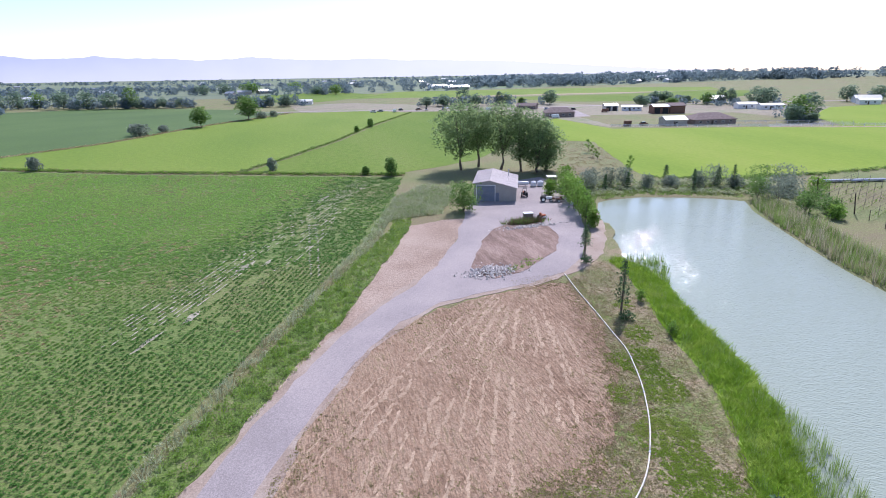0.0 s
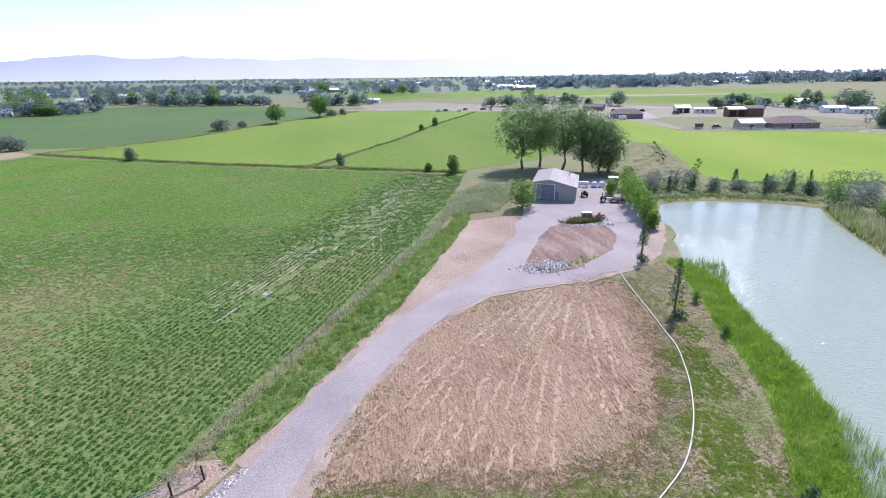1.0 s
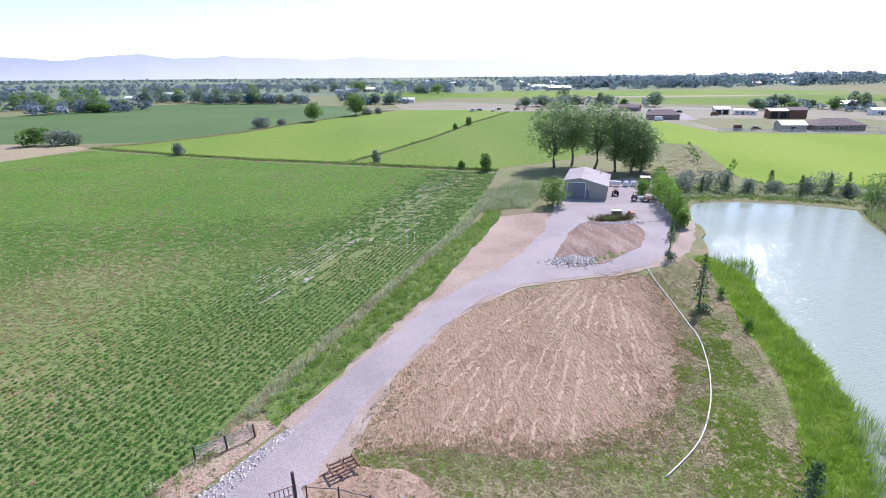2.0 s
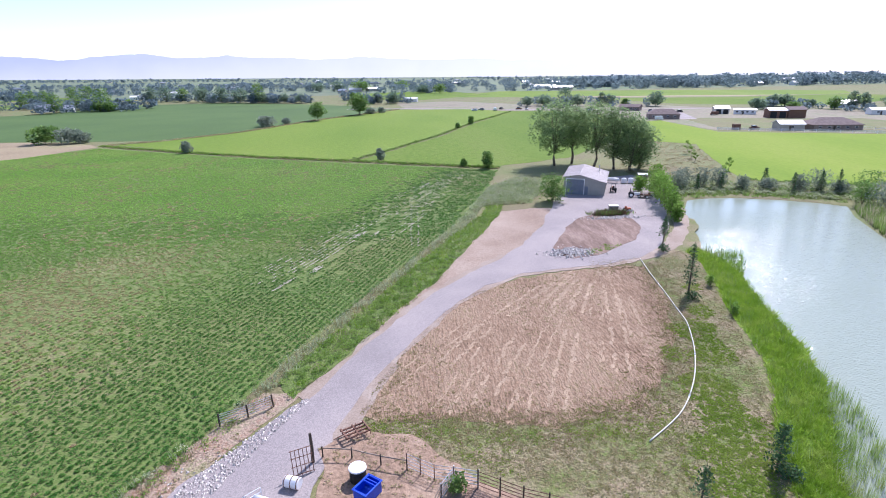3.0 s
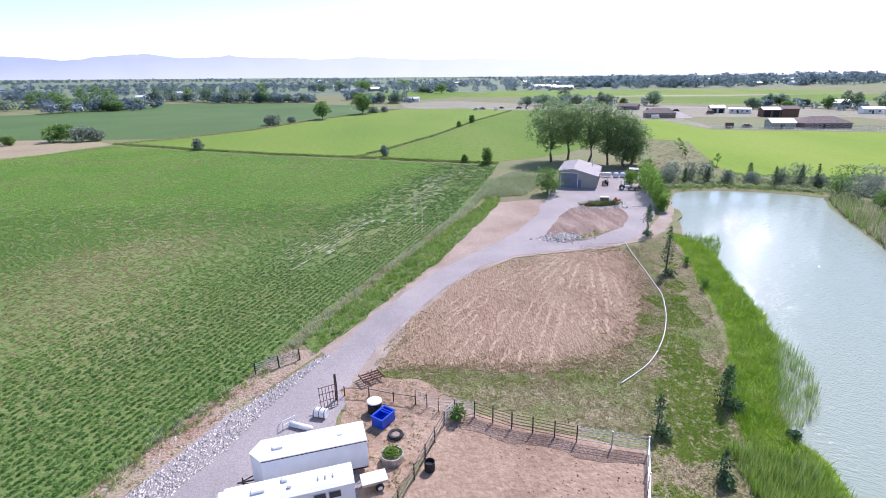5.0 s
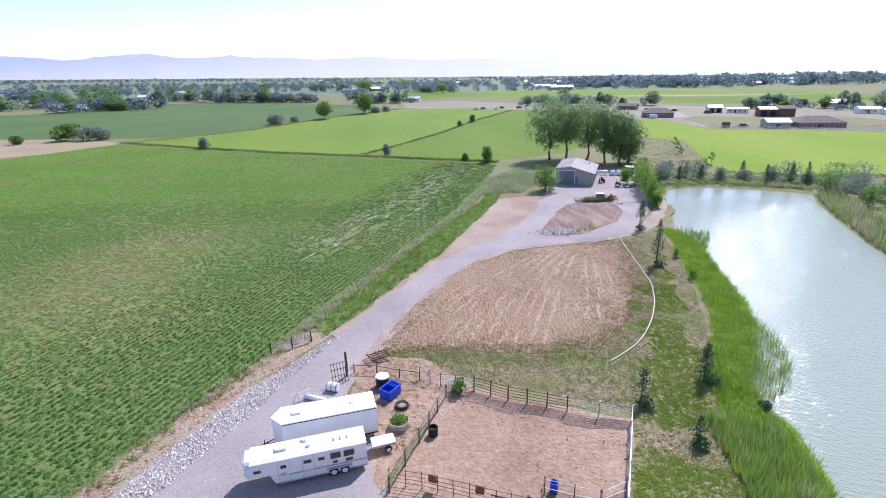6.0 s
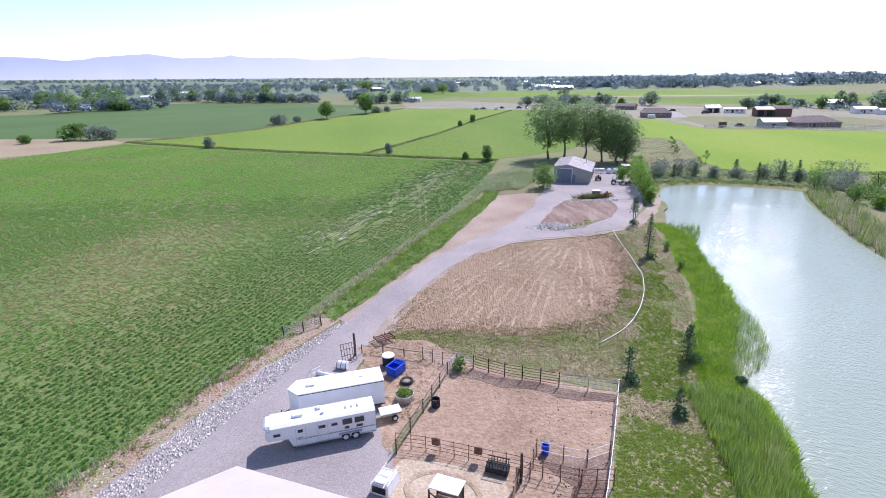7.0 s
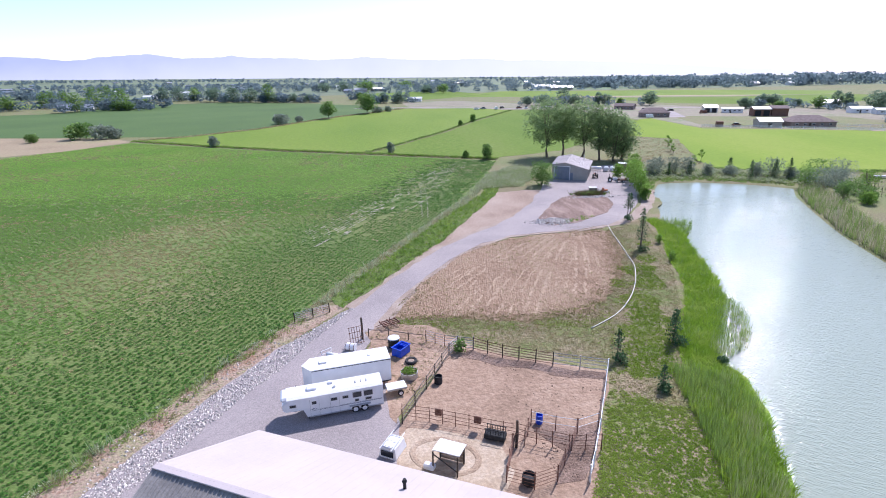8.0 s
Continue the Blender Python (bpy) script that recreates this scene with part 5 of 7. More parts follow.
for k in range(2):
    box(bm, (3.78, -0.55 + k * 1.1, 1.62), (0.05, 1.04, 2.2), bevel=0.02)
part("rear_door", bm, M_WHITE, ct)
bm = bmesh.new()
tube(bm, [(-4.4, 0, 0.5), (-5.7, 0, 0.5)], 0.06, 6)
tube(bm, [(-3.8, -0.9, 0.5), (-5.5, 0, 0.5)], 0.05, 6)
tube(bm, [(-3.8, 0.9, 0.5), (-5.5, 0, 0.5)], 0.05, 6)
tube(bm, [(-5.3, 0, 0.0), (-5.3, 0, 0.9)], 0.05, 6)
part("hitch", bm, M_DARK, ct, "black steel drawbar")
for x in (0.5, 1.35):
    for y, sd0 in ((-1.0, -1), (1.0, 1)):
        wheel_parts(ct, x, y, 0.36, 0.24, sd0)

ht = thing("horse_trailer", pose(-7.95, 41.35, 0.05, 0, 0, 11.7), "white gooseneck horse trailer with windows and two axles", "trailer")
HX0, HX1, HW, HH = -4.5, 4.35, 1.05, 2.5


def side_profile(y):
    return [(HX0 + 0.1, y, 1.25), (HX0 + 1.75, y, 1.2), (HX0 + 2.05, y, 0.42), (HX1, y, 0.42), (HX1, y, HH - 0.1), (HX0 + 0.5, y, HH - 0.1), (HX0, y, HH - 0.45), (HX0, y, 1.4)]


bm = bmesh.new()
ra, rb = [bm.verts.new(p) for p in side_profile(-HW)], [bm.verts.new(p) for p in side_profile(HW)]
bm.faces.new(ra)
bm.faces.new(rb[::-1])
for k in range(8):
    j = (k + 1) % 8
    bm.faces.new((ra[j], ra[k], rb[k], rb[j]))
bmesh.ops.bevel(bm, geom=[ed for ed in bm.edges if abs(ed.verts[0].co.x - HX0) < 0.6 and abs(ed.verts[1].co.x - HX0) < 0.6], offset=0.12, segments=2, affect="EDGES")
part("body", bm, M_WHITE, ht)
bm = bmesh.new()
for y0, y1, z0, z1 in ((-HW - 0.01, -0.75, HH - 0.12, HH + 0.02), (-0.75, 0.75, HH + 0.02, HH + 0.06), (0.75, HW + 0.01, HH + 0.02, HH - 0.12)):
    va = [bm.verts.new((x, y, z)) for x in (HX0 + 0.4, HX1 + 0.02) for y, z in ((y0, z0 if y0 < 0 else z0), (y1, z1))]
    bm.faces.new((va[0], va[2], va[3], va[1]))
ex = bmesh.ops.extrude_face_region(bm, geom=bm.faces[:])
bmesh.ops.translate(bm, vec=(0, 0, -0.06), verts=[v for v in ex["geom"] if isinstance(v, bmesh.types.BMVert)])
bm.normal_update()
part("roof", bm, M_WHITE_ROOF, ht, "white crowned roof")
bm = bmesh.new()
box(bm, (HX0 + 0.25, 0, HH - 0.2), (0.7, 1.7, 0.4), bevel=0.16)
part("nose_cap", bm, M_WHITE, ht, "rounded white nose cap")
for x, y, sx0, sy0 in ((-1.9, 0, 0.9, 0.55), (-0.2, 0.45, 0.45, 0.4), (0.1, -0.3, 0.3, 0.25)):
    bm = bmesh.new()
    box(bm, (x, y, HH + 0.13), (sx0, sy0, 0.22), bevel=0.06)
    part("roof_vent", bm, M_WHITE, ht, "white plastic roof vent")
for x in (2.0, 2.5, 3.0):
    bm = bmesh.new()
    box(bm, (x, -0.1, HH + 0.1), (0.1, 0.35, 0.1), bevel=0.03)
    part("roof_vent", bm, M_STEEL, ht)
for x, w, z, h in ((-3.6, 0.6, 1.75, 0.32), (-0.05, 0.62, 1.8, 0.36), (0.95, 0.55, 1.8, 0.32), (2.0, 0.85, 1.85, 0.6), (3.0, 0.85, 1.85, 0.6), (1.95, 0.42, 1.28, 0.3), (3.0, 0.6, 1.28, 0.3)):
    bm = bmesh.new()
    box(bm, (x, -HW - 0.01, z), (w, 0.05, h), bevel=0.02)
    wf = part("window", bm, M_STEEL, ht, "steel framed side window")
    bm = bmesh.new()
    box(bm, (x, -HW - 0.034, z), (w - 0.1, 0.02, h - 0.1))
    part("pane", bm, M_GLASS, wf)
for x, w in ((-1.75, 0.8), (0.0, 0.8)):
    bm = bmesh.new()
    box(bm, (x - 0.0, -HW - 0.006, 1.3), (w, 0.03, 1.65), bevel=0.01)
    dr = part("door", bm, M_WHITE, ht, "white side door")
    bm = bmesh.new()
    for sx0 in (-w / 2, w / 2):
        box(bm, (x + sx0, -HW - 0.02, 1.3), (0.025, 0.03, 1.65))
    part("door_edge", bm, M_STEEL, dr)
bm = bmesh.new()
box(bm, (-1.78, -HW - 0.035, 1.78), (0.4, 0.02, 0.28))
part("pane", bm, M_GLASS, ht)
bm = bmesh.new()
box(bm, (1.1, -HW - 0.012, 0.98), (6.3, 0.02, 0.035))
box(bm, (1.1, -HW - 0.012, 1.05), (6.3, 0.02, 0.012))
for k in range(5):
    box(bm, (-2.0 + k * 0.09, -HW - 0.03, 1.12 + 0.05 * (k % 3)), (0.3 - 0.04 * k, 0.02, 0.03), m=None)
part("side_stripe", bm, M_DOOR_GREY, ht, "grey painted side stripes")
bm = bmesh.new()
for y in (-HW - 0.03, HW + 0.03):
    tube(bm, [(-2.3, y, 0.42), (HX1, y, 0.42)], 0.05, 6)
part("rub_rail", bm, M_STEEL, ht)
for y in (-HW - 0.1, HW + 0.1):
    bm = bmesh.new()
    box(bm, (2.2, y, 0.80), (1.9, 0.26, 0.06), bevel=0.02)
    part("fender", bm, M_STEEL, ht, "steel wheel fender")
for x in (1.78, 2.6):
    for y, sd0 in ((-1.0, -1), (1.0, 1)):
        wheel_parts(ht, x, y, 0.37, 0.24, sd0)
for nm, x, y, z0, z1, r in (("coupler", HX0 + 0.45, 0, 0.75, 1.3, 0.07), ("jack_leg", HX0 + 2.2, -0.7, 0.0, 0.6, 0.05), ("jack_leg", HX0 + 2.2, 0.7, 0.0, 0.6, 0.05)):
    bm = bmesh.new()
    tube(bm, [(x, y, z0), (x, y, z1)], r, 8)
    part(nm, bm, M_DARK, ht, "black steel")

fb = thing("utility_trailer", pose(-2.35, 43.35, 0.08, 0, 0, 14), "small white flatbed trailer behind the horse trailer", "trailer")
bm = bmesh.new()
box(bm, (0, 0, 0.78), (1.9, 1.2, 0.07), bevel=0.02)
part("deck", bm, M_WHITE, fb)
bm = bmesh.new()
for y in (-0.55, 0.55):
    box(bm, (0, y, 0.66), (1.9, 0.08, 0.14))
tube(bm, [(-0.9, 0, 0.62), (-1.9, 0, 0.5)], 0.05, 6)
part("frame", bm, M_STEEL, fb)
for y, sd0 in ((-0.62, -1), (0.62, 1)):
    wheel_parts(fb, 0.3, y, 0.3, 0.18, sd0)


# ---- yard clutter ----
def ring_wall(bm, r0, r1, z0, z1, n=24, floor=True):
    """An open round vessel with wall thickness."""
    prof = [(r0, z0), (r0 * 1.02, z1), (r1, z1), (r1, z0 + 0.06)]
    rows = [[bm.verts.new((r * math.cos(k * math.tau / n), r * math.sin(k * math.tau / n), z)) for k in range(n)] for r, z in prof]
    for a0, b0 in zip(rows, rows[1:]):
        for k in range(n):
            bm.faces.new((a0[k], a0[(k + 1) % n], b0[(k + 1) % n], b0[k]))
    bm.faces.new(rows[-1])
    bm.faces.new(rows[0][::-1])
    return bm


tk = thing("water_tank", pose(-2.65, 52.3, 0.08), "round white plastic water tank with a domed lid", "tank")
bm = bmesh.new()
tube(bm, [(0, 0, 0), (0, 0, 0.95), (0, 0, 1.05)], [0.62, 0.62, 0.56], 24)
part("body", bm, M_DARK, tk, "dark lower body", True)
bm = bmesh.new()
tube(bm, [(0, 0, 1.05), (0, 0, 1.13), (0, 0, 1.22)], [0.68, 0.66, 0.35], 24)
part("lid", bm, M_WHITE, tk, "white lid")
bb = thing("blue_bin", pose(-1.85, 50.6, 0.08, 0, 0, 52), "bright blue plastic bin standing open", "bin")
bm = bmesh.new()
for x, y, sx0, sy0 in ((0, -0.56, 1.7, 0.08), (0, 0.56, 1.7, 0.08), (-0.81, 0, 0.08, 1.04), (0.81, 0, 0.08, 1.04)):
    box(bm, (x, y, 0.5), (sx0, sy0, 0.98), bevel=0.02)
box(bm, (0, 0, 0.35), (1.54, 1.04, 0.06))
box(bm, (0.25, 0, 0.85), (0.06, 1.04, 0.25))
box(bm, (0.5, 0, 0.85), (0.06, 1.04, 0.25))
part("body", bm, M_BLUE, bb)
bm = bmesh.new()
for x, y, sx0, sy0 in ((0, -0.62, 1.86, 0.08), (0, 0.62, 1.86, 0.08), (-0.89, 0, 0.08, 1.2), (0.89, 0, 0.08, 1.2)):
    box(bm, (x, y, 0.97), (sx0, sy0, 0.08), bevel=0.015)
part("rim", bm, M_BLUE, bb)
ty0 = thing("tyre_planter", pose(-0.8, 48.7, 0.08), "old tractor tyre lying flat with dirt inside", "tyre")
bm = bmesh.new()
rows = []
for rr, zz in ((0.38, 0.05), (0.6, 0.0), (0.68, 0.16), (0.6, 0.32), (0.38, 0.27)):
    rows.append([bm.verts.new((rr * math.cos(k * math.tau / 20), rr * math.sin(k * math.tau / 20), zz)) for k in range(20)])
for a0, b0 in zip(rows, rows[1:]):
    for k in range(20):
        bm.faces.new((a0[k], a0[(k + 1) % 20], b0[(k + 1) % 20], b0[k]))
part("tyre", bm, M_DARK, ty0)
bm = bmesh.new()
tube(bm, [(0, 0, 0.02), (0, 0, 0.2), (0, 0, 0.26)], [0.37, 0.37, 0.2], 14)
part("fill", bm, M_GRAVEL_EDGE, ty0, "pale stones in the tyre")
pl = thing("stock_tank_planter", pose(-1.05, 45.9, 0.08), "round galvanised stock tank planted with green leaves", "planter")
bm = ring_wall(bmesh.new(), 0.86, 0.82, 0, 0.66)
part("tank", bm, M_STEEL, pl, "galvanised steel tank")
pp = rng.normal(size=(260, 2)) * 0.36
v, f = leaves(np.stack([pp[:, 0], pp[:, 1], 0.62 + 0.25 * rng.random(260)], -1)[np.hypot(pp[:, 0], pp[:, 1]) < 0.8], 0.13)
lv = new("leaves", soup("leaves", v, f, M_WEED))
lv.parent = pl
bm = bmesh.new()
tube(bm, [(0, 0, 0.3), (0, 0, 0.56)], 0.81, 20)
part("soil", bm, M_DIRT, pl)


def barrel(name, x, y, z, r, h, material, label, rz=0.0):
    t = thing(name, pose(x, y, z, 0, 0, rz), label, "barrel")
    bm = ring_wall(bmesh.new(), r, r * 0.92, 0, h, 18)
    part("body", bm, material, t)
    bm = bmesh.new()
    for zz in (0.33, 0.66):
        tube(bm, [(0, 0, h * zz - 0.02), (0, 0, h * zz + 0.02)], r * 1.035, 18)
    part("hoop", bm, material, t)
    return t


barrel("feed_barrel", 1.8, 44.6, 0.03, 0.4, 0.8, M_DARK, "black open barrel in the corral")
barrel("blue_barrel", 10.1, 37.5, 0.03, 0.3, 0.85, M_BLUE, "blue plastic drum beside the pen fence")
barrel("feed_barrel", 7.55, 30.7, 0.03, 0.5, 0.75, M_DARK, "wide dark tub in the small pen")

# white pipe, cable reel, rack and pole by the cargo trailer
pi = thing("white_culvert_pipe", pose(-8.9, 50.6, 0.3, 0, 0, -25), "fat white plastic pipe lying on gravel", "pipe")
bm = bmesh.new()
tube(bm, [(-1.1, 0, 0), (1.1, 0, 0)], 0.24, 16)
part("pipe", bm, M_WHITE, pi, smooth=True)
re0 = thing("metal_drum", pose(-7.4, 52.1, 0.45, 0, 0, -20), "pale drum lying on its side", "drum")
bm = bmesh.new()
tube(bm, [(-0.6, 0, 0), (-0.55, 0, 0), (0.55, 0, 0), (0.6, 0, 0)], [0.4, 0.44, 0.44, 0.4], 18)
part("drum", bm, M_WHITE, re0)
bm = bmesh.new()
for x in (-0.5, 0.0, 0.5):
    tube(bm, [(x - 0.03, 0, 0), (x + 0.03, 0, 0)], 0.46, 18)
part("hoop", bm, M_RUST, re0)
fr0 = thing("tongue_frame", pose(-10.4, 50.6, 0.08, 0, 0, 40), "white metal frame leaning by the pipe", "frame")
bm = bmesh.new()
for p, q0 in (((0, 0, 0), (0, 0, 0.8)), ((1.2, 0, 0), (1.2, 0, 0.8)), ((0, 0, 0.8), (1.2, 0, 0.8)), ((0, 0, 0.4), (1.2, 0, 0.4)), ((0, 0.8, 0), (0, 0, 0.8))):
    tube(bm, [p, q0], 0.035, 5)
part("frame", bm, M_WHITE, fr0)
po = thing("gate_post", pose(-6.3, 54.5, 0), "tall dark wooden pole by the yard", "post")
bm = bmesh.new()
tube(bm, [(0, 0, 0), (0.03, 0, 1.4), (0, 0.02, 2.75)], [0.14, 0.13, 0.11], 8)
part("pole", bm, M_WOOD_DARK, po)
ga = thing("leaning_gate", pose(-6.75, 53.2, 0.06, -16, 0, 22), "rusty pipe gate panel leaning beside the pole", "gate")
for k in range(6):
    bm = bmesh.new()
    tube(bm, [(-0.75 + k * 0.3, 0, 0.05), (-0.75 + k * 0.3, 0, 2.1 - 0.05 * (k % 2))], 0.03, 5)
    part("bar", bm, M_RUST, ga)
for z in (0.15, 0.8, 1.45, 2.05):
    bm = bmesh.new()
    tube(bm, [(-0.85, 0.03, z), (0.85, 0.03, z)], 0.032, 5)
    part("rail", bm, M_RUST, ga)
ha = thing("harrow", pose(-3.2, 57.3, 0.05, 0, 0, 28), "rusty steel farm harrow parked on dry grass", "implement")
bm = bmesh.new()
for y in (-0.6, -0.2, 0.2, 0.6):
    box(bm, (0, y, 0.55), (2.2, 0.12, 0.1))
for x in (-1.0, 0.0, 1.0):
    box(bm, (x, 0, 0.64), (0.12, 1.5, 0.1))
part("frame", bm, M_RUST, ha)
for x in np.linspace(-1.0, 1.0, 6):
    for y in (-0.6, 0.0, 0.6):
        bm = bmesh.new()
        tube(bm, [(x, y, 0.55), (x + 0.12, y, 0.25), (x, y, 0.0)], [0.03, 0.025, 0.015], 4)
        part("tine", bm, M_RUST, ha)
bm = bmesh.new()
tube(bm, [(-1.0, 0, 0.6), (-1.9, 0.1, 0.4)], 0.05, 5)
tube(bm, [(0, 0, 0.64), (0.1, 0.1, 1.2)], 0.04, 5)
part("hitch", bm, M_RUST, ha)


# ---- fences ----
def fence(name, pts, spacing, height, rails, post_m, rail_m, label, group="", post_r=0.06, rail_r=0.03, boards=False, z=0.03):
    """Posts along a line with level rails between them, each post and rail a part."""
    t = thing(name, pose(pts[0][0], pts[0][1], z), label, "fence", group)
    o = Vector((pts[0][0], pts[0][1], 0))
    stops = []
    for p, q0 in zip(pts, pts[1:]):
        p, q0 = Vector((*p, 0)) - o, Vector((*q0, 0)) - o
        n = max(1, round((q0 - p).length / spacing))
        stops += [p.lerp(q0, k / n) for k in range(n)]
    stops.append(Vector((*pts[-1], 0)) - o)
    bm = bmesh.new()
    tube(bm, [(0, 0, 0), (0, 0, height + 0.12)], [post_r, post_r * 0.9], 6)
    pm = part("post", bm, post_m, t)
    for k, s in enumerate(stops):
        if k:
            c = new("post", pm.data)
            c.parent, c.location = t, s
            c.rotation_euler = (rng.normal() * 0.02, rng.normal() * 0.02, rng.random() * 3)
    for a0, b0 in zip(stops, stops[1:]):
        for h in rails:
            bm = bmesh.new()
            sag = Vector((0, 0, rng.normal() * 0.015))
            if boards:
                d = b0 - a0
                box(bm, ((a0 + b0) / 2 + Vector((0, 0, h)) + sag)[:], (d.length, 0.035, 0.13), math.degrees(math.atan2(d.y, d.x)))
            else:
                tube(bm, [a0 + Vector((0, 0, h)), a0.lerp(b0, 0.5) + Vector((0, 0, h)) + sag, b0 + Vector((0, 0, h))], rail_r, 5)
            part("rail", bm, rail_m, t)
    return t


R5 = (0.25, 0.55, 0.85, 1.15, 1.45)
fence("corral_fence", [(-1.8, 38.6), (0.6, 43.7), (3.3, 49.6)], 2.5, 1.4, (0.45, 0.9, 1.35), M_WOOD_DARK, M_WOOD, "weathered board fence on the corral's drive side", boards=True)
fence("corral_fence", [(6.1, 50.6), (9.0, 48.7), (13.9, 46.5)], 1.75, 1.55, R5, M_WOOD_DARK, M_RUST, "rusty pipe corral fence with dark posts")
fence("corral_fence", [(13.9, 46.5), (19.0, 44.6)], 2.6, 1.5, (0.3, 0.75, 1.2, 1.5), M_STEEL, M_STEEL, "grey pipe fence at the corral corner")
fence("corral_fence", [(3.3, 49.6), (4.4, 51.2), (6.1, 50.6)], 1.6, 1.5, R5, M_STEEL, M_STEEL, "grey pipe panels closing the corral corner")
fence("corral_fence", [(19.0, 44.6), (17.3, 40.9), (14.8, 35.6), (12.9, 31.8), (12.1, 30.3)], 2.4, 1.5, (0.5, 1.0, 1.48), M_WHITE, M_WHITE, "white rail fence along the pond side", boards=True)
fence("corral_fence", [(-1.8, 39.4), (0.6, 38.7), (3.9, 37.3), (5.7, 36.5), (7.7, 35.7)], 1.4, 1.4, (0.3, 0.65, 1.0, 1.4), M_RUST, M_RUST, "thin rusty pipe panels across the corral", post_r=0.035, rail_r=0.022)
fence("corral_fence", [(7.7, 35.7), (9.2, 34.9), (11.6, 33.8), (14.2, 33.6)], 1.6, 1.5, (0.5, 1.0, 1.5), M_RUST, M_RUST, "rusty pipe pen fence", post_r=0.045, rail_r=0.025)
fence("corral_fence", [(9.3, 37.2), (11.2, 36.3), (12.9, 35.7), (15.0, 36.4)], 1.9, 1.5, (0.7, 1.45), M_RUST, M_WHITE, "thin pale rail pen fence", post_r=0.045, rail_r=0.025)
fence("corral_fence", [(9.3, 37.2), (8.2, 34.8), (7.0, 34.2)], 1.3, 1.6, (0.6, 1.5), M_RUST, M_RUST, "rusty pipe pen divider", post_r=0.045, rail_r=0.025)
fence("corral_fence", [(12.9, 35.7), (11.8, 33.8), (9.7, 30.6)], 1.9, 1.5, R5, M_RUST, M_RUST, "rusty pipe gate panels of the small pen", post_r=0.045, rail_r=0.022)
fence("corral_fence", [(9.7, 30.6), (7.8, 30.0), (5.9, 30.9)], 1.9, 1.5, R5, M_RUST, M_RUST, "rusty pipe panels round the small pen", post_r=0.045, rail_r=0.022)
fence("corral_fence", [(5.9, 30.9), (6.5, 32.6), (7.2, 34.4)], 1.9, 1.5, R5, M_RUST, M_RUST, "rusty pipe panels beside a tall post", post_r=0.045, rail_r=0.022)
fence("yard_fence", [(-5.6, 55.0), (-3.3, 54.6), (-1.0, 53.6), (1.0, 52.9)], 2.3, 0.95, (0.9,), M_WOOD_DARK, M_WOOD, "single rail on short posts by the yard", post_r=0.06, rail_r=0.045)
fence("yard_fence", [(1.0, 53.0), (3.0, 51.6), (4.4, 51.2)], 1.2, 1.4, R5, M_RUST, M_STEEL, "pipe gate panels beside a juniper", post_r=0.04, rail_r=0.022)
fence("field_gate", [(-15.0, 59.8), (-12.9, 60.9), (-11.0, 62.2)], 2.2, 1.2, (0.25, 0.5, 0.75, 1.0, 1.2), M_WOOD_DARK, M_STEEL, "grey pipe field gate with a dark post", post_r=0.08, rail_r=0.025)
shrub("juniper", 4.6, 50.4, 1.5, 1.7, 320, 0.13, M_LEAF, "small grey-green juniper in the fence corner")
tp = thing("tall_post", pose(7.45, 34.6, 0.03), "tall dark post with a crooked brace", "post")
bm = bmesh.new()
tube(bm, [(0, 0, 0), (0.05, 0, 1.2), (0.02, 0.03, 2.6)], [0.13, 0.12, 0.10], 8)
tube(bm, [(0, 0, 1.6), (-0.45, -0.3, 0.2)], [0.07, 0.07], 6)
part("post", bm, M_WOOD_DARK, tp)
for x, y, rz in ((1.35, 38.45, -22), (4.6, 37.05, -22)):
    fd = thing("hanging_feeder", pose(x, y, 0.75, 0, 0, rz), "dark box feeder hung on the fence", "feeder")
    bm = bmesh.new()
    box(bm, (0, 0, 0.35), (0.62, 0.08, 0.72), bevel=0.02)
    box(bm, (0, 0.18, 0.2), (0.62, 0.3, 0.4), bevel=0.03)
    part("box", bm, M_RUST, fd)
fe = thing("hay_feeder", pose(5.95, 35.9, 0.03, 0, 0, -24), "black slatted hay feeder on the dirt", "feeder")
bm = bmesh.new()
box(bm, (0, 0, 0.32), (1.75, 0.95, 0.5), bevel=0.06)
part("trough", bm, M_DARK, fe)
bm = bmesh.new()
for k in range(8):
    box(bm, (-0.77 + k * 0.22, -0.35, 0.78), (0.04, 0.04, 0.5))
    box(bm, (-0.77 + k * 0.22, 0.35, 0.78), (0.04, 0.04, 0.5))
for y in (-0.35, 0.35):
    box(bm, (0, y, 1.03), (1.7, 0.05, 0.05))
part("rack", bm, M_DARK, fe)
sh = thing("animal_shelter", pose(1.75, 32.9, 0.03, 0, 0, -26), "small open shelter with a white roof", "shelter")
bm = bmesh.new()
box(bm, (0, 0, 1.75), (2.2, 1.7, 0.07), m=pose(0, 0, 0, -7, 0, 0))
part("roof", bm, M_WHITE_ROOF, sh)
for x in (-1.0, 1.0):
    for y, h in ((-0.75, 1.82), (0.75, 1.6)):
        bm = bmesh.new()
        box(bm, (x, y, h / 2), (0.1, 0.1, h))
        part("post", bm, M_WOOD_DARK, sh)
bm = bmesh.new()
tube(bm, [(-0.95, -0.78, 1.6), (0.95, -0.78, 0.5)], 0.05, 5)
part("brace", bm, M_WOOD_DARK, sh)
bm = bmesh.new()
for k in range(5):
    box(bm, (0, 0.8, 0.2 + k * 0.3), (2.1, 0.04, 0.27))
part("back_wall", bm, M_WOOD, sh)
cs0 = thing("camper_shell", pose(-2.6, 35.2, 0.03, 0, 0, 62), "white truck cap with a ladder rack on the ground", "camper shell")
bm = bmesh.new()
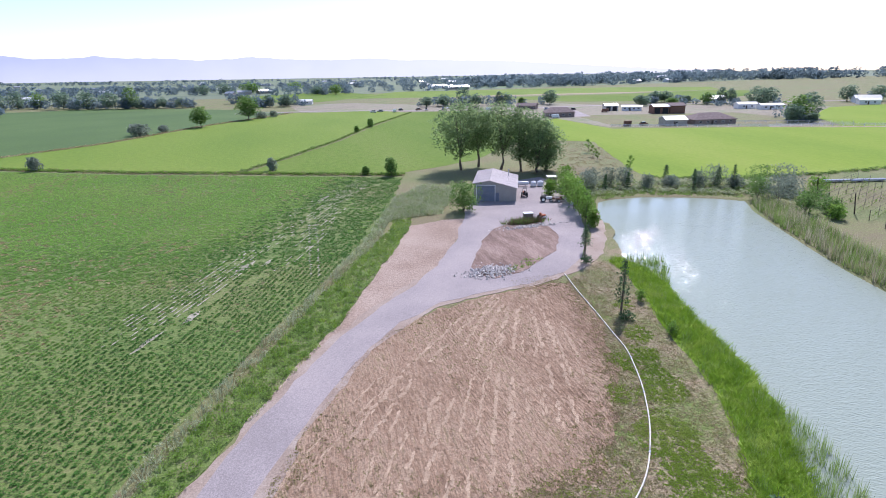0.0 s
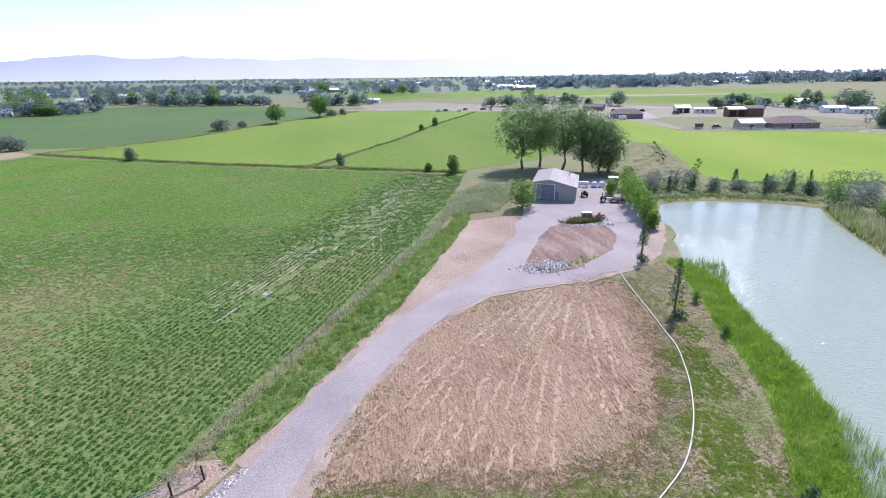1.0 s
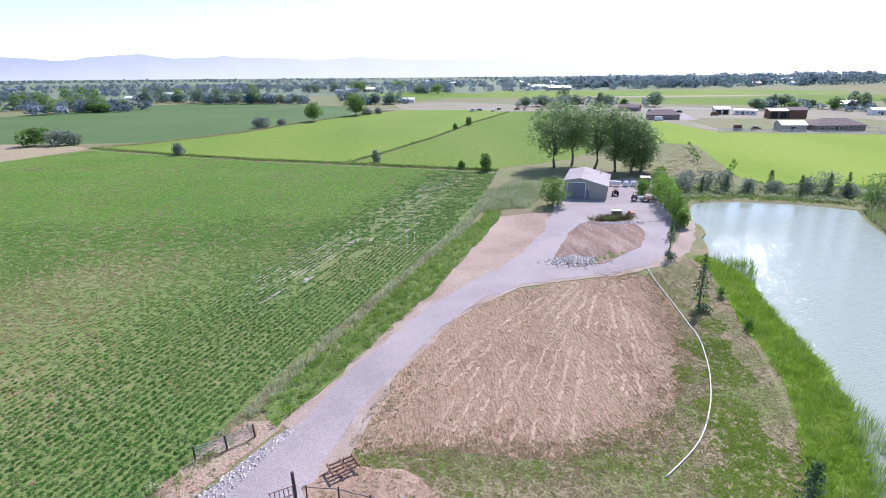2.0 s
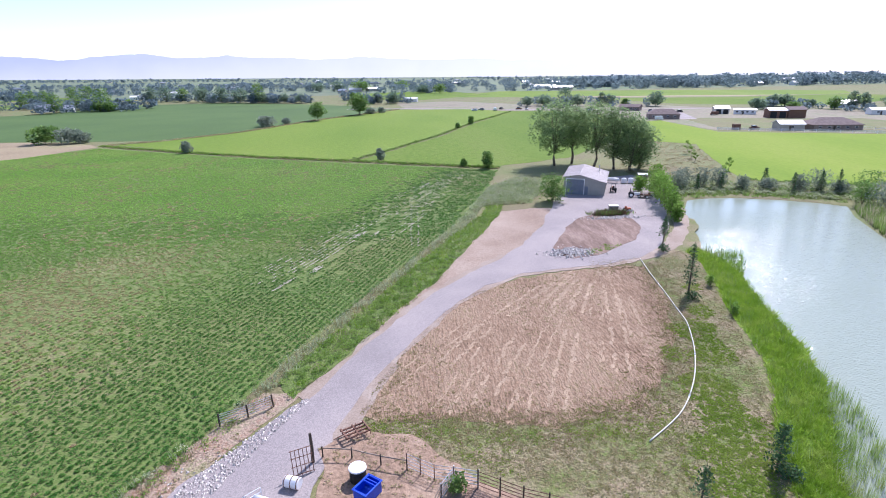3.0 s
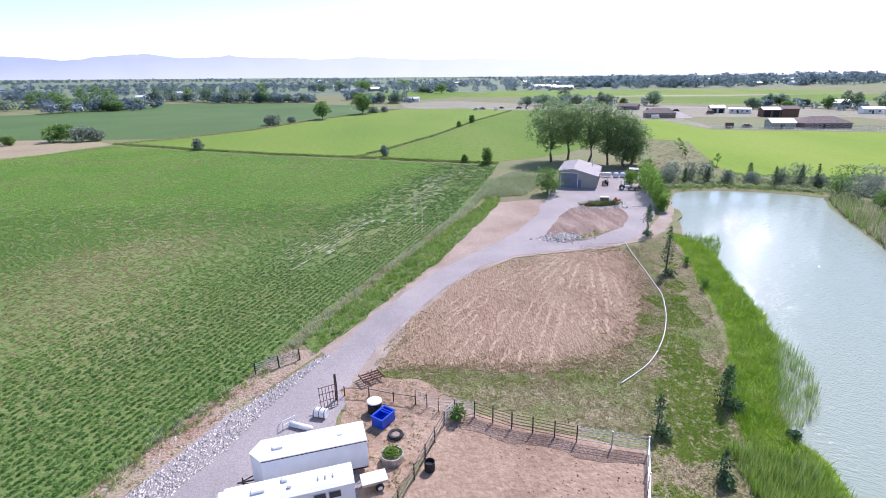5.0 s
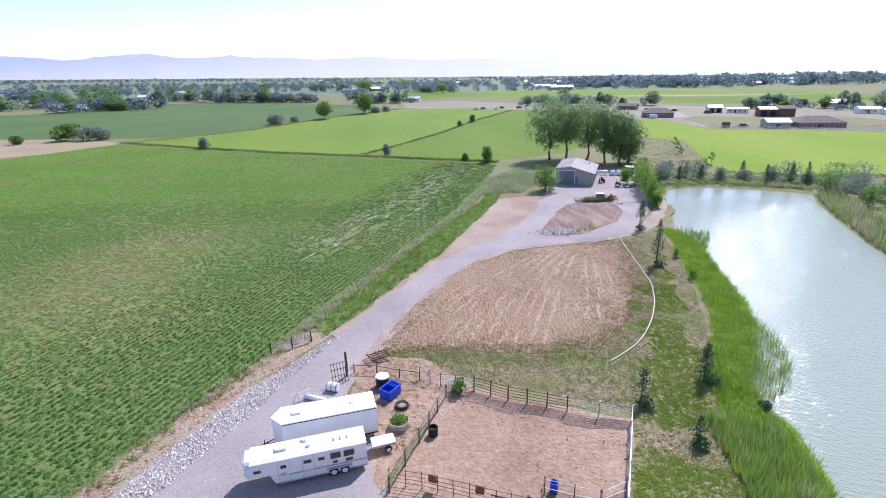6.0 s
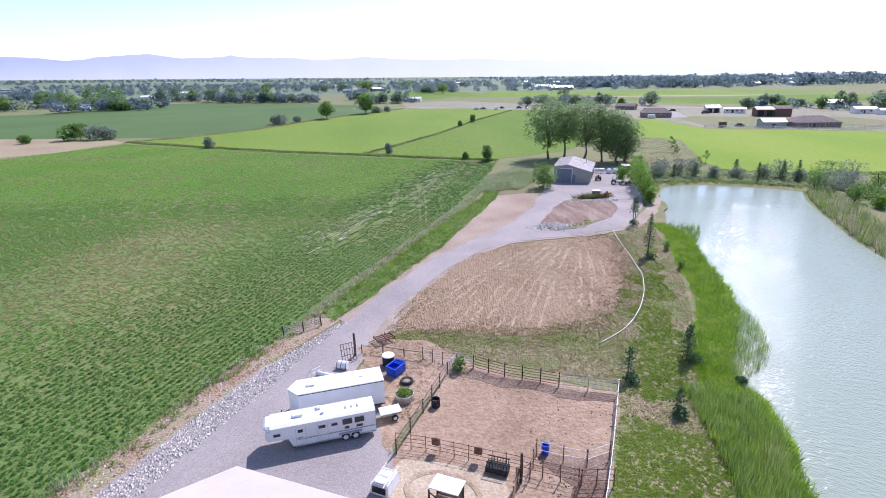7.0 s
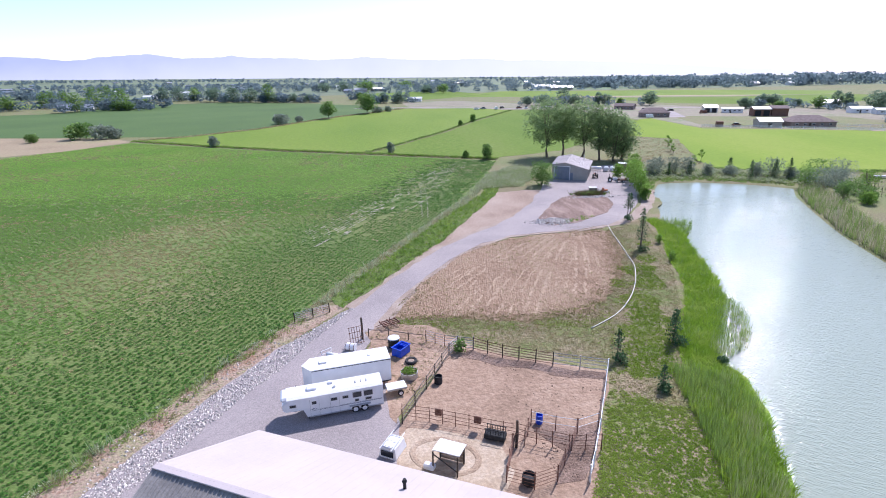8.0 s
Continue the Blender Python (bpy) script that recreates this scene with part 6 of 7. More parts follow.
prism(bm, [(-1.0, -0.8), (1.0, -0.8), (1.0, 0.8), (-1.0, 0.8)], 0.0, 0.95)
for v in bm.verts:
    if v.co.z > 0.5:
        v.co.x *= 0.82
        v.co.y *= 0.78
bmesh.ops.bevel(bm, geom=bm.edges[:], offset=0.06, segments=2, affect="EDGES")
part("shell", bm, M_WHITE, cs0)
bm = bmesh.new()
box(bm, (-0.955, 0, 0.45), (0.06, 1.1, 0.5), m=None)
part("rear_window", bm, M_GLASS, cs0)
bm = bmesh.new()
for y in (-0.5, 0.5):
    tube(bm, [(-1.2, y, 1.05), (1.2, y, 1.05)], 0.04, 5)
for x in (-0.7, 0.0, 0.7):
    tube(bm, [(x, -0.5, 1.02), (x, 0.5, 1.02)], 0.03, 5)
part("rack", bm, M_WHITE, cs0)

# ---- irrigation pipe on the grass ----
HOSE = [(38.9, 95.3), (37.6, 89.3), (36.3, 82), (35.4, 77.5), (34.7, 73.9), (33.4, 70.4), (31.6, 66.5), (28.8, 61.8), (25.2, 57.4), (20.7, 54.0)]
hp = thing("irrigation_pipe", pose(0, 0, 0), "long cream plastic irrigation pipe on the grass", "pipe")
fine = []
for k in range(len(HOSE) - 1):
    p0, p1, p2, p3 = (Vector((*HOSE[min(max(k + j, 0), len(HOSE) - 1)], 0.12)) for j in (-1, 0, 1, 2))
    for s in np.linspace(0, 1, 6, endpoint=False):
        fine.append(0.5 * (2 * p1 + (p2 - p0) * s + (2 * p0 - 5 * p1 + 4 * p2 - p3) * s * s + (3 * p1 - p0 - 3 * p2 + p3) * s ** 3))
fine.append(Vector((*HOSE[-1], 0.12)))
for a0 in range(0, len(fine) - 1, 9):
    bm = bmesh.new()
    tube(bm, fine[a0:a0 + 10], 0.065, 8)
    part("pipe_length", bm, M_PIPE, hp, smooth=True)
bm = bmesh.new()
for a0 in range(9, len(fine) - 1, 9):
    d = (fine[a0 + 1] - fine[a0 - 1]).normalized() * 0.12
    tube(bm, [fine[a0] - d, fine[a0] + d], 0.1, 8)
part("joint", bm, M_STEEL, hp)

# ---- crushed rock, rubble and brush ----
def stones(pts, size, z0):
    """Angular stones: squashed and skewed octahedra."""
    k = len(pts)
    base = np.array([(1, 0, 0), (0, 1, 0), (-1, 0, 0), (0, -1, 0), (0, 0, 1), (0.3, 0.2, -0.6)], float)
    s = size * (0.5 + 0.9 * rng.random((k, 1, 1)))
    v = base[None] * s * (0.6 + 0.7 * rng.random((k, 6, 1))) + rng.normal(size=(k, 6, 3)) * 0.12 * s
    v[:, :, 2] *= 0.75
    v += np.concatenate([pts, np.full((k, 1), z0) if np.ndim(z0) == 0 else z0.reshape(-1, 1)], 1)[:, None, :]
    f = np.array([(0, 1, 4), (1, 2, 4), (2, 3, 4), (3, 0, 4), (1, 0, 5), (2, 1, 5), (3, 2, 5), (0, 3, 5)])
    return v.reshape(-1, 3), (f[None] + np.arange(k)[:, None, None] * 6).reshape(-1, 3)


ROCKS = [(-8.2, 63.2), (-12.1, 58.1), (-15.2, 53.6), (-18.1, 48.1), (-20.2, 44.4), (-22.0, 39.6), (-24.5, 35.1), (-27.5, 28), (-24.5, 28), (-20.5, 36.3), (-18.4, 40.8), (-16.5, 45.0), (-14.5, 48.3), (-12.3, 53.9), (-10.0, 58.6), (-7.8, 62.8)]
ROCK_BED = [(x + 1.3, y - 0.6) if i > 7 else (x, y) for i, (x, y) in enumerate(ROCKS)]
patch("rock_strip", ROCK_BED, 0.07, M_GRAVEL, "grey gravel under crushed rock beside the drive", 0.3, 1.0, "gravel")
stuff("riprap", stones(sprinkle(ROCKS, 0.19), 0.115, 0.09), M_STONE, "pale crushed rock strip beside the drive", "rocks")
stuff("riprap", stones(sprinkle([(-12, 58), (-15, 53.5), (-18, 48), (-22, 39.5), (-27.5, 28), (-30, 28), (-25, 39.5), (-21, 48), (-17.5, 54)][::-1], 0.5, 0.5), 0.10, 0.05), M_STONE, "scattered pale rocks in the ditch", "rocks")
q = np.array((29.2, 99.8)) + rng.normal(size=(420, 2)) * np.array((1.9, 1.1))
stuff("rubble_pile", stones(q, 0.22, 0.12 + 0.55 * np.exp(-(((q[:, 0] - 29.2) / 1.6) ** 2 + ((q[:, 1] - 99.8) / 1.1) ** 2))), M_STONE, "pile of broken concrete and rocks", "rubble")
q = np.array((44.5, 119.3)) + rng.normal(size=(260, 2)) * np.array((2.6, 0.5))
stuff("rubble_pile", stones(q, 0.2, 0.12), M_STONE, "row of pale stones edging the island", "rocks")
q = np.array((44.6, 122.0)) + rng.normal(size=(230, 2)) * np.array((1.7, 0.45))
stuff("brush_pile", blades(q, 0.9, 0.5, 9, 0.07, 0.1, 0.7), M_RUST, "pile of cut brush on the island", "brush")
stuff("brush_pile", blades(q, 0.8, 0.5, 5, 0.09, 0.1, 0.7), M_LEAF, "green twigs in the brush pile", "brush")
stuff("island_weeds", blades(sprinkle([(31, 98), (36, 100.4), (39, 102.6), (36, 103), (32, 100)], 0.5, 0.8), 0.25, 0.3, 7, 0.08, 0.1), M_WEED, "green weeds on the island edge", "weeds")

clod = np.concatenate([sprinkle([(3.5, 49), (6, 50), (13.5, 46), (18.5, 44), (15.5, 37.5), (9.5, 39), (8, 44)][::-1], 0.55, 0.5), sprinkle([(9.4, 37), (14.6, 35.4), (12.2, 30.6), (9.8, 31)][::-1], 0.3, 0.7)])
stuff("dirt_clods", stones(clod, 0.07, 0.045), M_MUCK, "dark manure clods on the corral dirt", "dirt")
clod = sprinkle([(-5.5, 50), (-6, 56), (-3, 58.3), (1, 57), (5, 53), (3.3, 50), (0, 43.5), (-2.2, 40)][::-1], 0.5, 0.6)
stuff("yard_weeds", clumps(clod, 0.1, 0.25, 5, 0.08, 0.08, 2.0), M_DRYGRASS, "sparse dry weeds in the yard", "weeds")
ring = thing("sand_berm", pose(1.6, 34.2, 0.02, 0, 0, -26), "low trodden ring of sand round the shelter", "dirt", kind="structure")
bm = bmesh.new()
tube(bm, [(2.75 * math.cos(k * math.tau / 40), 1.9 * math.sin(k * math.tau / 40), 0.0) for k in range(41)], 0.3, 8, False)
for v in bm.verts:
    v.co.z = v.co.z * 0.3 + 0.02 * math.sin(v.co.x * 3.1 + v.co.y * 2.3)
part("berm", bm, M_BERM, ring)
tub = thing("white_tub", pose(0.25, 32.9, 0.05, 0, 0, -26), "white plastic tub beside the shelter", "tub")
bm = bmesh.new()
box(bm, (0, 0, 0.25), (0.9, 0.6, 0.5), bevel=0.12)
part("tub", bm, M_WHITE, tub)

# ---- clutter by the shed ----
pt = thing("propane_tank", pose(57.6, 152.8, 0.06, 0, 0, -24), "white horizontal propane tank on legs", "tank")
bm = bmesh.new()
tube(bm, [(-1.75, 0, 0.85), (-1.6, 0, 0.85), (-1.35, 0, 0.85), (1.35, 0, 0.85), (1.6, 0, 0.85), (1.75, 0, 0.85)], [0.1, 0.36, 0.5, 0.5, 0.36, 0.1], 16)
part("tank", bm, M_WHITE, pt, smooth=True)
for x in (-0.9, 0.9):
    bm = bmesh.new()
    box(bm, (x, 0, 0.2), (0.15, 0.7, 0.4))
    part("leg", bm, M_CONCRETE, pt)
for x, y in ((60.2, 151.6), (62.0, 151.4)):
    wt = thing("white_tote", pose(x, y, 0.06, 0, 0, -24), "white plastic liquid tank on a pallet", "tank", "white tanks by the shed")
    bm = bmesh.new()
    tube(bm, [(0, 0, 0.15), (0, 0, 1.15), (0, 0, 1.4)], [0.72, 0.72, 0.4], 16)
    part("tank", bm, M_WHITE, wt)
    bm = bmesh.new()
    box(bm, (0, 0, 0.08), (1.5, 1.5, 0.14))
    part("pallet", bm, M_WOOD, wt)
bx = thing("box_trailer", pose(64.9, 151.0, 0.06, 0, 0, -20), "brown box trailer with a pale roof", "trailer")
bm = bmesh.new()
box(bm, (0, 0, 1.4), (2.3, 2.6, 1.9), bevel=0.04)
part("body", bm, M_WOOD, bx)
bm = bmesh.new()
box(bm, (0, 0, 2.4), (2.45, 2.75, 0.1), bevel=0.03)
part("roof", bm, M_WHITE_ROOF, bx)
for y in (-0.9, 0.9):
    wheel_parts(bx, 0.0, y, 0.36, 0.22, -1)


def tractor(x, y, rz, paint, label):
    t = thing("tractor", pose(x, y, 0.06, 0, 0, rz), label, "tractor")
    bm = bmesh.new()
    box(bm, (0.75, 0, 0.85), (1.4, 0.55, 0.5), bevel=0.06)
    part("hood", bm, paint, t)
    bm = bmesh.new()
    box(bm, (-0.35, 0, 0.7), (1.0, 0.6, 0.4), bevel=0.04)
    part("body", bm, M_DARK, t)
    bm = bmesh.new()
    box(bm, (-0.55, 0, 1.05), (0.45, 0.5, 0.12), bevel=0.03)
    box(bm, (-0.8, 0, 1.3), (0.1, 0.5, 0.45), bevel=0.03)
    part("seat", bm, M_DARK, t)
    bm = bmesh.new()
    for yy in (-0.45, 0.45):
        tube(bm, [(-0.85, yy, 0.8), (-0.85, yy, 2.1)], 0.04, 5)
    tube(bm, [(-0.85, -0.45, 2.1), (-0.85, 0.45, 2.1)], 0.04, 5)
    part("roll_bar", bm, M_DARK, t)
    bm = bmesh.new()
    tube(bm, [(0.1, 0, 1.0), (-0.05, 0, 1.3)], 0.03, 5)
    tube(bm, [(-0.03, 0, 1.28), (-0.07, 0, 1.32)], 0.2, 12)
    part("steering_wheel", bm, M_DARK, t)
    for xx, r, yy in ((-0.6, 0.58, 0.62), (1.2, 0.36, 0.5)):
        for sd0 in (-1, 1):
            wheel_parts(t, xx, sd0 * yy, r, 0.3, sd0)
    return t


tractor(53.5, 142.3, 70, M_RED, "small red and black farm tractor by the shed")
tractor(56.0, 136.2, -20, M_WHITE, "small white and black garden tractor")
ut = thing("flat_trailer", pose(58.3, 135.2, 0.06, 0, 0, -10), "dark low flat trailer loaded with scrap", "trailer")
bm = bmesh.new()
box(bm, (0, 0, 0.55), (3.0, 1.6, 0.1))
part("deck", bm, M_WOOD_DARK, ut)
bm = bmesh.new()
for x, y, w, h in ((-0.8, 0.2, 0.7, 0.3), (0.3, -0.3, 0.9, 0.25), (1.0, 0.3, 0.5, 0.5)):
    box(bm, (x, y, 0.6 + h / 2), (w, w * 0.7, h), 20 * x, 0.03)
part("load", bm, M_RUST, ut)
for y, sd0 in ((-0.85, -1), (0.85, 1)):
    wheel_parts(ut, 0.2, y, 0.33, 0.2, sd0)
lo = thing("loader_bucket", pose(60.8, 131.2, 0.06, 0, 0, -60), "pale steel loader bucket on the gravel", "implement")
bm = bmesh.new()
prism(bm, [(-1.0, -0.5), (1.0, -0.5), (1.0, 0.5), (-1.0, 0.5)], 0.0, 0.7)
for v in bm.verts:
    if v.co.z > 0.4 and v.co.y > 0:
        v.co.y *= 0.2
part("bucket", bm, M_WHITE, lo)
bm = bmesh.new()
for x in (-0.6, 0.6):
    tube(bm, [(x, 0.2, 0.4), (x, 1.2, 1.0), (x, 2.0, 0.5)], 0.07, 5)
part("arms", bm, M_DARK, lo)
cr = thing("wooden_crate", pose(46.2, 124.2, 0.08, 0, 0, -10), "grey weathered crate with a pale lid", "crate")
bm = bmesh.new()
for k in range(5):
    box(bm, (0, -0.6, 0.15 + k * 0.25), (1.8, 0.05, 0.22))
    box(bm, (0, 0.6, 0.15 + k * 0.25), (1.8, 0.05, 0.22))
    box(bm, (-0.88, 0, 0.15 + k * 0.25), (0.05, 1.15, 0.22))
    box(bm, (0.88, 0, 0.15 + k * 0.25), (0.05, 1.15, 0.22))
part("slats", bm, M_WOOD, cr)
bm = bmesh.new()
box(bm, (0, 0, 1.3), (1.95, 1.35, 0.07), bevel=0.02)
part("lid", bm, M_WHITE_ROOF, cr)
om = thing("riding_mower", pose(49.1, 123.8, 0.08, 0, 0, 15), "orange riding mower parked by the brush pile", "mower")
bm = bmesh.new()
box(bm, (0.1, 0, 0.6), (1.3, 0.75, 0.35), bevel=0.08)
box(bm, (-0.45, 0, 0.95), (0.4, 0.5, 0.5), bevel=0.08)
part("body", bm, M_RED, om)
bm = bmesh.new()
box(bm, (0.1, 0, 0.3), (1.1, 1.2, 0.2), bevel=0.05)
part("deck", bm, M_WHITE, om)
for xx, r, yy in ((-0.5, 0.3, 0.55), (0.7, 0.2, 0.5)):
    for sd0 in (-1, 1):
        wheel_parts(om, xx, sd0 * yy, r, 0.18, sd0)

# ---- trellis rows beyond the pond ----
for k in range(2, 10):
    x0, y0 = 119.5 - 2.35 * k, 128.5 - 4.6 * k
    tr = thing("vine_trellis", pose(x0, y0, 0, 0, 0, 21), "wire trellis row of tall poles with sparse vines", "trellis", "trellis rows by the pond")
    bm = bmesh.new()
    tall = k in (2, 5, 8)
    tube(bm, [(0.0, 0, 0), (-1.7, 0.1, 4.4) if tall else (-0.5, 0.05, 2.2)], [0.13, 0.10] if tall else [0.07, 0.06], 6)
    part("end_post", bm, M_WOOD_DARK, tr, "leaning dark end post")
    bm = bmesh.new()
    tube(bm, [(0, 0, 0), (0, 0, 2.3)], [0.06, 0.045], 5)
    pm = part("post", bm, M_WOOD, tr)
    pm.location = (5, 0, 0)
    for j in range(2, 6):
        c = new("post", pm.data)
        c.parent, c.location = tr, (j * 5.0, 0, 0)
    for h, sag in ((2.1, 0.08), (1.0, 0.1)):
        bm = bmesh.new()
        tube(bm, [(-1.4 + x, 0, h - sag * (x % 5 > 0)) for x in np.arange(0, 27, 2.5)], 0.025, 4)
        part("wire", bm, M_DARK, tr)
    n = 150
    px0, pz = rng.random(n) * 25 + 1, rng.random(n) ** 1.5 * 1.5
    px0 = np.round(px0 / 1.6) * 1.6 + rng.normal(size=n) * 0.12
    v, f = leaves(np.stack([px0, rng.normal(size=n) * 0.12, pz], -1), 0.15, 0.1)
    vn = new("vine", soup("vine", v, f, M_REED))
    vn.parent = tr

pst = thing("pipe_stack", pose(134.8, 127.6, 0, 0, 0, -15), "long low stack of pale irrigation pipe beyond the trellis", "pipes")
for x in (-7.5, -2.5, 2.5, 7.5):
    bm = bmesh.new()
    box(bm, (x, 0, 0.15), (0.25, 1.6, 0.3), bevel=0.02)
    part("sleeper", bm, M_WOOD, pst)
for y, z in ((-0.6, 0.42), (-0.36, 0.42), (-0.12, 0.42), (0.12, 0.42), (0.36, 0.42), (0.6, 0.42), (-0.48, 0.62), (-0.24, 0.62), (0.0, 0.62), (0.24, 0.62), (0.48, 0.62)):
    bm = bmesh.new()
    tube(bm, [(-8.8, y, z), (8.8, y, z)], 0.115, 8)
    part("pipe", bm, M_STEEL, pst)

# ---- distant farmsteads ----
patch("farm_lot", [(8, 470), (40, 418), (88, 418), (128, 402), (143, 312), (152, 318), (153, 264), (222, 229), (330, 196), (345, 330), (235, 398), (212, 445), (120, 480), (60, 560), (0, 560)], 0.02, M_LOT, "tan dirt farm lots between fields", 1.0, 6, "dirt")
patch("paddock", [(158, 268), (215, 238), (262, 232), (262, 300), (232, 306), (205, 316), (182, 326), (168, 316)], 0.04, M_GROUND, "pale dry paddock among farm buildings", 1.0, 5)
patch("hay_field", [(60, 650), (150, 800), (420, 700), (520, 610), (480, 550), (350, 545), (190, 590)], 0.03, M_FIELD_LIME, "yellow-green field before a tree belt", 1.0, 8, drape=True)
patch("hay_field", [(200, 560), (340, 530), (470, 540), (480, 480), (345, 400), (300, 410), (235, 450)], 0.035, M_FIELD_SAGE, "pale green pasture behind the farms", 1.0, 8)
patch("hay_field", [(272, 254), (300, 275), (338, 299), (430, 300), (430, 170), (345, 192), (264, 214), (248, 220)][::-1], 0.045, M_FIELD_RIGHT, "bright green field beside the ranch lane", 1.0, 6)
patch("country_road", [(217, 231), (240, 219), (300, 193), (420, 150), (420, 147), (300, 189.5), (239, 215.5), (216, 228)][::-1], 0.06, M_GRAVEL_EDGE, "pale dirt lane along a hay field", 0.4, 4, "road")
patch("farm_lot", [(190, 588), (345, 545), (420, 548), (330, 575), (180, 610)], 0.05, M_FIELD_BARE, "narrow tan stubble strip", 1.0, 8)
patch("hay_field", [(-40, 620), (30, 600), (120, 700), (60, 900), (-60, 800)], 0.03, M_FIELD_SAGE, "pale green field by the tree belt", 1.0, 8, drape=True)
patch("hay_field", [(-560, 560), (-395, 560), (-330, 760), (-520, 900)], 0.03, M_FIELD_SAGE, "pale field behind a farmstead", 1.0, 8, drape=True)
patch("farm_lot", [(-420, 478), (-300, 488), (-268, 620), (-330, 640), (-420, 560)], 0.03, M_GROUND, "dry yard round a white farmhouse", 1.0, 6, "dirt")
patch("country_road", [(-40, 470), (20, 462), (130, 408), (240, 392), (420, 330), (420, 334), (240, 397), (130, 413), (20, 468), (-40, 476)][::-1], 0.07, M_GRAVEL, "pale straight country road", 0.2, 8, "road")
patch("farm_track", [(166, 322), (176, 318), (200, 392), (190, 398)], 0.06, M_GRAVEL, "wide pale gravel farm track", 0.6, 4, "road")


def house(name, x, y, rz, w, d, h, ridge, wall_m, roof_m, label, hip=0.0, windows=4, openings=0, group=""):
    """A low building: walls, pitched roof with eaves, windows or dark panels for open bays, a door."""
    t = thing(name, pose(x, y, float(far_z(x, y)), 0, 0, rz), label, name.split("_")[-1], group)
    bm = bmesh.new()
    prism(bm, [(0, 0), (w, 0), (w, d), (0, d)], 0, h)
    if not hip:
        for xx in (0.0, w):
            a0 = [bm.verts.new((xx, yy, zz)) for yy, zz in ((0, h), (d / 2, ridge), (d, h))]
            bm.faces.new(a0)
    part("wall", bm, wall_m, t)
    o = 0.45
    for sgn in (0, 1):
        bm = bmesh.new()
        e0, e1 = (-o, d + o)[sgn], d / 2
        a0 = [(-o, e0, h - 0.1), (w + o, e0, h - 0.1), (w - hip + (o if not hip else 0), e1, ridge), (hip - (o if not hip else 0), e1, ridge)]
        lo0, hi0 = [bm.verts.new(p) for p in a0], [bm.verts.new((p[0], p[1], p[2] + 0.18)) for p in a0]
        bm.faces.new(lo0)
        bm.faces.new(hi0[::-1])
        for k in range(4):
            j = (k + 1) % 4
            bm.faces.new((lo0[k], lo0[j], hi0[j], hi0[k]))
        part("roof", bm, roof_m, t)
        if hip:
            bm = bmesh.new()
            xe, xr = ((-o, hip), (w + o, w - hip))[sgn]
            bm.faces.new([bm.verts.new(p) for p in ((xe, -o, h + 0.05), (xe, d + o, h + 0.05), (xr, d / 2, ridge + 0.17))])
            part("roof", bm, roof_m, t)
    for k in range(windows):
        bm = bmesh.new()
        xx = w * (k + 0.7) / (windows + 0.4)
        box(bm, (xx, -0.03, h * 0.58), (min(1.4, w / windows * 0.5), 0.08, h * 0.36), bevel=0.03)
        wf = part("window", bm, M_WHITE, t)
        bm = bmesh.new()
        box(bm, (xx, -0.075, h * 0.58), (min(1.4, w / windows * 0.5) - 0.2, 0.03, h * 0.36 - 0.2))
        part("pane", bm, M_GLASS, wf)
    # a flat dark panel is drawn for the shade inside each bay
    for k in range(openings):
        bm = bmesh.new()
        box(bm, (w * (k + 0.5) / openings, -0.03, h * 0.42), (w / openings * 0.7, 0.06, h * 0.82), bevel=0.02)
        part("bay_shade", bm, M_DARK, t, "dark panel as the shade of an open bay")
    if windows:
        bm = bmesh.new()
        box(bm, (w * 0.42, -0.03, 1.02), (0.95, 0.08, 2.04), bevel=0.02)
        part("door", bm, M_WOOD_DARK, t)
    return t


house("ranch_house", 193, 250.5, -9, 21.5, 13, 2.5, 5.2, M_BRICK, M_ROOF_BROWN, "long brown ranch house with a hipped shingle roof", 5.5, 5)
house("detached_garage", 179.2, 254.2, -15, 10.4, 9, 2.8, 4.3, M_SIDING_TAN, M_WHITE_ROOF, "tan garage with a pale roof", 0, 1)
house("red_barn", 216.4, 314, -18, 9.5, 9, 4.2, 5.4, M_RUST, M_WHITE_ROOF, "rust-red barn with a white roof", 0, 0, 2)
house("dark_barn", 226, 311, -18, 9, 10, 4.6, 6.0, M_RUST, M_ROOF_BROWN, "dark red barn beside a white-roofed one", 0, 0, 0)
house("machine_shed", 204.5, 348.4, -18, 8.4, 8, 3.4, 4.6, M_STEEL, M_STEEL, "grey machine shed with two open bays", 0, 0, 2)
house("mobile_home", 214.5, 344.5, -35, 12.5, 4, 2.7, 3.3, M_WHITE, M_WHITE_ROOF, "long white mobile home", 0, 4)
house("brown_house", 149.5, 325, -18, 17, 11, 2.8, 5.4, M_BRICK, M_ROOF_BROWN, "brown house with a wide shingle roof", 3.5, 4)
house("low_house", 161, 396, -38, 14, 8, 2.5, 4.2, M_BRICK, M_ROOF_BROWN, "low brown house by the road", 0, 4)
house("white_house", 306, 372, -25, 14, 9, 3.0, 5.2, M_WHITE, M_STEEL, "white house under trees by the road", 0, 4)
house("white_shed", 284, 318, -18, 12, 7, 2.8, 4.0, M_WHITE, M_WHITE_ROOF, "low white shed by a lane", 0, 2)
house("white_shed", 290, 306, -18, 14, 6, 2.6, 3.6, M_WHITE, M_WHITE_ROOF, "long white shed by a lane", 0, 3)
house("white_house", 384, 318, -35, 15, 9, 3.0, 5.0, M_WHITE, M_STEEL, "white house behind a green field", 0, 4)
house("white_shed", 372, 306, -35, 12, 7, 2.8, 4.0, M_WHITE, M_WHITE_ROOF, "low white shed behind a green field", 0, 2)
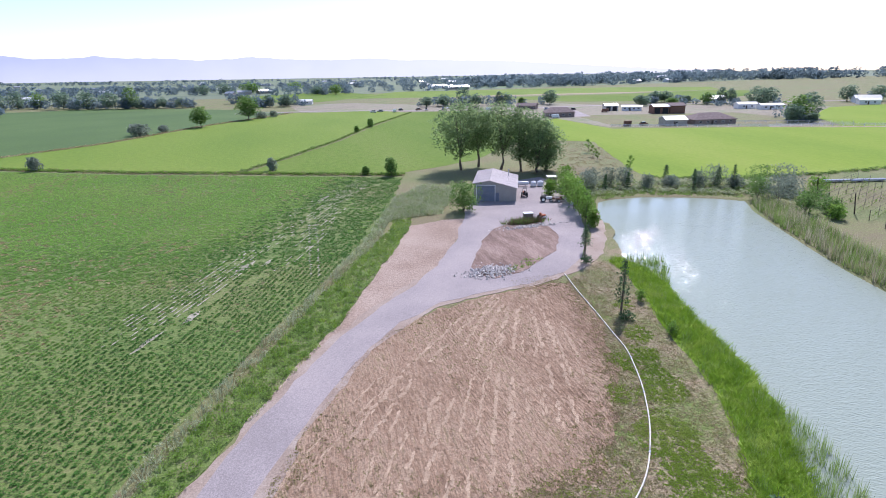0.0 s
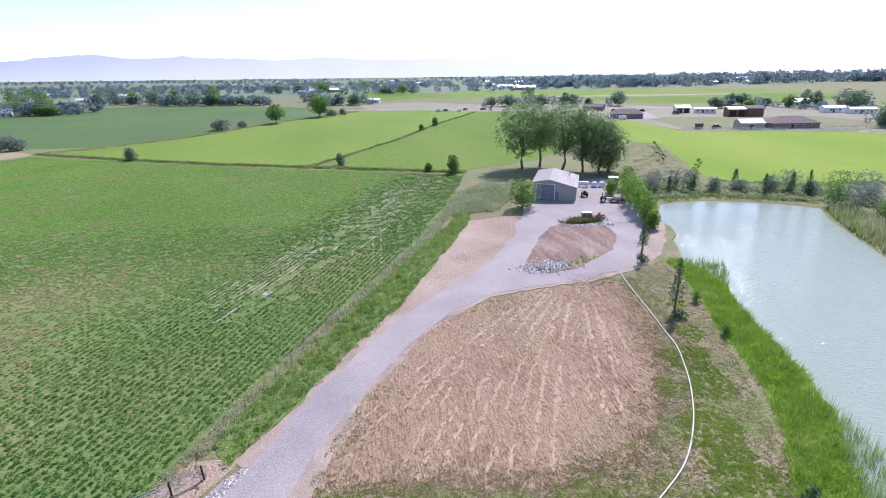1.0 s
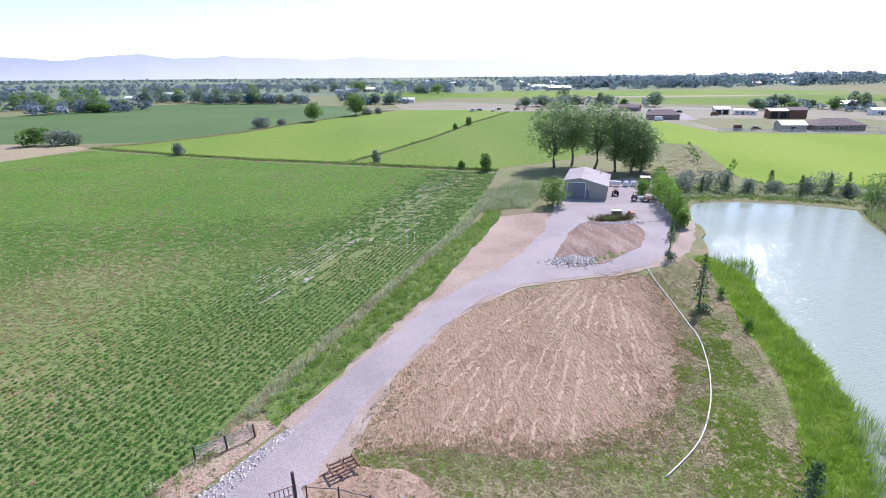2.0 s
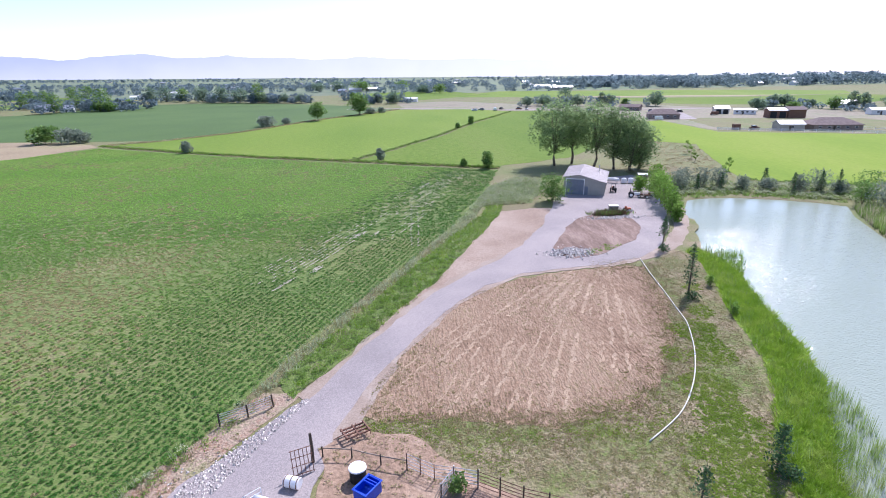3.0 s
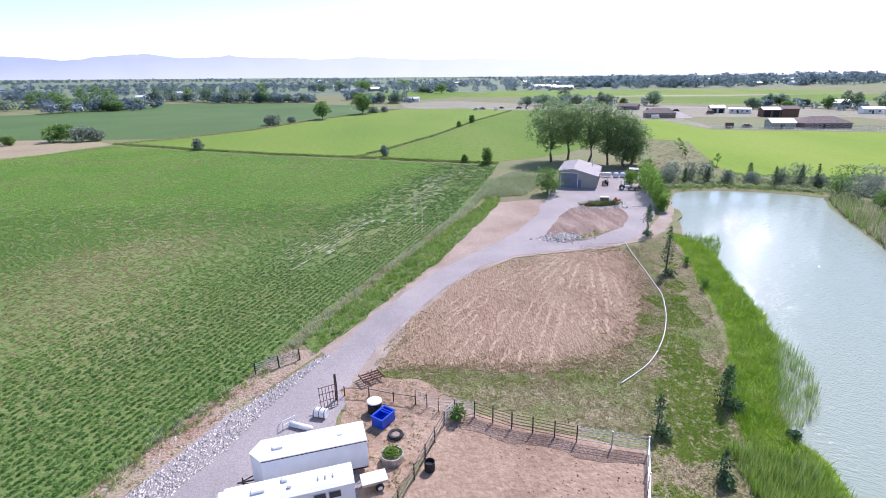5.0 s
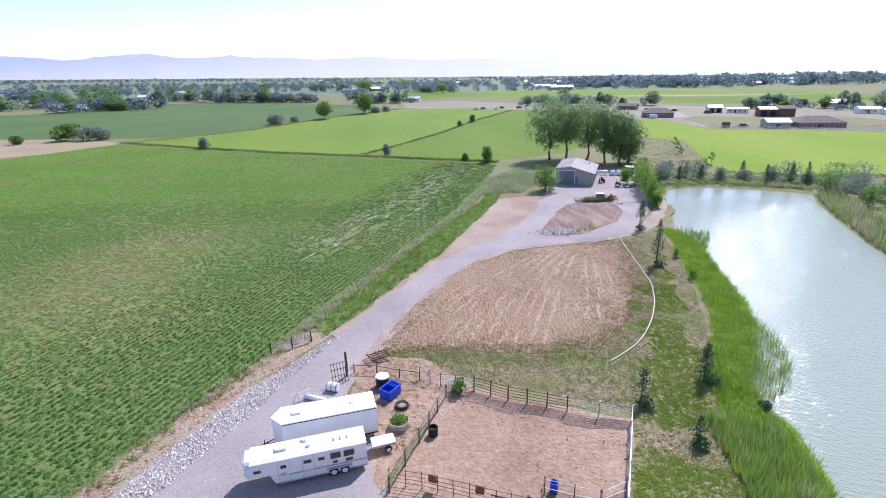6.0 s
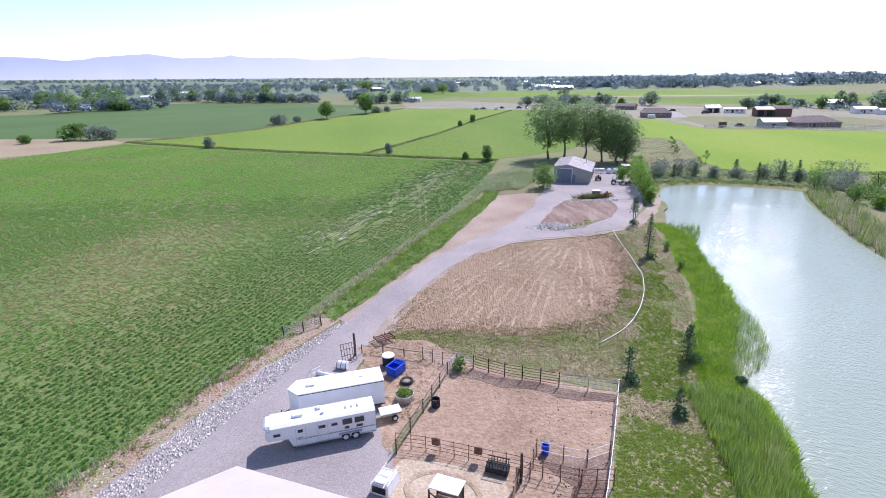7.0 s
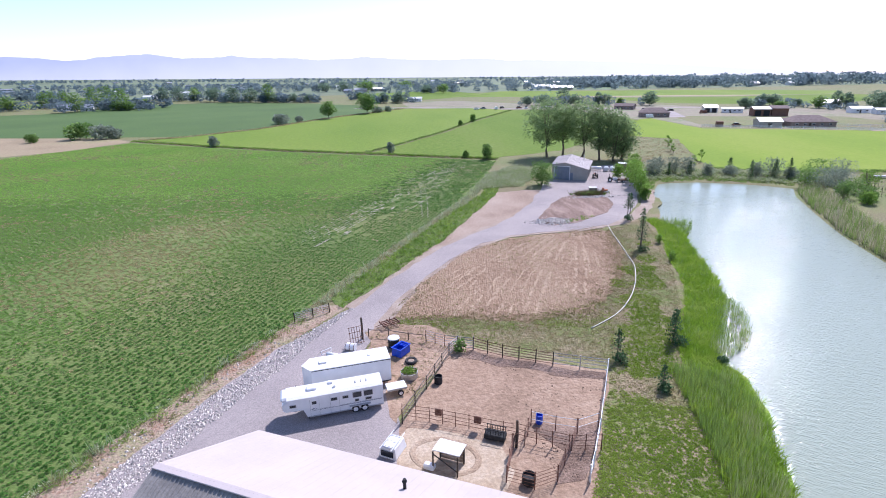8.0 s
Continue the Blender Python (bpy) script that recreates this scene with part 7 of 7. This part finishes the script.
house("white_farmhouse", -316, 524, 22, 13, 9, 3.0, 6.5, M_WHITE, M_STEEL, "white farmhouse under tall trees", 0, 4)
house("white_farmhouse", -292, 518, 22, 10, 8, 3.0, 6, M_WHITE, M_STEEL, "small white house beside a grove", 0, 3)
house("white_shed", 8, 566, -12, 14, 8, 3, 4.5, M_WHITE, M_WHITE_ROOF, "pale shed at the end of a hay field", 0, 2)
house("white_shed", -345, 760, 12, 18, 9, 3.2, 5, M_WHITE, M_WHITE_ROOF, "white shed behind a grove", 0, 2)
ck = thing("red_container", pose(163.2, 262.6, 0, 0, 0, -15), "rust-brown shipping container on dirt", "container")
bm = bmesh.new()
box(bm, (0, 0, 1.3), (3.2, 2.4, 2.6), bevel=0.04)
for k in range(14):
    box(bm, (-1.5 + k * 0.23, -1.22, 1.3), (0.1, 0.06, 2.3))
part("body", bm, M_RUST, ck)
fence("white_rail_fence", [(153.5, 262), (185, 246), (217, 229.5), (262, 210)], 4.5, 1.3, (0.5, 0.9, 1.25), M_WHITE, M_WHITE, "white rail fence along a hay field", post_r=0.12, rail_r=0.07)
fence("white_rail_fence", [(217, 250), (232, 240), (258, 222)], 4.5, 1.3, (0.6, 1.2), M_WHITE, M_WHITE, "white rail fence round a paddock", post_r=0.12, rail_r=0.07)


def car(x, y, rz, paint, label, van=False):
    t = thing("parked_car", pose(x, y, 0.05, 0, 0, rz), label, "car", "vehicles on the farm lots")
    bm = bmesh.new()
    box(bm, (0, 0, 0.75), (4.6, 1.8, 0.75), bevel=0.16)
    part("body", bm, paint, t)
    bm = bmesh.new()
    box(bm, (-0.3, 0, 1.4 if not van else 1.65), (2.4 if not van else 4.2, 1.6, 0.7 if not van else 1.2), bevel=0.2)
    part("cabin", bm, paint if van else M_GLASS, t)
    for xx in (-1.4, 1.4):
        for sd0 in (-1, 1):
            wheel_parts(t, xx, sd0 * 0.85, 0.34, 0.22, sd0)
    return t


cr0 = np.random.default_rng(5)
LOTS = [(60, 424), (66, 428), (75, 420), (82, 432), (95, 428), (100, 424), (112, 420), (120, 430), (128, 428), (134, 410), (140, 398), (176, 378), (183, 372), (190, 366), (199, 340), (236, 330), (244, 335), (205, 262), (191, 262), (172, 262)]
for k, (x, y) in enumerate(LOTS):
    pm = (M_WHITE, M_DOOR_GREY, M_WHITE, M_DARK, M_RUST)[k % 5]
    car(x, y, cr0.random() * 180, pm, {0: "white", 1: "grey", 2: "white", 3: "black", 4: "rust-brown"}[k % 5] + (" van parked on a dirt lot" if k % 4 == 2 else " car parked on a dirt lot"), k % 4 == 2)
rv = car(152.6, 318.5, -18, M_WHITE, "white camper van parked before a brown house", True)

# trees round the farmsteads
GROVE_WEST = [(-370, 541, 14.4, 17.7), (-360, 578, 17, 12), (-371, 609, 17, 12.7), (-355, 604, 17, 13.2), (-286, 502, 18, 13), (-301, 558, 22, 15), (-286, 556, 23, 17), (-260, 530, 21, 17), (-260, 520, 9.1, 14.6), (-250, 517, 9, 13), (-254, 542, 8, 9.3), (-247, 548, 9, 9.9)]
BELT_WEST = [(-288, 690, 18, 17.4), (-267, 681, 18.4, 19.3), (-245, 673, 16.5, 18.4), (-215, 648, 17.6, 24), (-186, 624, 18.2, 19.1), (-165, 616, 16.5, 20), (-144, 608, 21.5, 16.8), (-138, 606, 9, 17), (-115, 597, 10, 12.2), (-97, 590, 9.3, 14), (-46, 628, 9, 9.8), (-17, 548, 11, 13.7), (-2, 542, 11, 16)]
BELT_MID = [(-125, 930, 16.3, 26), (-96, 941, 17.5, 30), (-56, 917, 18, 34), (12, 1033, 15, 30), (39, 790, 12, 23), (62, 778, 13.5, 21), (110, 463, 8.5, 12.3), (123, 458, 9.5, 14.7), (143, 467, 15.5, 14), (148, 449, 9.5, 14), (166, 443, 11.5, 8), (171, 440, 10, 10.4)]
YARD_EAST = [(174, 417, 7.5, 7), (204, 428, 11.5, 15.8), (252, 376, 8, 14.1), (281, 400, 9, 11.1), (288, 397, 9, 13.2), (281, 379, 4.5, 10), (300, 386, 5.5, 8.2), (297, 361, 8.8, 11), (315, 367, 12, 9), (321, 365, 11, 9.4), (312, 327, 12.5, 13.5), (242, 240, 9, 10), (252, 247, 13, 15), (264, 251, 14, 13), (247, 234, 5, 6), (322, 343, 13, 14), (331, 340, 12, 13), (392, 330, 12, 14), (410, 322, 11, 13)]
for grp, rows, m in (("grove round the white farmhouse", GROVE_WEST, M_LEAF), ("tree belt along the field", BELT_WEST, M_LEAF_HAZED), ("trees between farms", BELT_MID, M_LEAF_HAZED), ("farmyard trees", YARD_EAST, M_LEAF_HAZED)):
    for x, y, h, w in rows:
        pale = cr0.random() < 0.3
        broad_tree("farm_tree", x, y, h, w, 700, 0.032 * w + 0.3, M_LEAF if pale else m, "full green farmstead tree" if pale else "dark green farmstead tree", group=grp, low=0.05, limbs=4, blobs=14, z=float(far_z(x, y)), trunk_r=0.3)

# far woods and hedgerows out to the horizon
WX, WY, WH, WW = [], [], [], []
for k in range(46):
    y = 760 * (3400 / 760) ** (k / 45) * (0.95 + 0.1 * cr0.random())
    span = 0.98 * y
    x = -span
    while x < span * 1.05:
        run = (30 + 160 * cr0.random()) * (y / 1000) ** 0.6
        if cr0.random() < (0.5 if x > 0.1 * y else 0.3):
            for xx in np.arange(x, x + run, 9 + 0.004 * y):
                WX.append(xx + cr0.normal() * 5)
                WY.append(y + cr0.normal() * 12)
                tall0 = 6 + 7 * cr0.random() + (5 if x > 0.25 * y and y < 1100 else 0)
                WH.append(tall0)
                WW.append(tall0 * (0.8 + 0.7 * cr0.random()))
        x += run + (20 + 170 * cr0.random()) * (y / 1000) ** 0.6
for rows, k0, h0 in ((GROVE_WEST, 5, 8), (BELT_WEST, 6, 8), (BELT_MID, 3, 6), (YARD_EAST, 2, 5)):
    for x, y, h, w in rows:
        for k in range(k0):
            WX.append(x + cr0.normal() * w * 0.8)
            WY.append(y + 6 + cr0.normal() * 5)
            WH.append(h0 * (0.5 + 0.9 * cr0.random()))
            WW.append(h0 * (0.8 + 0.8 * cr0.random()))
for k in range(85):
    xx = 300 + 700 * cr0.random()
    WX.append(xx)
    WY.append(1010 - 0.28 * xx + cr0.normal() * 26)
    WH.append(10 + 8 * cr0.random())
    WW.append(12 + 12 * cr0.random())
pts, siz = [], []
for x, y, h, w in zip(WX, WY, WH, WW):
    n = 80 if y < 1400 else 26
    p = blob_points((x, y, h * 0.52), (w * 0.5, w * 0.5, h * 0.5), n)
    p[:, 2] += float(far_z(x, y))
    pts.append(p)
    siz.append(np.full(n, (0.12 if n == 80 else 0.22) * w))
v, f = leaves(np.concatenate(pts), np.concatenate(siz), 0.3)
stuff("far_woods", (v, f), M_LEAF_FAR, "tree belts to the horizon, haze in their leaf colour", "trees")
n = 0
while n < 70:
    y = 800 + 1900 * cr0.random() ** 1.5
    x = (cr0.random() * 1.8 - 0.95) * y
    w = 12 + 22 * cr0.random()
    house("distant_house", x, y, cr0.normal() * 20, w, 9, 3.6, 6, M_SIDING_TAN if n % 3 else M_WHITE, M_STEEL if n % 3 else M_WHITE_ROOF, "small tan building among distant trees" if n % 3 else "small pale building among distant trees", 0, 0, 0, "distant buildings")
    n += 1
